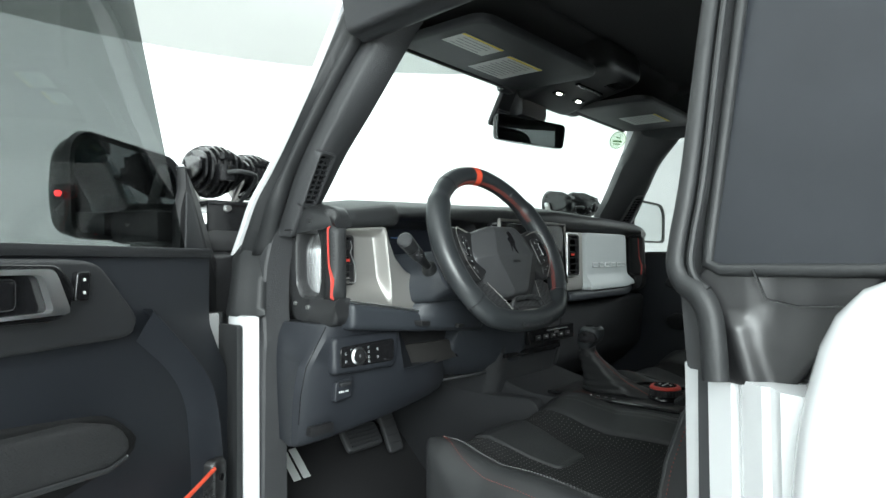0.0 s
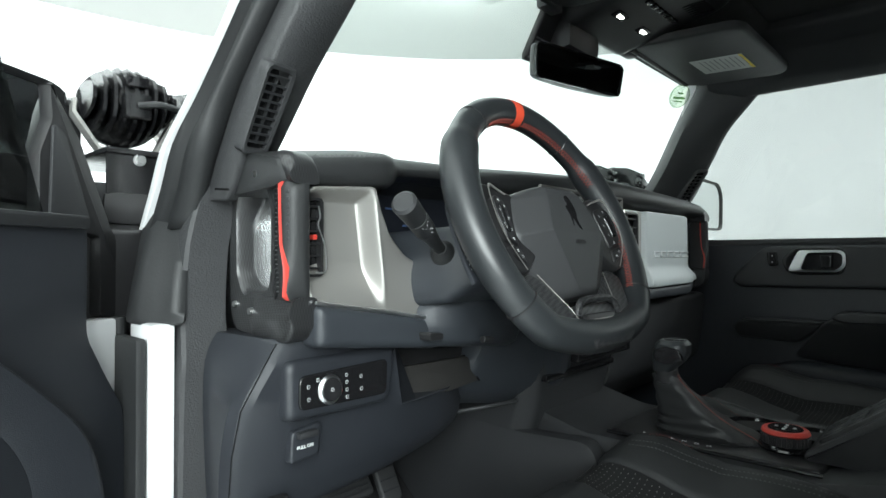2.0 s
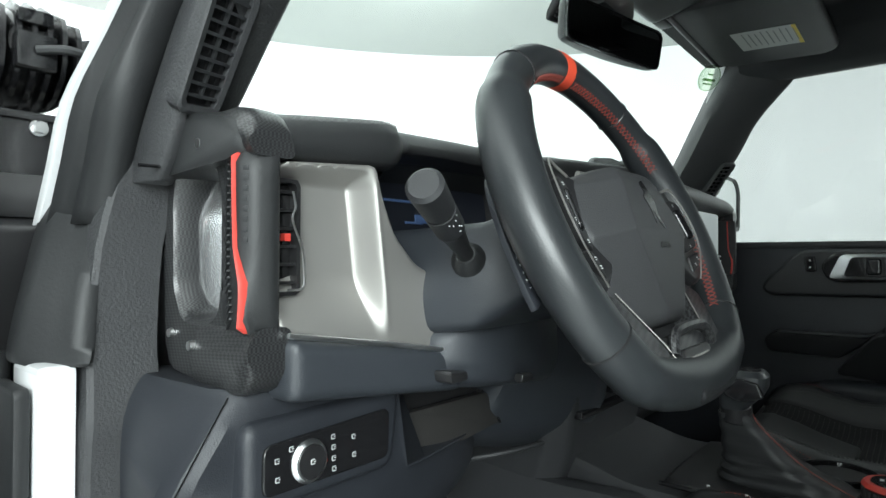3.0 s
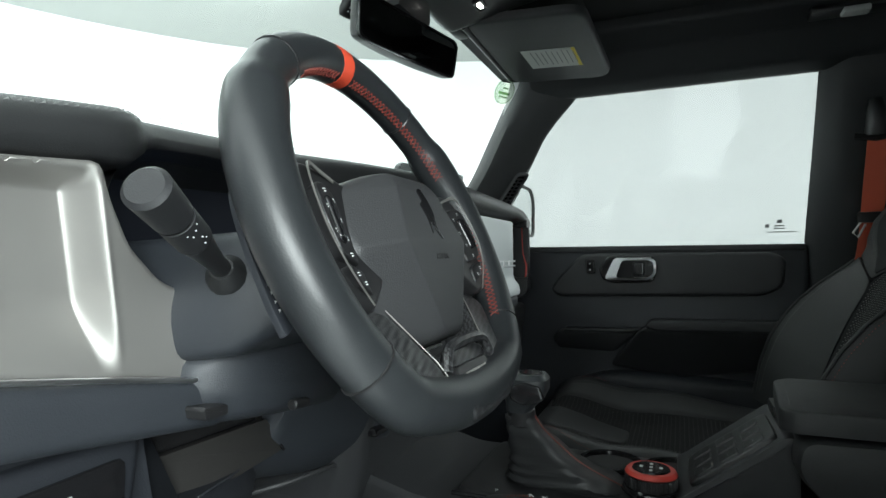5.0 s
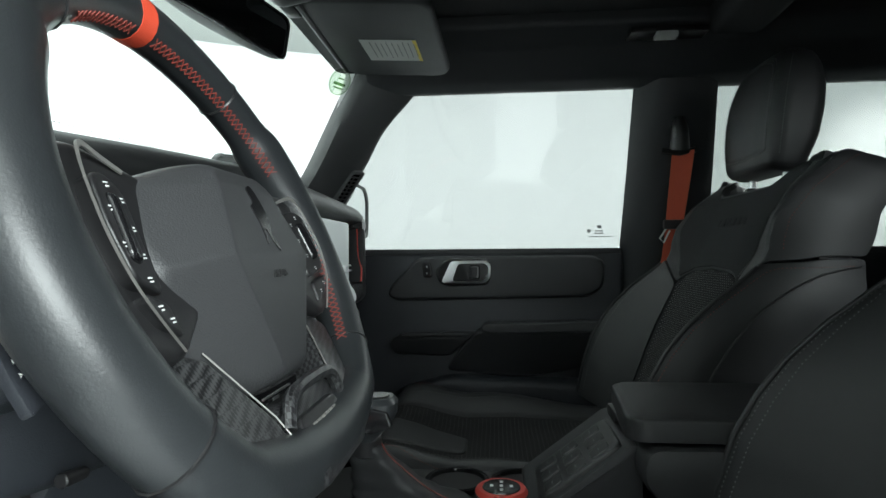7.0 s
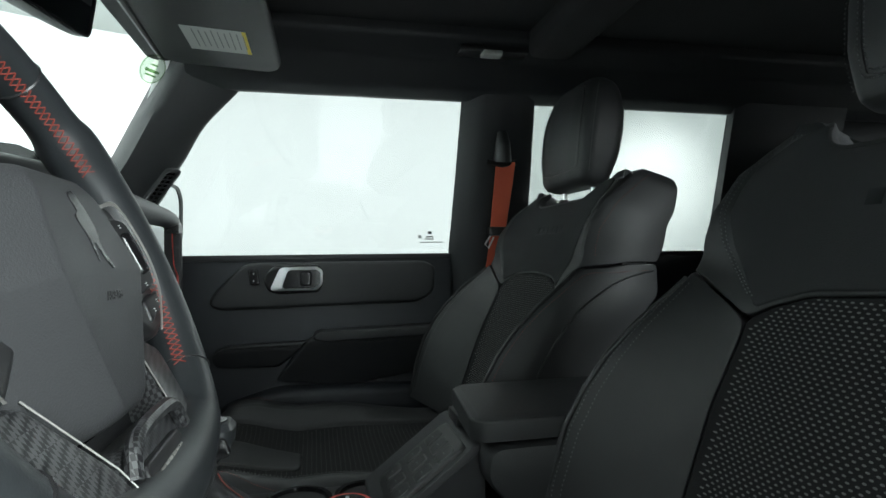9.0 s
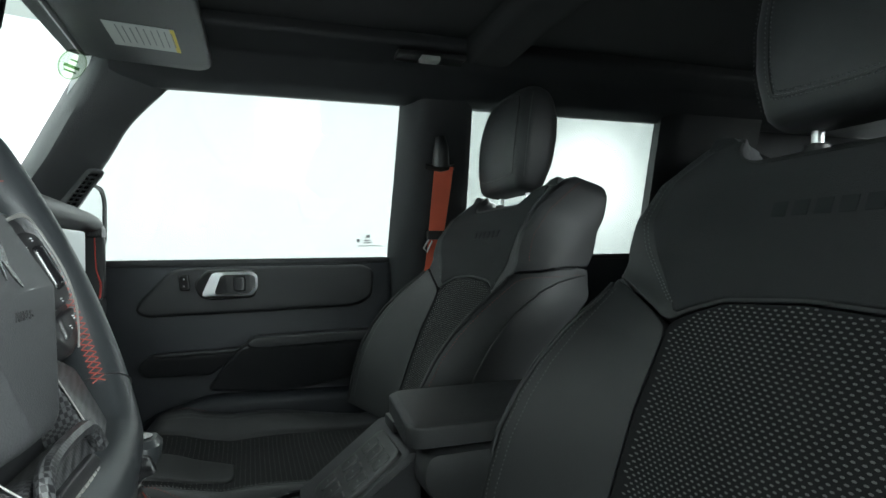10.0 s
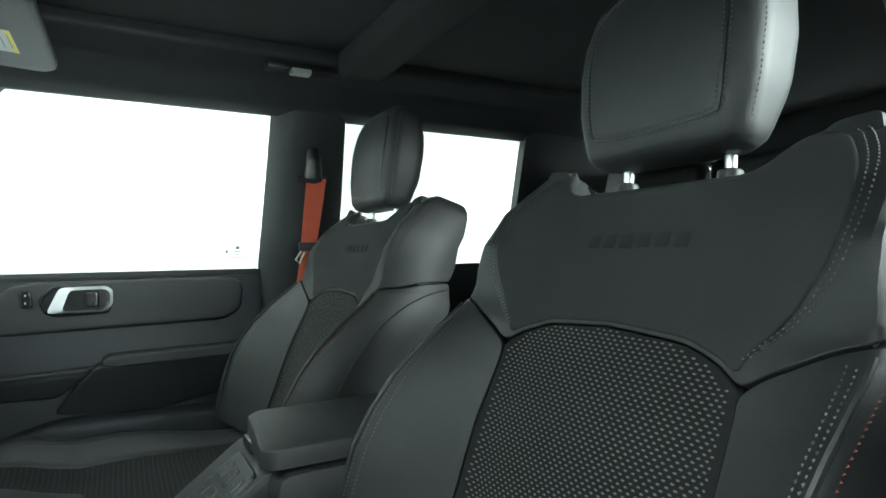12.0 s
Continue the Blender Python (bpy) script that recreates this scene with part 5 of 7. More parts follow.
# pillar vents
for s in (-1, 1):
    c4 = [V(x, y, z) for x, y, z in ((0.667, 0.959, 1.503), (0.642, 0.981, 1.503), (0.639, 0.909, 1.603), (0.661, 0.884, 1.603))]
    if s < 0:
        c4 = [V(x, y, z) for x, y, z in ((-0.672, 0.984, 1.488), (-0.632, 0.994, 1.490), (-0.616, 0.948, 1.590), (-0.662, 0.936, 1.588))]
    un = (c4[2] - c4[0]).cross(c4[3] - c4[1]).normalized()
    un = un if un.y < 0 else -un
    mid4 = (c4[0] + c4[1] + c4[2] + c4[3]) / 4
    ux = (c4[1] + c4[2] - c4[0] - c4[3]).normalized()
    ux = (ux - un * ux.dot(un)).normalized()
    uy = un.cross(ux)
    uy = uy if uy.z > 0 else -uy
    T0 = basis(mid4 + un * (0.004 if s > 0 else 0.0045), ux, uy, un)
    flat4 = [((p - mid4).dot(ux), (p - mid4).dot(uy)) for p in c4]
    pv = thing("pillar_vent", (s * 0.63, 0.95, 1.5), "black slatted demister vent in the windscreen pillar", "air vent", "pillar vents")
    T = lambda u, v, w, T0=T0: T0 @ V(u, v, w)
    fo = resample(rounded(flat4, 0.010), 48)
    inset = lambda k: [tuple(np.array(p) * np.array([k, 1 - (1 - k) * 0.5])) for p in flat4]
    fi = resample(rounded(inset(0.72), 0.004), 48)
    edge_x = lambda v, j: float(np.interp(v, [inset(0.70)[0 if j == 0 else 1][1], inset(0.70)[3 if j == 0 else 2][1]], [inset(0.70)[0 if j == 0 else 1][0], inset(0.70)[3 if j == 0 else 2][0]]))
    part("surround", loft([[T(*p, -0.012) for p in fo], [T(*p, 0.001) for p in fo], [T(*(p * 0.94), 0.003) for p in fo], [T(*p, 0.002) for p in fi], [T(*p, -0.004) for p in fi]], cap=False), M_PILLAR, pv)
    part("recess", loft([[T(*p, -0.006) for p in fi], [T(*p, -0.0035) for p in fi]]), M_GLOSS, pv)
    for k in range(9):
        v = -0.040 + k * 0.0100
        part("slat", prism([(edge_x(v, 0), v - 0.0012), (edge_x(v, 1), v - 0.0012), (edge_x(v, 1), v + 0.0012), (edge_x(v, 0), v + 0.0012)], T, -0.004, 0.001), M_TRIM, pv)
    part("divider", prism([((edge_x(v, 0) + edge_x(v, 1)) / 2 + o, v) for v, o in ((-0.042, -0.001), (-0.042, 0.001), (0.042, 0.001), (0.042, -0.001))], T, -0.004, 0.000), M_TRIM, pv)


# ---- steering wheel ----
C_WHEEL = V(-0.374, 0.739, 1.405)
TURN_WHEEL = 0.0
ca, sa = math.cos(radians(25)), math.sin(radians(25))
WM = basis(C_WHEEL, (1, 0, 0), (0, sa, ca), (0, -ca, sa)) @ pose(0, 0, 0, 0, 0, TURN_WHEEL)
wheel = thing("steering_wheel", tuple(C_WHEEL), "black leather steering wheel with red top mark and carbon spokes", "steering wheel")


def rim_at(a):
    """Centre of the rim at an angle from the right, flattened at the bottom, and its tube radius."""
    r = 0.1668
    x, y = r * math.cos(a), r * math.sin(a)
    if y < -0.128:
        y = -0.128 - (abs(y) - 0.128) * 0.45
    d = math.degrees(a) % 360
    e = abs((d + 90) % 360 - 180)  # degrees from the top
    grip = sstep(49, 56, e) * (1 - 0.55 * sstep(60, 125, e))
    return V(x, y, 0), 0.0186 + 0.0042 * grip


def rim_ring(a, scale=1.0, seg=18):
    c, r = rim_at(a)
    out = V(math.cos(a), math.sin(a), 0)
    return [c + out * (r * scale * math.cos(t)) + V(0, 0, 1) * (r * 0.92 * scale * math.sin(t)) for t in (2 * math.pi * k / seg for k in range(seg))]


N = 120
rings = [rim_ring(2 * math.pi * k / N) for k in range(N + 1)]
part("rim", loft(rings, cap=False), M_WHEEL, wheel, "smooth black leather rim", m=WM)
m0, m1 = radians(87.2), radians(93.2)
part("centre_mark", loft([rim_ring(m0 + (m1 - m0) * k / 6, 1.02) for k in range(7)]), M_REDMARK, wheel, "red leather centre mark", m=WM)
for d in (54, 126, 216, 324):
    a = radians(d)
    part("seam", tube([p for p in rim_ring(a, 1.006)], 0.0011, 5, closed=True), M_PLASTIC, wheel, m=WM)
for d0, d1 in ((95, 121), (27, 86), (-38, 4), (176, 218)):
    bms = []
    n = int((d1 - d0) / 1.9)
    for k in range(n):
        for sgn in (-1, 1):
            pts = []
            for q in (0.0, 0.5, 1.0):
                a = radians(d0 + (k + q) * 1.9)
                c, r = rim_at(a)
                out = V(math.cos(a), math.sin(a), 0)
                t = math.pi + sgn * (q - 0.5) * 0.44 - 0.30
                pts.append(c + out * (r * 1.02 * math.cos(t)) + V(0, 0, 1) * (r * 0.94 * math.sin(t)))
            bms.append(tube(pts, 0.00055, 4))
    part("stitching", join(*bms), M_THREAD, wheel, "red crossed stitching", m=WM)
# hub and airbag cover
hub = rounded([(-0.092, 0.034), (-0.05, 0.043), (0.05, 0.043), (0.092, 0.034), (0.106, 0.010), (0.104, -0.034), (0.074, -0.078), (0.044, -0.096), (-0.044, -0.096), (-0.074, -0.078), (-0.104, -0.034), (-0.106, 0.010)], 0.014)


def hub_h(u, v):
    """A faceted face: a raised keystone in the middle that falls off to both sides and below."""
    edge_u = 0.040 + 0.40 * (0.024 - v) if v > -0.021 else 0.058 + 0.55 * (v + 0.021)
    side = max(abs(u) - edge_u, 0)
    low = max(-0.021 - v, 0)
    return 0.026 - 0.46 * side - 0.26 * low - 0.25 * max(v - 0.026, 0)


part("airbag_cover", pad(hub, XY, hub_h, depth=0.02, edge=0.008, n=120, rings=40), M_AIRBAG, wheel, "grained charcoal airbag cover", m=WM.copy(), sharp=60)
part("hub", join(cyl((0, -0.02, -0.060), (0, -0.02, -0.012), 0.045, 0.052, 32)), M_PLASTIC, wheel, m=WM)
# emblem as a plain leaping shape, and the word below
emb = cr([(1.5 * a, 1.45 * b) for a, b in ((0.002, 0.016), (0.006, 0.009), (0.007, 0.0), (0.004, -0.007), (0.006, -0.016), (0.002, -0.012), (-0.001, -0.005), (-0.005, -0.013), (-0.004, -0.003), (-0.006, 0.005), (-0.002, 0.008), (-0.003, 0.014))], 52)
part("emblem", prism(emb, lambda u, v, w: V(u, v + 0.004, w), 0.0245, 0.0268), M_GLOSS, wheel, "small raised gloss black emblem", m=WM.copy())
text("AIRBAG", 0.0070, WM @ Matrix.Translation((0.0, -0.034, 0.0229)) @ pose(0, 0, 0, 14.6, 0, 0), M_PLASTIC, wheel)
# side spokes with key pads
DN = lambda u, v, w: V(u, v - 0.012, w)
for s in (-1, 1):
    sp = rounded([(s * 0.072, 0.045), (s * 0.125, 0.060), (s * 0.158, 0.045), (s * 0.160, -0.005), (s * 0.142, -0.045), (s * 0.105, -0.055), (s * 0.070, -0.030)], 0.010)
    part("spoke", pad(sp, DN, lambda u, v: 0.004, depth=0.022, edge=0.006, n=64, rings=4), M_PLASTIC, wheel, "black side spoke", m=WM.copy())
    rise = lambda u, v: 0.006 + 0.25 * max(0.0, abs(u) - 0.104)
    kp = rounded([(s * 0.102, 0.034), (s * 0.118, 0.040), (s * 0.132, 0.036), (s * 0.136, 0.012), (s * 0.131, -0.016), (s * 0.106, -0.022)], 0.006)
    k1 = part("key_pad", pad(kp, DN, rise, depth=0.0, edge=0.002, n=48, rings=6), M_PLASTIC, wheel, "black key pad with white marks", m=WM.copy())
    rocker = rounded([(s * 0.116, 0.026), (s * 0.126, 0.028), (s * 0.130, -0.006), (s * 0.119, -0.008)], 0.004)
    part("rocker_key", pad(rocker, DN, lambda u, v: rise(u, v) + 0.003, depth=0.0, edge=0.003, n=36, rings=4), M_GLOSS, k1, m=WM.copy())
    k2 = rounded([(s * 0.106, -0.026), (s * 0.129, -0.021), (s * 0.120, -0.036), (s * 0.103, -0.044)], 0.004)
    part("key_pad", pad(k2, DN, rise, depth=0.0, edge=0.002, n=40, rings=4), M_PLASTIC, wheel, m=WM.copy())
    for u, v in ((0.111, 0.027), (0.121, 0.033), (0.127, 0.020), (0.112, 0.012), (0.114, -0.002), (0.129, 0.002), (0.118, -0.014), (0.112, -0.034), (0.120, -0.028)):
        part("key_mark", join(box((s * u, v - 0.012, rise(u, v) + 0.0004), (0.0030, 0.0007, 0.0006), 0.0), box((s * u + 0.0006, v - 0.0138, rise(u, v) + 0.0004), (0.0018, 0.0007, 0.0006), 0.0)), M_MARK, k1, m=WM.copy())
    # satin bezel round the keys, wide at its upper corner
    bez = [(0.096, 0.044, 0.0010), (0.112, 0.049, 0.0013), (0.128, 0.051, 0.0016), (0.135, 0.043, 0.0008), (0.139, 0.026, 0.0004), (0.140, 0.004, 0.0004), (0.134, -0.018, 0.0004), (0.122, -0.036, 0.0003), (0.110, -0.050, 0.0003)]
    rings = []
    for u, v, w in bez:
        n2 = V(u - 0.118, v - 0.010, 0).normalized()
        n2 = V(s * n2.x, n2.y, 0)
        c2 = V(s * u, v - 0.012, 0.0)
        z2 = rise(u, v)
        rings.append([c2 - n2 * w + V(0, 0, z2 - 0.0012), c2 - n2 * w + V(0, 0, z2 - 0.0002), c2 + n2 * w + V(0, 0, z2 + 0.0002), c2 + n2 * w + V(0, 0, z2 - 0.0012)])
    part("spoke_trim", loft(denser(rings, 4)), M_SILVER, wheel, "satin silver key bezel", m=WM.copy())
    # lower carbon legs, proud towards the rim
    leg = rounded([(s * 0.078, -0.066), (s * 0.100, -0.060), (s * 0.118, -0.074), (s * 0.100, -0.104), (s * 0.066, -0.150), (s * 0.050, -0.148), (s * 0.054, -0.110)], 0.006)
    lh = lambda u, v: -0.004 + 0.22 * (-0.070 - v)
    part("lower_spoke", pad(leg, XY, lh, depth=0.02, edge=0.003, n=64, rings=6), M_CARBON_WHEEL, wheel, "carbon-fibre lower spoke", m=WM.copy())
    part("leg_trim", tube([(s * u, v, lh(u, v) + 0.001) for u, v in ((0.078, -0.064), (0.066, -0.088), (0.054, -0.112), (0.049, -0.148))], 0.0005, 6), M_SILVER, wheel, m=WM.copy())
    # shift paddle
    pdl = cr([(s * 0.085, 0.03), (s * 0.15, 0.040), (s * 0.166, 0.034), (s * 0.173, 0.0), (s * 0.171, -0.056), (s * 0.160, -0.060), (s * 0.10, -0.02)], 48)
    part("shift_paddle", prism(pdl, XY, -0.026, -0.021, 0.001), M_TRIM_LIGHT, wheel, "dark shift paddle", m=WM.copy())
    edge_path = [V(s * u, v, -0.0208) for u, v in resample(cr([(0.165, 0.026), (0.170, 0.0), (0.170, -0.03), (0.168, -0.05)], 20, False), 30, False)]
    part("paddle_stitch", stitches(edge_path, (0, 0, 1), 0.0022, 0.0035, 0.0008), M_LABEL, wheel, m=WM.copy())
bot = rounded([(-0.062, -0.141), (-0.054, -0.114), (-0.036, -0.106), (0.036, -0.106), (0.054, -0.114), (0.062, -0.141), (0.045, -0.162), (-0.045, -0.162)], 0.008)
part("bottom_inlay", pad(bot, XY, lambda u, v: 0.005 + 0.012 * sstep(-0.136, -0.150, v) - 0.35 * max(0, -0.152 - v), depth=0.012, edge=0.004, n=64, rings=5), M_CARBON_WHEEL, wheel, "carbon-fibre bottom inlay", m=WM.copy())
part("bottom_badge_plate", pad(rounded([(-0.034, -0.120), (0.034, -0.120), (0.040, -0.140), (-0.040, -0.140)], 0.004), XY, lambda u, v: 0.0095 + 0.2 * max(0.0, -0.126 - v), depth=0.004, edge=0.002, n=40, rings=6), M_PLASTIC, wheel, "dark badge plate", m=WM.copy())
part("inlay_rim", tube(cr([(-0.050, -0.122, 0.008), (-0.040, -0.108, 0.011), (-0.02, -0.104, 0.012), (0.02, -0.104, 0.012), (0.040, -0.108, 0.011), (0.050, -0.122, 0.008)], 40, False), 0.0045, 8), M_CARBON_WHEEL, wheel, "carbon-fibre arch above the badge", m=WM.copy())
for k in range(6):
    part("badge_bar", box((-0.020 + k * 0.008, -0.131, 0.0108), (0.0062, 0.007, 0.0010), 0.0003), M_SILVER, wheel, m=WM.copy())

# stalk
stalk = thing("indicator_stalk", (-0.475, 0.84, 1.374), "black wiper and indicator stalk with white marks", "stalk")
b0, t0 = V(-0.470, 0.846, 1.373), V(-0.580, 0.800, 1.424)
ax = (t0 - b0).normalized()
part("arm", tube([b0 - ax * 0.02, b0 + ax * 0.02, b0 + ax * 0.045, b0 + ax * 0.060], [0.007, 0.0075, 0.0100, 0.0125], 16), M_PLASTIC, stalk)
part("barrel", cyl(b0 + ax * 0.060, b0 + ax * 0.090, 0.0128, 0.0132, 28, 0.0006), M_TRIM, stalk)
part("cap", cyl(b0 + ax * 0.0905, t0, 0.0134, 0.0146, 28, 0.003), M_TRIM, stalk)
part("gaiter", tube([b0 - ax * 0.016, b0 - ax * 0.004, b0 + ax * 0.006], [0.018, 0.016, 0.009], 16), M_RUBBER, stalk)
sx = ax.cross(V(0, -1, 0.3)).normalized()
fr = (V(-0.75, 0.45, 1.40) - (b0 + ax * 0.08)).normalized()
fr = (fr - ax * fr.dot(ax)).normalized()
for d, o in ((0.066, 0.0), (0.069, 0.25), (0.073, 0.1), (0.080, -0.25), (0.083, 0.05), (0.086, 0.3), (0.084, -0.45)):
    q = b0 + ax * d + (fr * math.cos(o) + ax.cross(fr) * math.sin(o)) * 0.0130
    part("stalk_mark", box(tuple(q), (0.0010, 0.0010, 0.0010), 0.0002), M_MARK, stalk)


# ---- front seats ----
SX = -0.355
seat = thing("front_seat", (SX, 0.30, 0.80), "black leather front seat with perforated cloth centre and wide bolsters", "car seat", "front seats")
BK = basis((SX, 0.15, 1.33), (1, 0, 0), (0, -0.387, 0.922), (0, 0.922, 0.387))
B = to(BK)
RIDGE_V = [-0.34, -0.24, -0.18, -0.13, -0.084, -0.036, 0.018, 0.050, 0.068, 0.085, 0.12, 0.175, 0.24, 0.27, 0.285]
RIDGE_W = [0.085, 0.105, 0.109, 0.103, 0.090, 0.068, 0.036, 0.020, 0.020, 0.026, 0.030, 0.015, -0.024, -0.055, -0.080]
RIDGE_U = [0.250, 0.252, 0.252, 0.251, 0.250, 0.249, 0.247, 0.244, 0.240, 0.238, 0.236, 0.232, 0.220, 0.205, 0.190]


def section_table(aa, vv):
    """The backrest's outline across the seat at heights vv: out along the front to the bolster's ridge, then back along its side."""
    a, v = np.meshgrid(aa, vv, indexing="ij")
    ru, rw = np.interp(v, RIDGE_V, RIDGE_U), np.interp(v, RIDGE_V, RIDGE_W)
    base = np.interp(v, [0.19, 0.22, 0.25, 0.285], [0.0, -0.006, -0.028, -0.075])
    start = np.interp(v, [-0.02, 0.08], [0.132, 0.085])
    t = np.maximum(0.0, (np.abs(a) - start) / (ru - start))
    over = np.maximum(0.0, np.abs(a) - ru)
    front = over <= 0
    u = np.where(front, np.abs(a), ru + 0.014 * np.sin(math.pi * np.minimum(1.0, over / 0.15)))
    w = np.where(front, base + (rw - base) * t ** 1.25, rw - over)
    return np.stack([np.sign(a) * u, w], -1)


A_GRID, V_GRID = np.arange(0.0, 0.46, 0.002), np.arange(-0.36, 0.30, 0.003)
SECTION = np.mean([section_table(A_GRID + o, V_GRID) for o in (-0.006, -0.003, 0.0, 0.003, 0.006)], axis=0)


def soft_section(a, v):
    i, j = min(max(a / 0.002, 0), len(A_GRID) - 1.001), min(max((v + 0.36) / 0.003, 0), len(V_GRID) - 1.001)
    p, q = int(i), int(j)
    f, g = i - p, j - q
    return (SECTION[p, q] * (1 - f) + SECTION[p + 1, q] * f) * (1 - g) + (SECTION[p, q + 1] * (1 - f) + SECTION[p + 1, q + 1] * f) * g


def skin(a, v, n=0.0):
    """A point n above the backrest's skin, at a metres round the section and height v."""
    s = -1 if a < 0 else 1
    a = abs(a)
    p, q0, q1 = soft_section(a, v), soft_section(max(a - 0.004, 0), v), soft_section(a + 0.004, v)
    d = q1 - q0
    d /= np.linalg.norm(d) + 1e-9
    lean = (soft_section(a, v + 0.004)[1] - soft_section(a, v - 0.004)[1]) / 0.008
    nrm = np.array([-d[1], -lean * d[0], d[0]])
    nrm /= np.linalg.norm(nrm)
    p = np.array([p[0], v, p[1]]) + nrm * n
    return B(s * p[0], p[1], p[2])


def ridge(v):
    return float(np.interp(v, RIDGE_V, RIDGE_U))


def both(pts):
    return pts + [(-u, v) for u, v in reversed(pts) if u > 1e-6]


up = tuple(BK.to_3x3() @ V(0, 0, 1))
# shoulder yoke: leather wings that wrap round the sides
yoke = [(0.0, 0.196), (0.108, 0.196), (0.128, 0.205), (0.144, 0.230), (0.162, 0.251), (0.190, 0.260), (0.226, 0.258), (0.262, 0.260), (0.300, 0.242), (0.338, 0.200), (0.376, 0.132), (0.378, 0.110),
        (0.320, 0.088), (0.270, 0.062), (0.244, 0.049), (0.222, 0.042), (0.172, 0.016), (0.152, 0.003), (0.128, 0.020), (0.09, 0.034), (0.0, 0.040)]
part("shoulder_yoke", pad(rounded(both(yoke), 0.012), skin, depth=0.022, edge=0.0018, n=260, rings=22), M_LEATHER, seat, "black leather shoulder yoke")
for s in (-1, 1):
    back = rounded([(s * 0.098, 0.186), (s * 0.126, 0.198), (s * 0.146, 0.226), (s * 0.166, 0.246), (s * 0.200, 0.250), (s * 0.215, 0.19), (s * 0.200, 0.16), (s * 0.098, 0.16)], 0.008)
    part("yoke_return", prism(back, lambda u, v, w: B(u, v, w), -0.060, -0.016, 0.006), M_LEATHER, seat)
su = [(0.0, 0.190), (0.104, 0.190), (0.130, 0.206), (0.146, 0.232), (0.160, 0.240), (0.184, 0.226), (0.205, 0.186), (0.210, 0.150), (0.207, 0.110), (0.186, 0.068), (0.154, 0.028), (0.147, 0.013), (0.127, 0.025), (0.09, 0.038), (0.0, 0.0435)]
part("suede_insert", pad(rounded(both(su), 0.012), skin, lambda u, v: 0.0022, depth=0.0, edge=0.003, n=200, rings=18, back=False), M_SUEDE, seat, "dark suede insert")
for s in (-1, 1):
    for o in (0.004, 0.0105):
        pth = [skin(s * (u + o), v + 0.3 * o, 0.0014) for u, v in resample(cr([(0.146, 0.024), (0.188, 0.068), (0.208, 0.110), (0.211, 0.150), (0.206, 0.186), (0.185, 0.227), (0.160, 0.241)], 40, False), 64, False)]
        part("stitching", stitches(pth, up, 0.0034, 0.0020, 0.0009), M_GREYTHREAD, seat, "pale grey double stitching")
    pth = [skin(s * (ridge(v) + 0.020), v, 0.0012) for v in np.linspace(0.075, 0.250, 40)]
    part("stitching", stitches(pth, (s, 0, 0), 0.0034, 0.0022, 0.0007), M_THREAD, seat, "red stitching")
ins = rounded([(0.151, 0.001), (0.127, 0.0185), (0.09, 0.0325), (0.0, 0.0385), (-0.09, 0.0325), (-0.127, 0.0185), (-0.151, 0.001), (-0.153, -0.10), (-0.145, -0.32), (0.145, -0.32), (0.153, -0.10)], 0.006)
part("cloth_insert", pad(ins, skin, lambda u, v: -0.001, depth=0.03, edge=0.002, n=120, rings=12), M_CLOTH, seat, "black cloth centre panel")


def inside(p, poly):
    c = False
    for a, b in zip(poly, poly[1:] + poly[:1]):
        if (a[1] > p[1]) != (b[1] > p[1]) and p[0] < (b[0] - a[0]) * (p[1] - a[1]) / (b[1] - a[1]) + a[0]:
            c = not c
    return c


def dots(poly, T, px, py, r, shrink=0.95):
    c = np.mean(poly, axis=0)
    poly = [c + (np.array(p) - c) * np.array([shrink, 0.5 + shrink / 2]) for p in poly]
    us, vs = [p[0] for p in poly], [p[1] for p in poly]
    verts, faces = [], []
    row = 0
    v = min(vs)
    while v < max(vs):
        u = min(us) + (row % 2) * px / 2
        while u < max(us):
            if inside((u, v), poly):
                k = len(verts)
                verts += [T(u + r * math.cos(a), v + 0.5 * r * math.sin(a), 0.0002) for a in (j * math.pi / 3 for j in range(6))]
                verts.append(T(u, v, 0.0008))
                faces += [(k + j, k + (j + 1) % 6, k + 6) for j in range(6)]
            u += px
        v += py
        row += 1
    me = bpy.data.meshes.new("dots")
    me.from_pydata([tuple(q) for q in verts], [], faces)
    bm = bmesh.new()
    bm.from_mesh(me)
    return bm


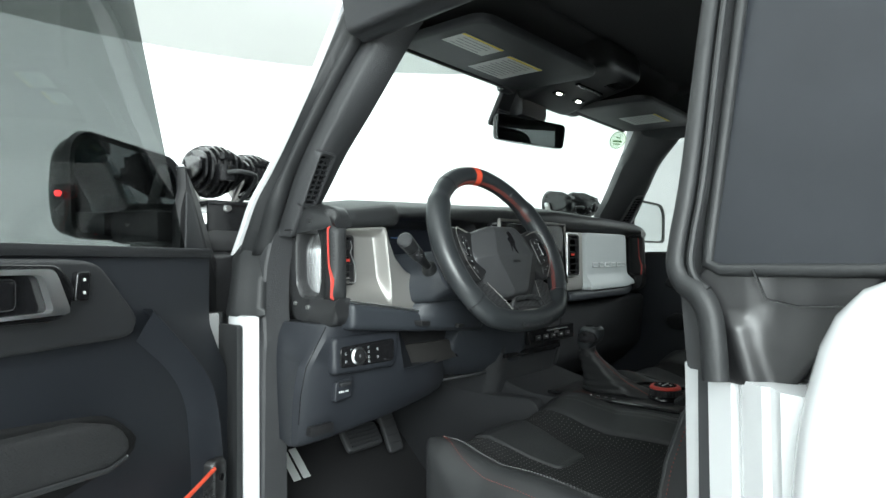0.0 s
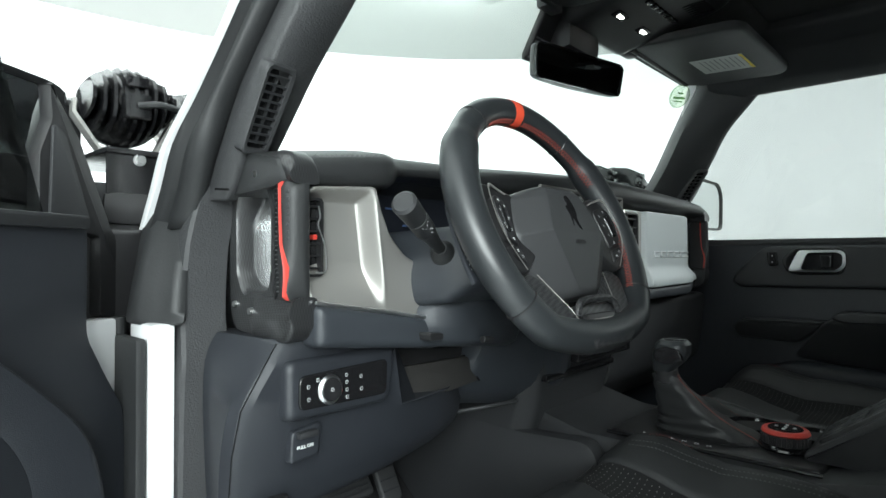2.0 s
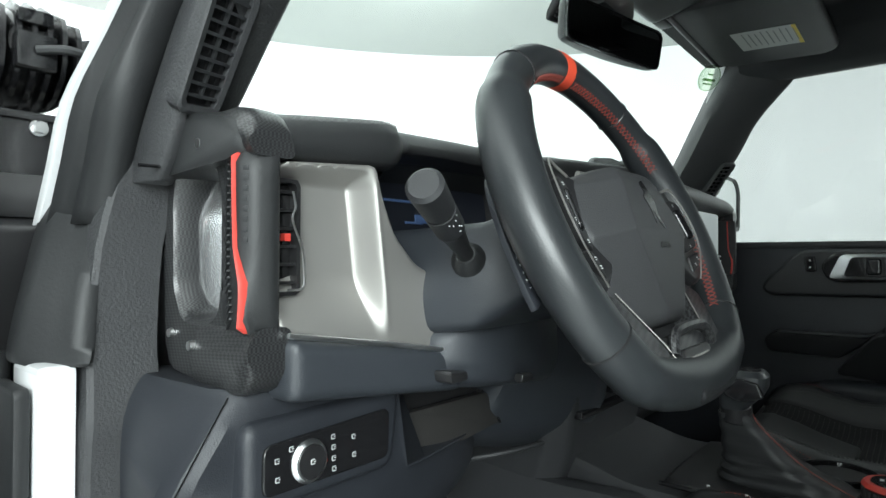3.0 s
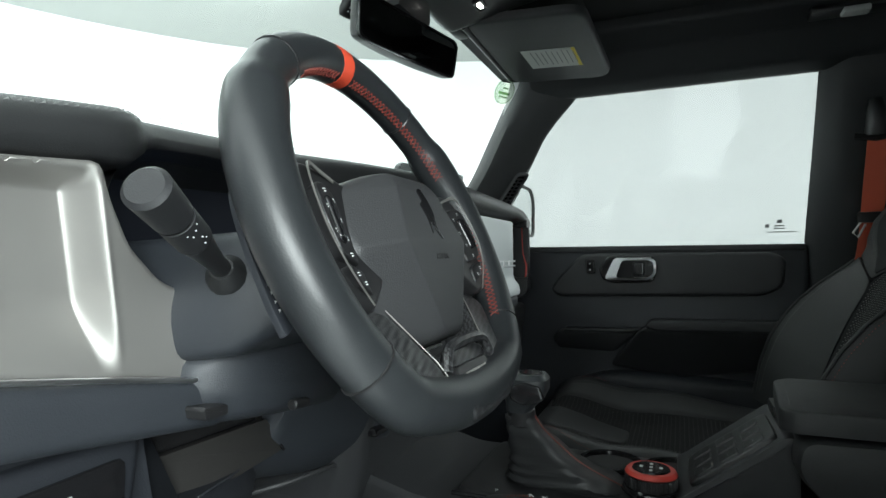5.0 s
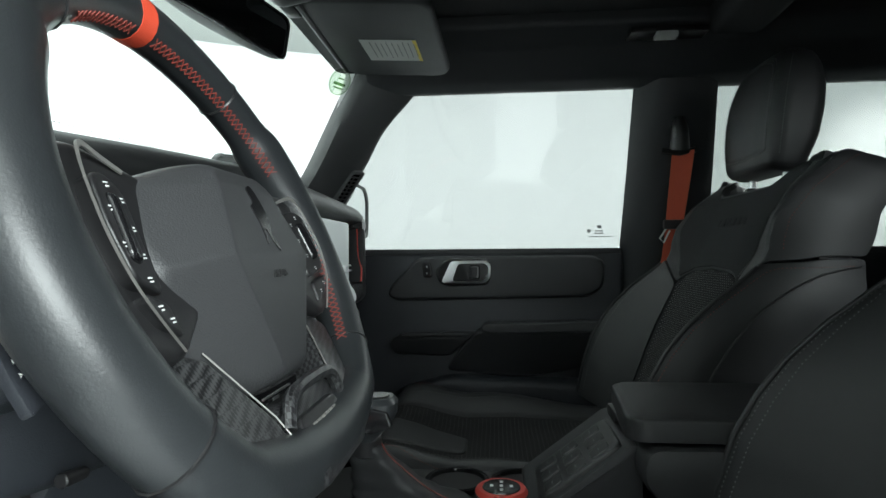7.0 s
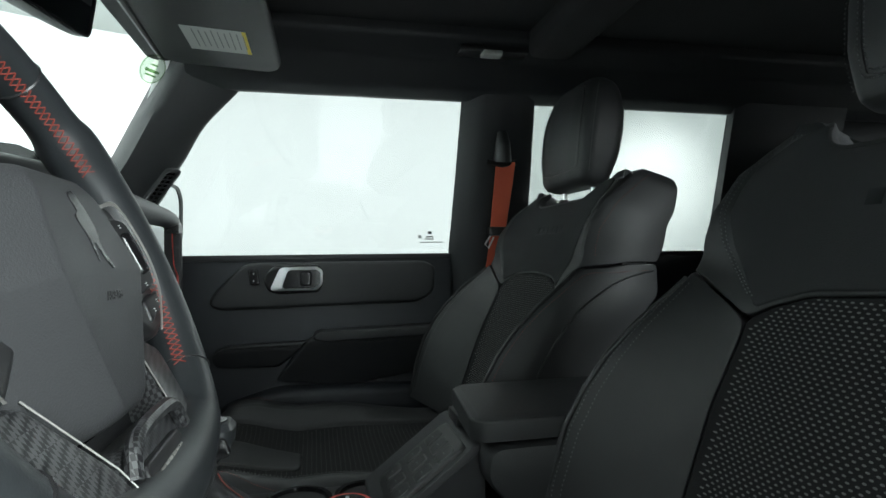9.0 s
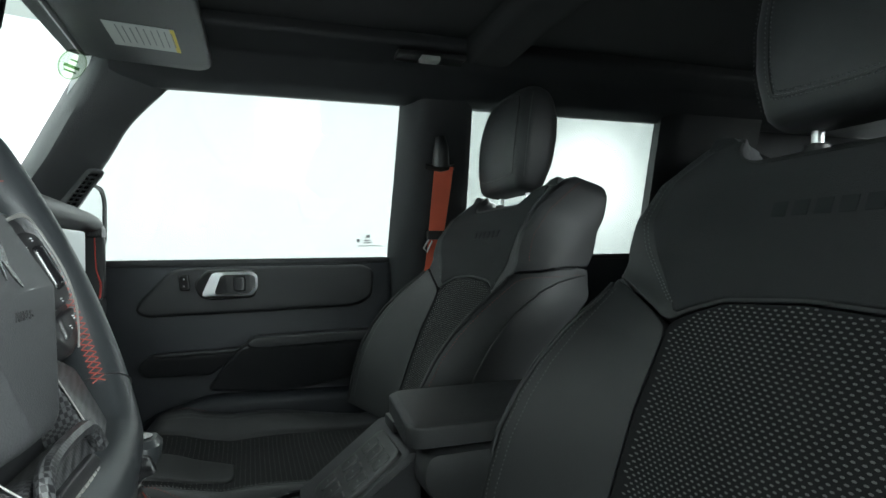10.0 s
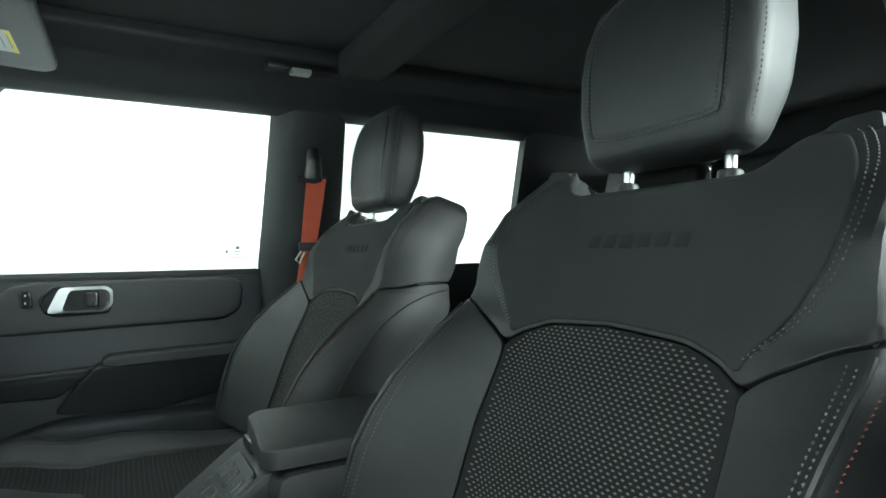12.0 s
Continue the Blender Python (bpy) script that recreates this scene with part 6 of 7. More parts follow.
tagged(part("perforated_weave", dots(ins, skin, 0.0086, 0.0043, 0.0022), M_DOT, seat, "pale woven perforation dots"), kind="stuff")
for s in (-1, 1):
    bo = rounded([(s * 0.152, -0.002), (s * 0.172, 0.012), (s * 0.222, 0.038), (s * 0.244, 0.045), (s * 0.270, 0.058), (s * 0.320, 0.084), (s * 0.378, 0.106), (s * 0.390, 0.06), (s * 0.410, -0.10), (s * 0.400, -0.32), (s * 0.146, -0.32), (s * 0.154, -0.10)], 0.008)
    part("bolster", pad(bo, skin, depth=0.022, edge=0.0018, n=160, rings=16), M_LEATHER, seat, "black leather side bolster")
    part("piping", tube([skin(s * (ridge(v) - 0.001), v, 0.0008) for v in np.linspace(-0.31, 0.036, 60)], 0.0032, 8), M_LEATHER, seat, "leather piping along the bolster")
    for o in (-0.0145, -0.0075):
        pth = [skin(s * (ridge(v) + o), v, 0.0010) for v in np.linspace(-0.30, 0.032, 90)]
        part("stitching", stitches(pth, up, 0.0034, 0.0020, 0.0009), M_GREYTHREAD, seat, "pale grey twin stitching")
    pth = [skin(s * (ridge(v) + o), v, 0.0008) for v, o in zip(list(np.linspace(-0.30, 0.0, 60)) + [0.02, 0.034, 0.046, 0.066, 0.090], [0.012] * 60 + [0.012, 0.014, 0.022, 0.066, 0.125])]
    part("stitching", stitches(pth, (s, 0, 0), 0.0034, 0.0022, 0.0007), M_THREAD, seat, "red stitching")
    pth = [skin(s * (ridge(v) + o), v, 0.0002) for v, o in cr([(0.092, 0.134), (0.053, 0.070), (-0.004, 0.055), (-0.072, 0.064), (-0.124, 0.070), (-0.20, 0.075), (-0.30, 0.075)], 50, False)]
    part("side_seam", tube(pth, 0.0016, 6), M_PLASTIC, seat)
M_EMBOSS = mat("emboss_grey", (0.018, 0.019, 0.020), 0.8, spec=0.2)
for k in range(6):
    part("embossed_bar", box((0, 0, 0), (0.016, 0.016, 0.0012), 0.0004), M_EMBOSS, seat, m=BK @ Matrix.Translation((-0.062 + k * 0.023, 0.132, 0.0026)))
# back shell
shell = rounded(both([(0.0, 0.188), (0.104, 0.188), (0.145, 0.236), (0.200, 0.244), (0.228, 0.215), (0.238, 0.12), (0.246, 0.0), (0.252, -0.34)]), 0.02)
part("back_shell", pad(shell, lambda u, v, w: B(u, v, -0.050 - w), lambda u, v: 0.078 - 0.35 * max(0, v - 0.08) ** 1.2 - 0.4 * u * u, depth=0.0, edge=0.03, n=120, rings=8), M_LEATHER, seat, "black leather seat back shell")
# headrest: a padded block with side panels
HB = basis((SX, 0.030, 1.648), (1, 0, 0), (0, -0.10, 0.995), (0, 0.995, 0.10))
H_V = [-0.112, -0.108, -0.098, -0.05, 0.0, 0.04, 0.075, 0.094, 0.105, 0.110]
H_W = [0.086, 0.097, 0.105, 0.117, 0.120, 0.117, 0.108, 0.096, 0.076, 0.046]
H_F = [0.022, 0.031, 0.038, 0.043, 0.043, 0.040, 0.033, 0.026, 0.014, 0.0]
H_B = [-0.018, -0.026, -0.034, -0.046, -0.050, -0.050, -0.044, -0.038, -0.030, -0.020]


def head_section(v, n=48):
    w, f, b = (float(np.interp(v, H_V, q)) for q in (H_W, H_F, H_B))
    ring = rounded([(-w * 0.90, f - 0.006), (-w * 0.45, f), (w * 0.45, f), (w * 0.90, f - 0.006), (w, f - 0.022), (w * 0.985, b + 0.018), (w * 0.80, b), (-w * 0.80, b), (-w * 0.985, b + 0.018), (-w, f - 0.022)], 0.012, 4)
    return [HB @ V(p[0], v, p[1]) for p in ring]


head = part("headrest", loft([head_section(v) for v in np.interp(np.linspace(0, 1, 30), np.linspace(0, 1, len(H_V)), H_V)]), M_LEATHER, seat, "black leather headrest with stitched side panels", sharp=60)
hup = tuple(HB.to_3x3() @ V(0, 0, 1))


def head_face(u, v):
    w, f = float(np.interp(v, H_V, H_W)), float(np.interp(v, H_V, H_F))
    return HB @ V(u, v, f - 0.006 * max(0.0, (abs(u) / w - 0.45) / 0.45) + 0.0004)


loop = [(-0.074, -0.084), (0.0, -0.088), (0.074, -0.084), (0.088, -0.070), (0.093, -0.01), (0.092, 0.03), (0.084, 0.068), (0.062, 0.088), (0.0, 0.096), (-0.062, 0.088), (-0.084, 0.068), (-0.092, 0.03), (-0.093, -0.01), (-0.088, -0.070)]
for k in (0.92, 1.0):
    pth = [head_face(p[0] * k, p[1] * k) for p in cr(loop, 110) + cr(loop, 110)[:1]]
    part("stitching", stitches(pth, hup, 0.0034, 0.0020, 0.0009), M_GREYTHREAD, head, "grey double stitching")
part("face_seam", tube([head_face(p[0] * 0.96, p[1] * 0.96) for p in cr(loop, 110)], 0.0012, 5, closed=True), M_PLASTIC, head)
for s in (-1, 1):
    pth = [HB @ V(s * (float(np.interp(v, H_V, H_W)) * 0.985 + 0.0006), v, float(np.interp(v, H_V, H_F)) - 0.0165) for v in np.linspace(-0.088, 0.085, 50)]
    part("stitching", stitches(pth, (s * 0.8, 0.6, 0), 0.0034, 0.0020, 0.0009), M_GREYTHREAD, head)
    part("headrest_post", cyl(HB @ V(s * 0.066, -0.175, -0.010), HB @ V(s * 0.066, -0.06, -0.010), 0.006, 0.006, 14), M_CHROME, seat, "chrome headrest post")
    part("post_collar", cyl(HB @ V(s * 0.066, -0.150, -0.010), HB @ V(s * 0.066, -0.126, -0.010), 0.014, 0.012, 18, 0.002), M_PLASTIC, seat)
# cushion
CZ = 1.034


def cush_h(u, v):
    a = abs(u)
    rise = float(np.interp(v, [0.22, 0.50, 0.61, 0.66, 0.70, 0.745, 0.775, 0.805], [0.0, -0.006, -0.012, -0.002, 0.010, 0.020, 0.014, -0.024]))
    return 0.052 * (0.3 + 0.7 * sstep(0.30, 0.58, v)) * sstep(0.10, 0.230, a) * sstep(0.86, 0.68, v) - 0.085 * max(0.0, (a - 0.215) / 0.08) ** 2 + rise


CT = lambda u, v, w: V(SX + u, v, CZ + w)
ci = rounded([(-0.148, 0.22), (0.148, 0.22), (0.150, 0.772), (-0.150, 0.772)], 0.008)
part("cushion_centre", pad(ci, CT, lambda u, v: cush_h(u, v) - 0.001, depth=0.06, edge=0.004, n=110, rings=14), M_CLOTH, seat, "black cloth cushion centre")
tagged(part("cushion_weave", dots(ci, lambda u, v, w: CT(u, v, cush_h(u, v) - 0.0006 + w), 0.0086, 0.0086, 0.0015), mat("dim_perforation", (0.11, 0.11, 0.105), 0.8), seat, "grey perforation dots"), kind="stuff")
fr_o = rounded([(-0.044, 0.598), (0.044, 0.598), (0.062, 0.70), (0.070, 0.786), (-0.070, 0.786), (-0.062, 0.70)], 0.018)
part("cushion_tongue", pad(fr_o, CT, lambda u, v: cush_h(u, v) + 0.004, depth=0.03, edge=0.005, n=110, rings=12), M_LEATHER, seat, "black leather tongue in the cushion cloth", sharp=60)
nose = rounded([(-0.151, 0.774), (0.151, 0.774), (0.151, 0.796), (0.0, 0.806), (-0.151, 0.796)], 0.006)
part("cushion_nose", pad(nose, CT, cush_h, depth=0.10, edge=0.005, n=90, rings=12), M_LEATHER, seat, "black leather cushion nose")
for s in (-1, 1):
    cb = rounded([(s * 0.152, 0.22), (s * 0.152, 0.780), (s * 0.205, 0.768), (s * 0.255, 0.722), (s * 0.284, 0.62), (s * 0.294, 0.45), (s * 0.294, 0.22)], 0.016)
    part("cushion_bolster", pad(cb, CT, cush_h, depth=0.12, edge=0.008, n=130, rings=12), M_LEATHER, seat, "black leather cushion bolster")
    pth = [CT(s * u, v, cush_h(u, v) + 0.001) for u, v in resample(cr([(0.250, 0.24), (0.252, 0.5), (0.243, 0.64), (0.215, 0.72)], 30, False), 60, False)]
    part("stitching", stitches(pth, (0, 0, 1), 0.0031, 0.0017, 0.0007), M_THREAD, seat, "red stitching")
    for u0 in (0.198, 0.208):
        pth = [CT(s * u, v, cush_h(u, v) + 0.001) for u, v in resample(cr([(u0, 0.26), (u0 + 0.002, 0.5), (u0 - 0.004, 0.64), (u0 - 0.014, 0.742)], 30, False), 70, False)]
        part("stitching", stitches(pth, (0, 0, 1), 0.0036, 0.0019, 0.0009), M_GREYTHREAD, seat, "grey twin stitching")
part("seat_base", box((SX, 0.47, 0.87), (0.46, 0.46, 0.16), 0.03), M_PLASTIC, seat)
part("seat_side", box((SX - 0.275, 0.45, 0.93), (0.03, 0.46, 0.10), 0.012), M_PLASTIC, seat)
seat2 = copy_thing(seat, pose(0.385, 0.325, 0.80))

# rear bench
bench = thing("rear_bench", (0, -0.75, 0.8), "black leather rear bench seat", "rear seat")
part("cushion", box((0, -0.55, 1.0), (1.24, 0.46, 0.14), 0.04, seg=4), M_LEATHER, bench)
part("backrest", box((0, -0.86, 1.25), (1.24, 0.14, 0.52), 0.05, Euler((radians(-14), 0, 0)).to_matrix(), 4), M_LEATHER, bench)
part("base", box((0, -0.58, 0.85), (1.2, 0.4, 0.16), 0.02), M_PLASTIC, bench)
for x in (-0.36, 0.16, 0.44):
    part("headrest", box((x, -0.95, 1.60), (0.25, 0.09, 0.20), 0.04, seg=4), M_LEATHER, bench)


# ---- centre console ----
console = thing("centre_console", (0, 0.5, 0.8), "black centre console with shifter surround and cup holders", "console")
part("body", prism(rounded([(0.10, 0.80), (0.10, 1.10), (0.40, 1.10), (0.50, 1.075), (0.84, 1.072), (0.95, 1.10), (0.98, 0.80)], 0.02), YZ, -0.128, 0.128, 0.012), M_TRIM, console, "black console body")
part("top_plate", pad(rounded([(-0.105, 0.50), (0.105, 0.50), (0.11, 0.80), (-0.11, 0.80)], 0.02), lambda u, v, w: V(u, v, 1.073 + w), lambda u, v: 0.008, depth=0.0, edge=0.006, n=60, rings=4), M_PLASTIC, console, "satin black console plate")
part("plate_trim", tube([(-0.112, 0.50, 1.078), (-0.116, 0.80, 1.078)], 0.003, 8), M_GLOSS, console)
for k, y in enumerate((0.745, 0.700, 0.682, 0.664, 0.646)):
    text("PRNDM"[k], 0.010, pose(-0.098, y, 1.0822, 0, 0, -70), M_MARK, console, depth=0.0003)
for y in (0.62, 0.53):
    rg = lambda r, z, y=y: [V(0.055 + r * math.cos(2 * math.pi * k / 32), y + r * math.sin(2 * math.pi * k / 32), z) for k in range(32)]
    part("cup_holder", loft([rg(0.044, 1.0815), rg(0.044, 1.088), rg(0.038, 1.088), rg(0.036, 1.078)], cap=False), M_GLOSS, console)
    part("cup_well", loft([rg(0.038, 1.0815), rg(0.038, 1.0825)]), M_HEAD, console)
slope = basis((-0.012, 0.4665, 1.1415), (1, 0, 0), (0, -0.80, 0.60), (0, 0.60, 0.80))
part("switch_wedge", prism(rounded([(0.40, 1.08), (0.40, 1.178), (0.415, 1.178), (0.53, 1.090), (0.53, 1.08)], 0.008), YZ, -0.066, 0.100, 0.005), M_TRIM, console)
wsp = part("window_switch_panel", pad(rounded([(-0.046, -0.060), (0.060, -0.060), (0.060, 0.056), (-0.046, 0.056)], 0.008), to(slope), lambda u, v: 0.003, depth=0.01, edge=0.002, n=48, rings=3), M_PLASTIC, console, "black window switch panel")
for u in (-0.026, 0.007, 0.040):
    for v in (0.030, -0.004, -0.038):
        sw = part("window_switch", pad(rounded([(u - 0.013, v - 0.013), (u + 0.013, v - 0.013), (u + 0.013, v + 0.013), (u - 0.013, v + 0.013)], 0.004), to(slope), lambda a, b: 0.0045, depth=0.0, edge=0.002, n=28, rings=3), M_PLASTIC, wsp)
        part("switch_mark", prism([(u - 0.003, v - 0.0006), (u + 0.003, v - 0.0006), (u + 0.003, v + 0.0006), (u - 0.003, v + 0.0006)], to(slope), 0.0046, 0.0050), M_GREYMARK, sw)
armrest = thing("console_armrest", (0.0, 0.25, 1.1), "black leather console armrest with grey stitching", "armrest")
at = rounded([(-0.086, 0.424), (0.066, 0.410), (0.090, 0.390), (0.092, 0.06), (-0.10, 0.06), (-0.10, 0.412)], 0.008)
part("lid", pad(at, lambda u, v, w: V(u, v, 1.212 + w), lambda u, v: 0.006 - 0.2 * u * u, depth=0.020, edge=0.0035, n=120), M_LEATHER, armrest, "padded leather lid")
part("bin", prism(rounded([(0.06, 1.10), (0.06, 1.19), (0.405, 1.187), (0.412, 1.15), (0.37, 1.105), (0.33, 1.09)], 0.02), YZ, -0.108, 0.100, 0.012), M_LEATHER, armrest, "padded armrest side")
for off in (0.0,):
    part("stitching", stitches([V(-0.0935, y, 1.2150) for y in np.linspace(0.08, 0.40, 40)], (-0.4, 0, 1), 0.0034, 0.0022, 0.0005), M_GREYTHREAD, armrest)
part("stitching", stitches([V(-0.075 + 0.135 * t, 0.412 - 0.013 * t, 1.2165) for t in np.linspace(0, 1, 20)], (0, 0, 1), 0.0034, 0.0022, 0.0005), M_GREYTHREAD, armrest)
part("latch", box((0.03, 0.412, 1.188), (0.05, 0.012, 0.016), 0.004), M_PLASTIC, armrest)

shifter = thing("gear_shifter", (-0.05, 0.69, 1.08), "black gear shifter with leather boot and red stitching", "gear lever")
rings, seam = [], []
for z, cx, cy, hx, hy in ((1.079, -0.018, 0.668, 0.052, 0.080), (1.090, -0.028, 0.676, 0.046, 0.070), (1.105, -0.040, 0.686, 0.037, 0.054), (1.12, -0.050, 0.695, 0.030, 0.043), (1.145, -0.064, 0.706, 0.023, 0.030), (1.165, -0.075, 0.714, 0.018, 0.022), (1.178, -0.080, 0.717, 0.016, 0.019)):
    rings.append([V(cx + p[0], cy + p[1], z) for p in rounded([(-hx, -hy), (hx, -hy), (hx, hy), (-hx, hy)], hx * 0.8, 6)])
    seam.append(V(cx - 0.2 * hx, cy - hy - 0.0012, z + 0.001))
rings = denser(rings, 4)
for k, ring in enumerate(rings):
    mid = sum(ring, V(0, 0, 0)) / len(ring)
    rings[k] = [mid + (p - mid) * (1 + 0.035 * math.sin(1.7 * k + 3.0 * (p.x - p.y) / 0.05) * (0 < k < len(rings) - 1)) for p in ring]
part("boot", loft(rings), M_LEATHER, shifter, "creased black leather boot")
pts = cr(seam, 40, False)
part("stitching", tube(pts, 0.0006, 5), M_THREAD, shifter, "red stitching")
kr = []
for z, hx, hy, cy in ((1.170, 0.016, 0.018, 0.718), (1.182, 0.019, 0.023, 0.716), (1.195, 0.0235, 0.029, 0.713), (1.214, 0.0250, 0.032, 0.711), (1.234, 0.0240, 0.030, 0.711), (1.243, 0.018, 0.023, 0.711)):
    kr.append([V(-0.084 + hx * math.copysign(abs(math.cos(a)) ** 0.6, math.cos(a)), cy + 0.82 * hy * math.copysign(abs(math.sin(a)) ** 0.6, math.sin(a)) - 0.12 * (z - 1.17), 1.184 + (z - 1.170) * 0.68) for a in (2 * math.pi * k / 28 for k in range(28))])
part("knob", loft(kr), M_WHEEL, shifter, "leather-wrapped shift knob")
part("knob_cap", loft([[V(-0.084 + 0.013 * math.cos(a), 0.702 + 0.015 * math.sin(a), z) for a in (2 * math.pi * k / 24 for k in range(24))] for z in (1.231, 1.2352)]), M_GLOSS, shifter)
part("knob_inlay", prism(rounded([(0.680, 1.205), (0.686, 1.222), (0.706, 1.226), (0.724, 1.218), (0.722, 1.203), (0.704, 1.197)], 0.004), YZ, -0.1112, -0.100, 0.002), M_GLOSS, shifter, "gloss black side inlay")
part("collar", cyl((-0.0785, 0.7165, 1.168), (-0.083, 0.715, 1.190), 0.0185, 0.0175, 24, 0.002), M_PLASTIC, shifter)

dial = thing("drive_mode_dial", (-0.028, 0.560, 1.08), "black rotary drive mode dial with red top ring", "dial")
dc = V(-0.028, 0.560, 1.082)
part("base_ring", cyl(dc + V(0, 0, 0), dc + V(0, 0, 0.008), 0.037, 0.035, 36, 0.002), M_GLOSS, dial)
part("knurl", join(cyl(dc + V(0, 0, 0.008), dc + V(0, 0, 0.022), 0.031, 0.031, 36), *[box(dc + V(0.031 * math.cos(a), 0.031 * math.sin(a), 0.015), (0.003, 0.003, 0.012), 0.0005) for a in (2 * math.pi * k / 30 for k in range(30))]), M_PLASTIC, dial)
part("red_ring", join(cyl(dc + V(0, 0, 0.022), dc + V(0, 0, 0.029), 0.0325, 0.031, 40, 0.002)), M_RED, dial, "red ring")
part("top_face", cyl(dc + V(0, 0, 0.029), dc + V(0, 0, 0.0305), 0.0235, 0.0225, 36), M_GLOSS, dial)
for u, v in ((0, 0.012), (0, -0.012), (0.012, 0), (-0.012, 0), (0, 0)):
    part("dial_mark", box(dc + V(u, v, 0.0308), (0.005, 0.004, 0.0008), 0.0), M_MARK, dial)

# ---- overhead ----
def visor(cx, w, label):
    vis = thing("sun_visor", (cx, 0.76, 1.80), label, "sun visor", "sun visors")
    o = rounded([(-w, 0.115), (w - 0.02, 0.125), (w, 0.10), (w, -0.085), (w - 0.03, -0.105), (-w + 0.02, -0.10), (-w, -0.08)], 0.025)
    VT = basis((cx, 0.765, 1.803), (1, 0, 0), (0, 0.985, 0.05), (0, 0.05, -1))
    part("panel", pad(o, lambda u, v, q: VT @ V(u, v, q), lambda u, v: 0.006, depth=0.010, edge=0.008, n=80, rings=4), M_TRIM, vis, "charcoal padded visor")
    part("pivot_rod", tube([VT @ V(-w + 0.01, 0.118, 0.004), VT @ V(w - 0.03, 0.125, 0.004)], 0.006, 8), M_PLASTIC, vis)
    part("clip", box(VT @ V(-w + 0.03 if cx > 0 else w - 0.03, 0.135, 0.002), (0.05, 0.025, 0.02), 0.006), M_PLASTIC, vis)
    return vis, VT


def warning_label(vis, VT, cx, cy, w, h, band, ang=0.0):
    L = VT @ pose(cx, cy, 0.0064, 0, 0, ang)
    lab = part("warning_label", prism([(-w / 2, -h / 2), (w / 2, -h / 2), (w / 2, h / 2), (-w / 2, h / 2)], to(L), 0.0, 0.0008), M_LABEL, vis, "pale printed warning label")
    part("label_band", prism([band[0:2], (band[2], band[1]), band[2:4], (band[0], band[3])], to(L), 0.0008, 0.0012), M_YELLOW, lab)
    rows = int(h / 0.011)
    for k in range(rows):
        v = -h / 2 + 0.006 + k * 0.0105
        part("print_line", box((0, 0, 0), (w * (0.62 + 0.2 * ((k * 7) % 3) / 3), 0.0018, 0.0006), 0), M_GREYMARK, lab, m=L @ Matrix.Translation((-0.004, v, 0.0009)))
    return lab


v1, VT1 = visor(-0.310, 0.21, "charcoal driver sun visor with two warning labels")
warning_label(v1, VT1, -0.122, -0.007, 0.119, 0.056, (-0.0595, -0.028, 0.0595, -0.021))
warning_label(v1, VT1, 0.032, 0.031, 0.119, 0.110, (-0.0595, -0.055, 0.0595, -0.047))
v2, VT2 = visor(0.345, 0.19, "charcoal passenger sun visor with one warning label")
warning_label(v2, VT2, 0.027, -0.002, 0.112, 0.108, (-0.056, -0.054, 0.056, -0.047))

ohc = thing("overhead_console", (0, 0.80, 1.84), "black overhead console with lit map lamps", "overhead console")
OT = basis((0.055, 0.79, 1.842), (1, 0, 0), (0, 0.98, -0.18), (0, -0.18, -0.98))
part("housing", pad(rounded([(-0.125, 0.135), (0.115, 0.135), (0.125, -0.08), (0.10, -0.115), (-0.09, -0.115), (-0.125, -0.08)], 0.025), to(OT), lambda u, v: 0.022 + 0.05 * max(0, v), depth=0.04, edge=0.02, n=80), M_PLASTIC, ohc)
for u in (-0.055, 0.045):
    part("map_lamp", pad(rounded([(u - 0.022, 0.035), (u + 0.022, 0.035), (u + 0.022, 0.055), (u - 0.022, 0.055)], 0.006), to(OT), lambda a, b: 0.0265, depth=-0.01, edge=0.002, n=32, rings=3), M_GLOSS, ohc)
    part("map_led", box(OT @ V(u, 0.045, 0.0272), (0.016, 0.007, 0.003), 0.001), M_DOME, ohc, "lit white map lamp")
part("button_row", join(*[box(OT @ V(-0.05 + 0.022 * k, -0.01, 0.024), (0.017, 0.012, 0.006), 0.002) for k in range(6)]), M_GLOSS, ohc)
part("microphone_grille", join(*[box(OT @ V(0.03 + 0.010 * k, -0.055, 0.0235), (0.004, 0.05, 0.003), 0.0006) for k in range(6)]), M_GLOSS, ohc)

rv = thing("rear_view_mirror", (-0.02, 0.90, 1.70), "black frameless rear-view mirror on the windscreen", "mirror")
RM = basis((-0.022, 0.905, 1.716), (0.975, -0.205, 0.0), (-0.025, -0.12, 0.99), (-0.203, -0.965, -0.122))
ro = resample(rounded([(-0.118, -0.030), (0.118, -0.030), (0.122, 0.028), (0.112, 0.034), (-0.112, 0.034), (-0.122, 0.028)], 0.012), 64)
part("housing", pad(ro, lambda u, v, w: RM @ V(u, v, -w), lambda u, v: 0.030 - 1.2 * u * u, depth=0.006, edge=0.012, n=64), M_PLASTIC, rv)
ri = [p * np.array([0.965, 0.89]) for p in ro]
part("bezel", loft([[RM @ V(*p, 0.004) for p in ro], [RM @ V(*p, 0.010) for p in ro], [RM @ V(*p, 0.010) for p in ri], [RM @ V(*p, 0.004) for p in ri]], cap=False), M_GLOSS, rv)
part("mirror_face", loft([[RM @ V(*p, 0.005) for p in ri], [RM @ V(*p, 0.0085) for p in ri]]), M_MIRROR_DIM, rv, "dimmed mirror glass")
part("mount", join(box((-0.01, 0.945, 1.745), (0.04, 0.06, 0.05), 0.012), box((-0.005, 0.925, 1.79), (0.12, 0.06, 0.075), 0.02)), M_PLASTIC, rv)
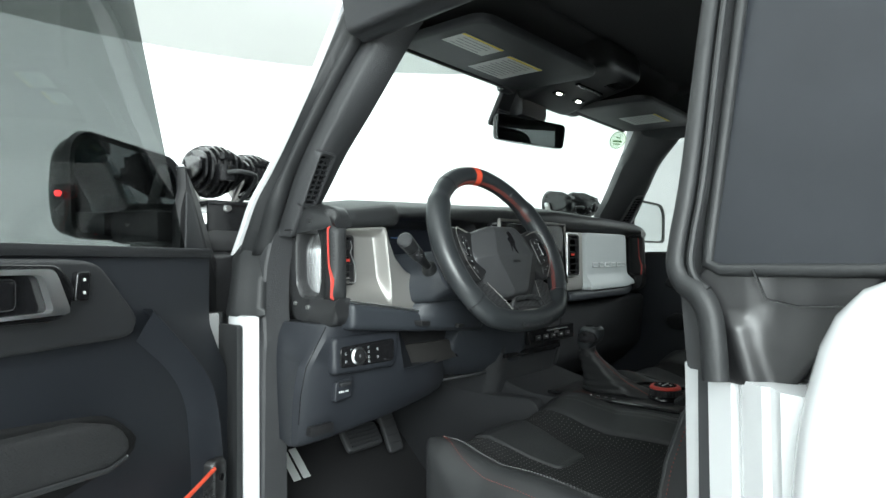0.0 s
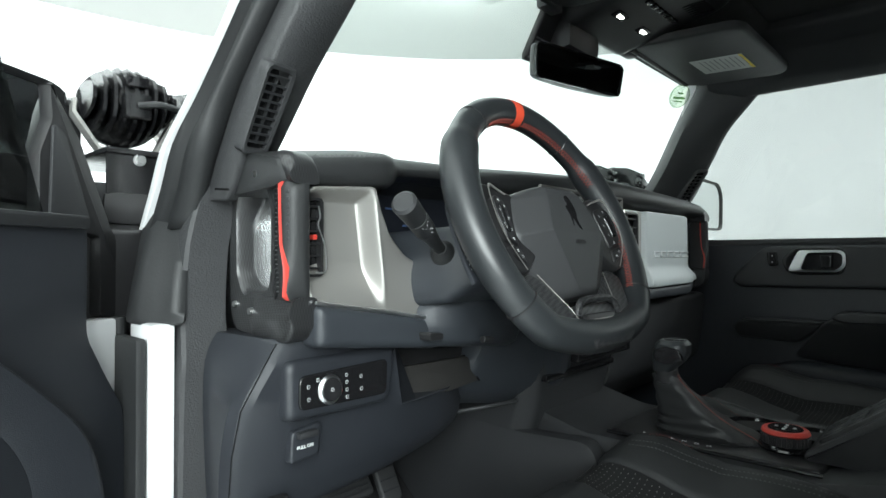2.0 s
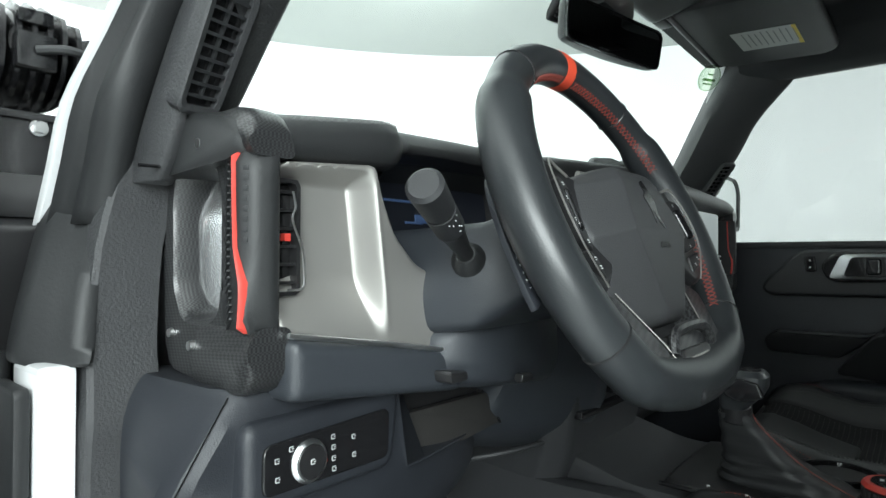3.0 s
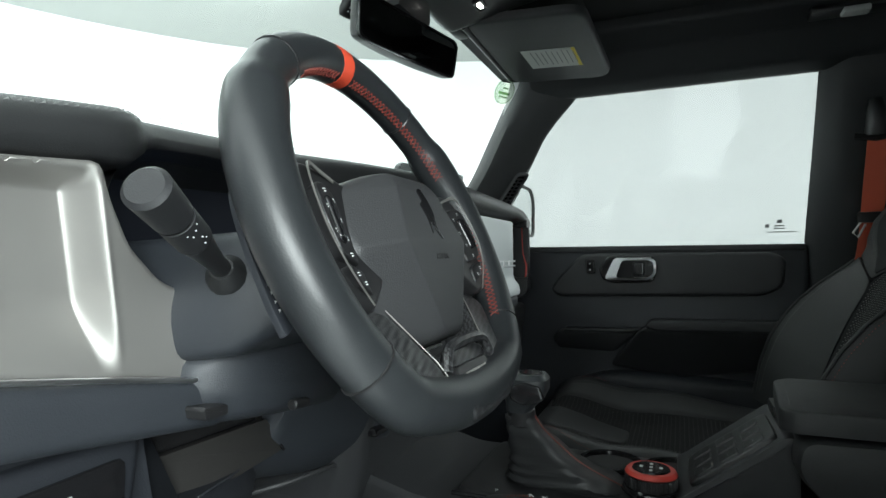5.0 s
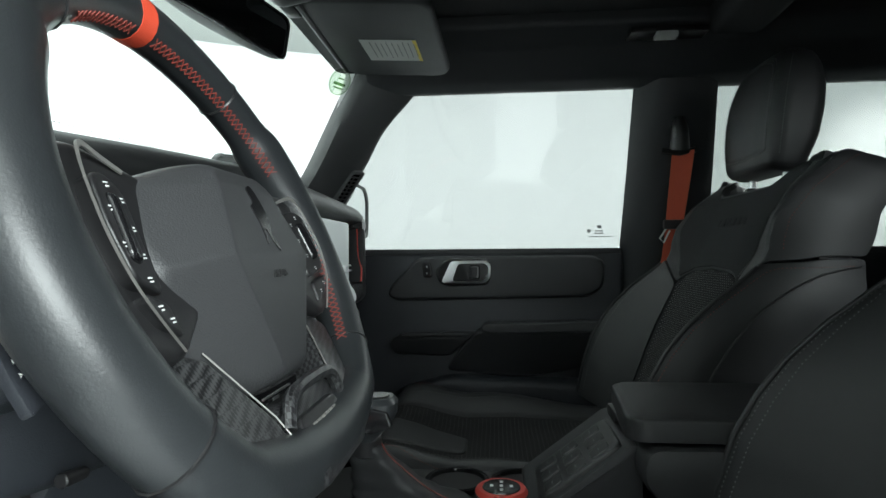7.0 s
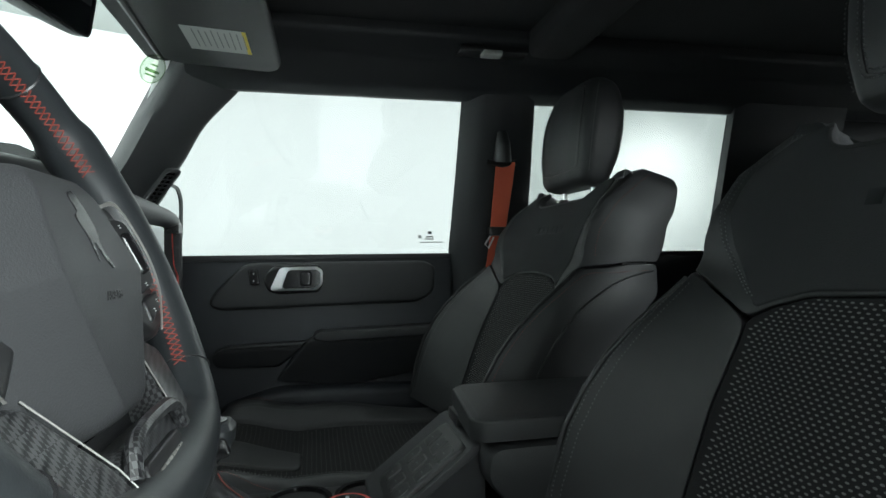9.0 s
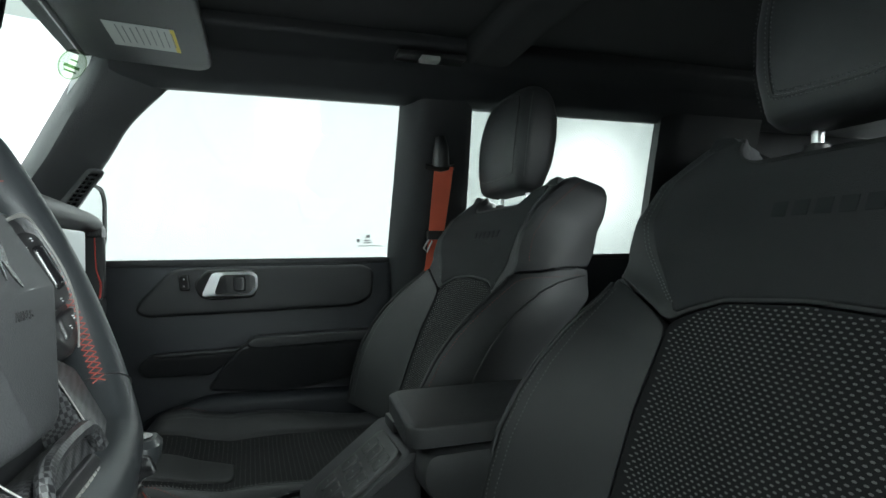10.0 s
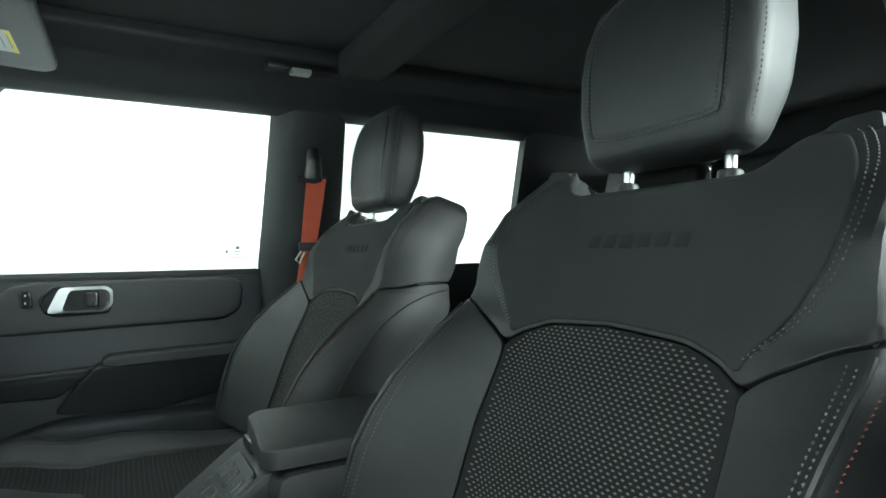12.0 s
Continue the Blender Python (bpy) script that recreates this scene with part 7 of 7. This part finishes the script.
sh_m = WS @ Matrix.Translation((-0.01, 0.42, -0.006))
part("sensor_cover", pad(rounded([(-0.105, -0.055), (0.06, -0.04), (0.075, 0.08), (-0.105, 0.08)], 0.01), lambda u, v, w: sh_m @ V(u, v, -w), lambda u, v: 0.012, depth=0.0, edge=0.006, n=48, rings=3), M_PLASTIC, rv, "dotted black sensor cover")
bms = [box(sh_m @ V(-0.098 + 0.0065 * (k % 9), -0.045 + 0.006 * (k // 9), -0.0125), (0.0025, 0.0025, 0.0025), 0) for k in range(63)]
tagged(part("dot_print", join(*bms), M_GREYMARK, rv), kind="stuff")

stk = thing("round_sticker", tuple(sticker_m.translation), "round pale windscreen sticker with green print", "sticker")
part("disc", loft([[sticker_m @ V(0.030 * math.cos(a), 0.030 * math.sin(a), w) for a in (2 * math.pi * k / 40 for k in range(40))] for w in (0.0, 0.0006)]), glass("pale_film", (0.80, 0.84, 0.78), 0.02), stk, "pale translucent film")
green_film = glass("green_film", (0.42, 0.60, 0.36), 0.02)
part("ring", loft([[sticker_m @ V(r * math.cos(a), r * math.sin(a), w) for a in (2 * math.pi * k / 40 for k in range(40))] for r, w in ((0.0285, 0.0009), (0.0285, 0.0014), (0.0270, 0.0014), (0.0270, 0.0009))], cap=False), green_film, stk)
for k, (v, w) in enumerate(((0.008, 0.016), (-0.004, 0.034), (-0.013, 0.026))):
    part("print_bar", box((0, 0, 0), (w, 0.006 if k == 1 else 0.0035, 0.0006), 0), green_film, stk, m=sticker_m @ Matrix.Translation((0, v, 0.0012)))
gm = thing("glass_mark", (0.725, 0.31, 1.44), "small grey maker's marks etched on the window", "marking")
for k, (y, z, w, h) in enumerate(((0.335, 1.452, 0.008, 0.008), (0.31, 1.462, 0.010, 0.008), (0.31, 1.452, 0.020, 0.003), (0.31, 1.446, 0.022, 0.003), (0.305, 1.438, 0.060, 0.0022))):
    part("etched_bar", box((inner_x(z) - 0.001, y, z), (0.0006, w, h), 0), M_GREYMARK, gm)
dl = thing("courtesy_lamp", (0.50, 0.20, 1.85), "pale courtesy lamp lens in the roof rail", "lamp")
part("bezel", box((0.515, 0.20, 1.862), (0.05, 0.16, 0.014), 0.005), M_PLASTIC, dl)
part("lens", box((0.503, 0.205, 1.853), (0.03, 0.045, 0.012), 0.004), M_LABEL, dl, "frosted lens")

# ---- belts ----
belt = thing("seat_belt", (0.63, 0.15, 1.4), "orange seat belt hanging from a black guide", "seat belt")
T7 = lambda y, z, o=0.0: V(0.640 - 0.2 * (z - 1.6) - 0.014 - o, y, z)
part("guide", join(tube([T7(0.150, 1.70, 0.008), T7(0.150, 1.675, 0.016), T7(0.149, 1.650, 0.016), T7(0.148, 1.632, 0.014)], [0.012, 0.018, 0.020, 0.022], 14), tube([T7(0.185, 1.63, 0.01), T7(0.15, 1.622, 0.022), T7(0.112, 1.63, 0.01)], 0.007, 8)), M_PLASTIC, belt, "black belt guide loop")
bl = [(0.163, 0.118, 1.628), (0.165, 0.122, 1.58), (0.168, 0.128, 1.52), (0.170, 0.134, 1.46), (0.172, 0.142, 1.42), (0.176, 0.156, 1.38), (0.184, 0.166, 1.345), (0.19, 0.172, 1.25)]
rings = [[T7(a, z, 0.010), T7(b, z, 0.016 + 0.006 * math.sin(9 * z)), T7(b, z, 0.0185 + 0.006 * math.sin(9 * z)), T7(a, z, 0.0125)] for a, b, z in bl]
part("webbing", loft(rings), M_BELT, belt, "orange woven webbing")
part("buckle_tongue", join(box(T7(0.155, 1.462, 0.02), (0.016, 0.045, 0.022), 0.004)), M_PLASTIC, belt)
part("tongue", tube([T7(0.17, 1.455, 0.022), T7(0.185, 1.43, 0.024), T7(0.176, 1.42, 0.024), T7(0.163, 1.448, 0.022)], 0.0025, 6), M_STEEL, belt, "steel belt tongue")

# ---- footwell ----
def pedal(name, c, w, h, tilt, label):
    p = thing(name, tuple(c), label, "pedal")
    R = basis(c, (1, 0, 0), (0, math.sin(tilt), math.cos(tilt)), (0, -math.cos(tilt), math.sin(tilt)))
    part("pad", pad(rounded([(-w / 2, -h / 2), (w / 2, -h / 2), (w / 2, h / 2), (-w / 2, h / 2)], 0.012), to(R), lambda u, v: 0.0, depth=0.012, edge=0.006, n=40, rings=3), M_PILLAR, p, "ribbed black rubber pad")
    for k in range(5):
        part("rib", box((0, 0, 0), (w * 0.8, 0.004, 0.004), 0.001), M_TRIM, p, m=R @ Matrix.Translation((0, -h * 0.32 + k * h * 0.16, 0.0015)))
    part("arm", tube([R @ V(0, 0, -0.012), R @ V(0, 0.05, -0.05), R @ V(0, 0.22, -0.05)], 0.009, 8), M_PLASTIC, p)
    return p


pedal("brake_pedal", V(-0.355, 1.185, 0.955), 0.11, 0.062, 0.7, "black rubber brake pedal")
pedal("accelerator_pedal", V(-0.235, 1.215, 0.945), 0.05, 0.13, 0.5, "tall black rubber accelerator pedal")
mat_ob = thing("floor_mat", (-0.37, 0.95, 0.78), "black carpet floor mat in the driver footwell", "floor mat")
part("carpet", prism(rounded([(0.72, 0.782), (1.10, 0.786), (1.31, 0.96), (1.318, 0.95), (1.11, 0.781), (0.72, 0.776)], 0.003), YZ, -0.60, -0.16), M_CARPET, mat_ob)
for x0 in (-0.532, -0.506):
    part("care_label", prism([(x0, 1.215), (x0 + 0.019, 1.215), (x0 + 0.019, 1.277), (x0, 1.277)], lambda u, v, w: V(u, v, 0.788 + (v - 1.10) * 0.83 + w), 0.0016, 0.0032), M_MARK, mat_ob, "white care label")
part("tunnel_trim", prism(rounded([(0.80, 1.07), (0.95, 1.06), (1.30, 1.08), (1.30, 0.80), (0.80, 0.80), (0.78, 1.0)], 0.03), YZ, -0.168, -0.132, 0.012), M_TRIM, console, "black console side trim")

# ---- lamps on the cowl ----
def round_spot(c, face, label):
    """A finned round auxiliary lamp on a bracket, seen from behind."""
    c, d = V(*c), V(*face).normalized()
    lamp = thing("auxiliary_lamp", (c.x, c.y, c.z - 0.1), label, "auxiliary lamp", "auxiliary lamps on the cowl")
    R = 0.057
    part("bezel", cyl(c + d * 0.030, c + d * 0.048, R, R, 40, 0.004), M_ALLOY, lamp)
    part("lens", cyl(c + d * 0.045, c + d * 0.051, R - 0.008, R - 0.010, 36), M_GLOSS, lamp)
    s = (V(0, 0, 1) - d * d.z).normalized()
    u = d.cross(s)
    ring = lambda off, r: [c + d * off + s * (r * math.cos(2 * math.pi * k / 32)) + u * (r * math.sin(2 * math.pi * k / 32)) for k in range(32)]
    part("housing", loft([ring(0.034, R - 0.004), ring(0.0, R - 0.012), ring(-0.030, R - 0.026), ring(-0.040, 0.02)]), M_ALLOY, lamp, "black cast housing")
    for k in range(9):
        off = (k - 4) * 0.0125
        half = math.sqrt(max(R * R - off * off, 0)) - 0.002
        pl = [(-half, 0.034), (half, 0.034), (half * 0.92, -0.006), (half * 0.62, -0.040), (half * 0.3, -0.050), (-half * 0.3, -0.050), (-half * 0.62, -0.040), (-half * 0.92, -0.006)]
        fin = loft([[c + u * (off + w) + s * a + d * b for a, b in pl] for w in (-0.0022, 0.0022)])
        part("cooling_fin", fin, M_ALLOY, lamp)
    part("name_plate", box(c - d * 0.048 + s * 0.022, (0.03, 0.012, 0.014), 0.003), M_GLOSS, lamp)
    part("cable_boss", box(c - d * 0.050 - s * 0.012, (0.034, 0.02, 0.034), 0.004), M_ALLOY, lamp)
    part("cable", tube(cr([c - d * 0.060 - s * 0.012, c - d * 0.075 - s * 0.010 + V(0.03, 0, 0), c - d * 0.06 + V(0.07, 0.01, -0.02), c + V(0.06, 0.03, -0.08), c + V(0.05, 0.05, -0.14)], 24, False), 0.0045, 8), M_RUBBER, lamp, "black cable")
    yoke = [c + u * (R + 0.004) + d * 0.02, c + u * (R + 0.006) - s * 0.02 + d * 0.015, c + u * 0.035 - s * (R + 0.012), c - u * 0.035 - s * (R + 0.012), c - u * (R + 0.006) - s * 0.02 + d * 0.015, c - u * (R + 0.004) + d * 0.02]
    part("bracket", tube(yoke, 0.005, 6, squash=2.2), M_SILVER, lamp, "satin steel yoke bracket")
    for sg in (-1, 1):
        part("yoke_bolt", cyl(c + u * sg * (R + 0.003) + d * 0.02, c + u * sg * (R + 0.014) + d * 0.02, 0.008, 0.007, 12), M_STEEL, lamp)
    part("foot_bolt", join(cyl(c - s * (R + 0.008), c - s * (R + 0.034), 0.006, 0.006, 12), cyl(c - s * (R + 0.012), c - s * (R + 0.022), 0.011, 0.011, 6)), M_STEEL, lamp, "zinc foot bolt")
    return lamp


for s in (-1, 1):
    dy, dz = (-0.10, 0.006) if s > 0 else (0.0, 0.0)
    round_spot((s * 0.702, 1.245 + dy, 1.582 + dz), (-0.08 * s, 1, 0.0), "black finned round auxiliary lamp on a cowl bracket")
    round_spot((0.60, 1.185, 1.588) if s > 0 else (-0.557, 1.35, 1.595), (-0.05 * s, 1, 0.0), "black finned round auxiliary lamp on a cowl bracket")
    br = thing("lamp_bracket", (s * 0.68, 1.27, 1.44), "black steel lamp bracket bolted to the cowl", "bracket", "lamp brackets")
    part("plate", prism(rounded([(0.650, 1.512), (0.742, 1.512), (0.742, 1.43), (0.730, 1.41), (0.650, 1.41)], 0.006), lambda u, v, w: V(s * u, w + dy, v + dz), 1.196, 1.202, 0.001), M_ALLOY, br)
    part("plate_bolt", join(cyl((s * 0.702, 1.196, 1.497), (s * 0.702, 1.186, 1.497), 0.006, 0.006, 6), cyl((s * 0.702, 1.1965, 1.497), (s * 0.702, 1.194, 1.497), 0.008, 0.008, 20)), M_STEEL, br, "zinc hexagon bolt")
    part("shelf", box((s * 0.645, 1.30, 1.507), (0.20, 0.22, 0.008), 0.003), M_ALLOY, br)

# ---- belt buckle beside the console ----
buckle = thing("belt_buckle", (-0.128, 0.41, 1.03), "black seat belt buckle with a red release button", "belt buckle")
part("case", box((-0.142, 0.405, 1.045), (0.022, 0.055, 0.045), 0.008), M_PLASTIC, buckle)
part("release_button", box((-0.142, 0.408, 1.068), (0.014, 0.036, 0.008), 0.003), M_RED, buckle, "red release button")
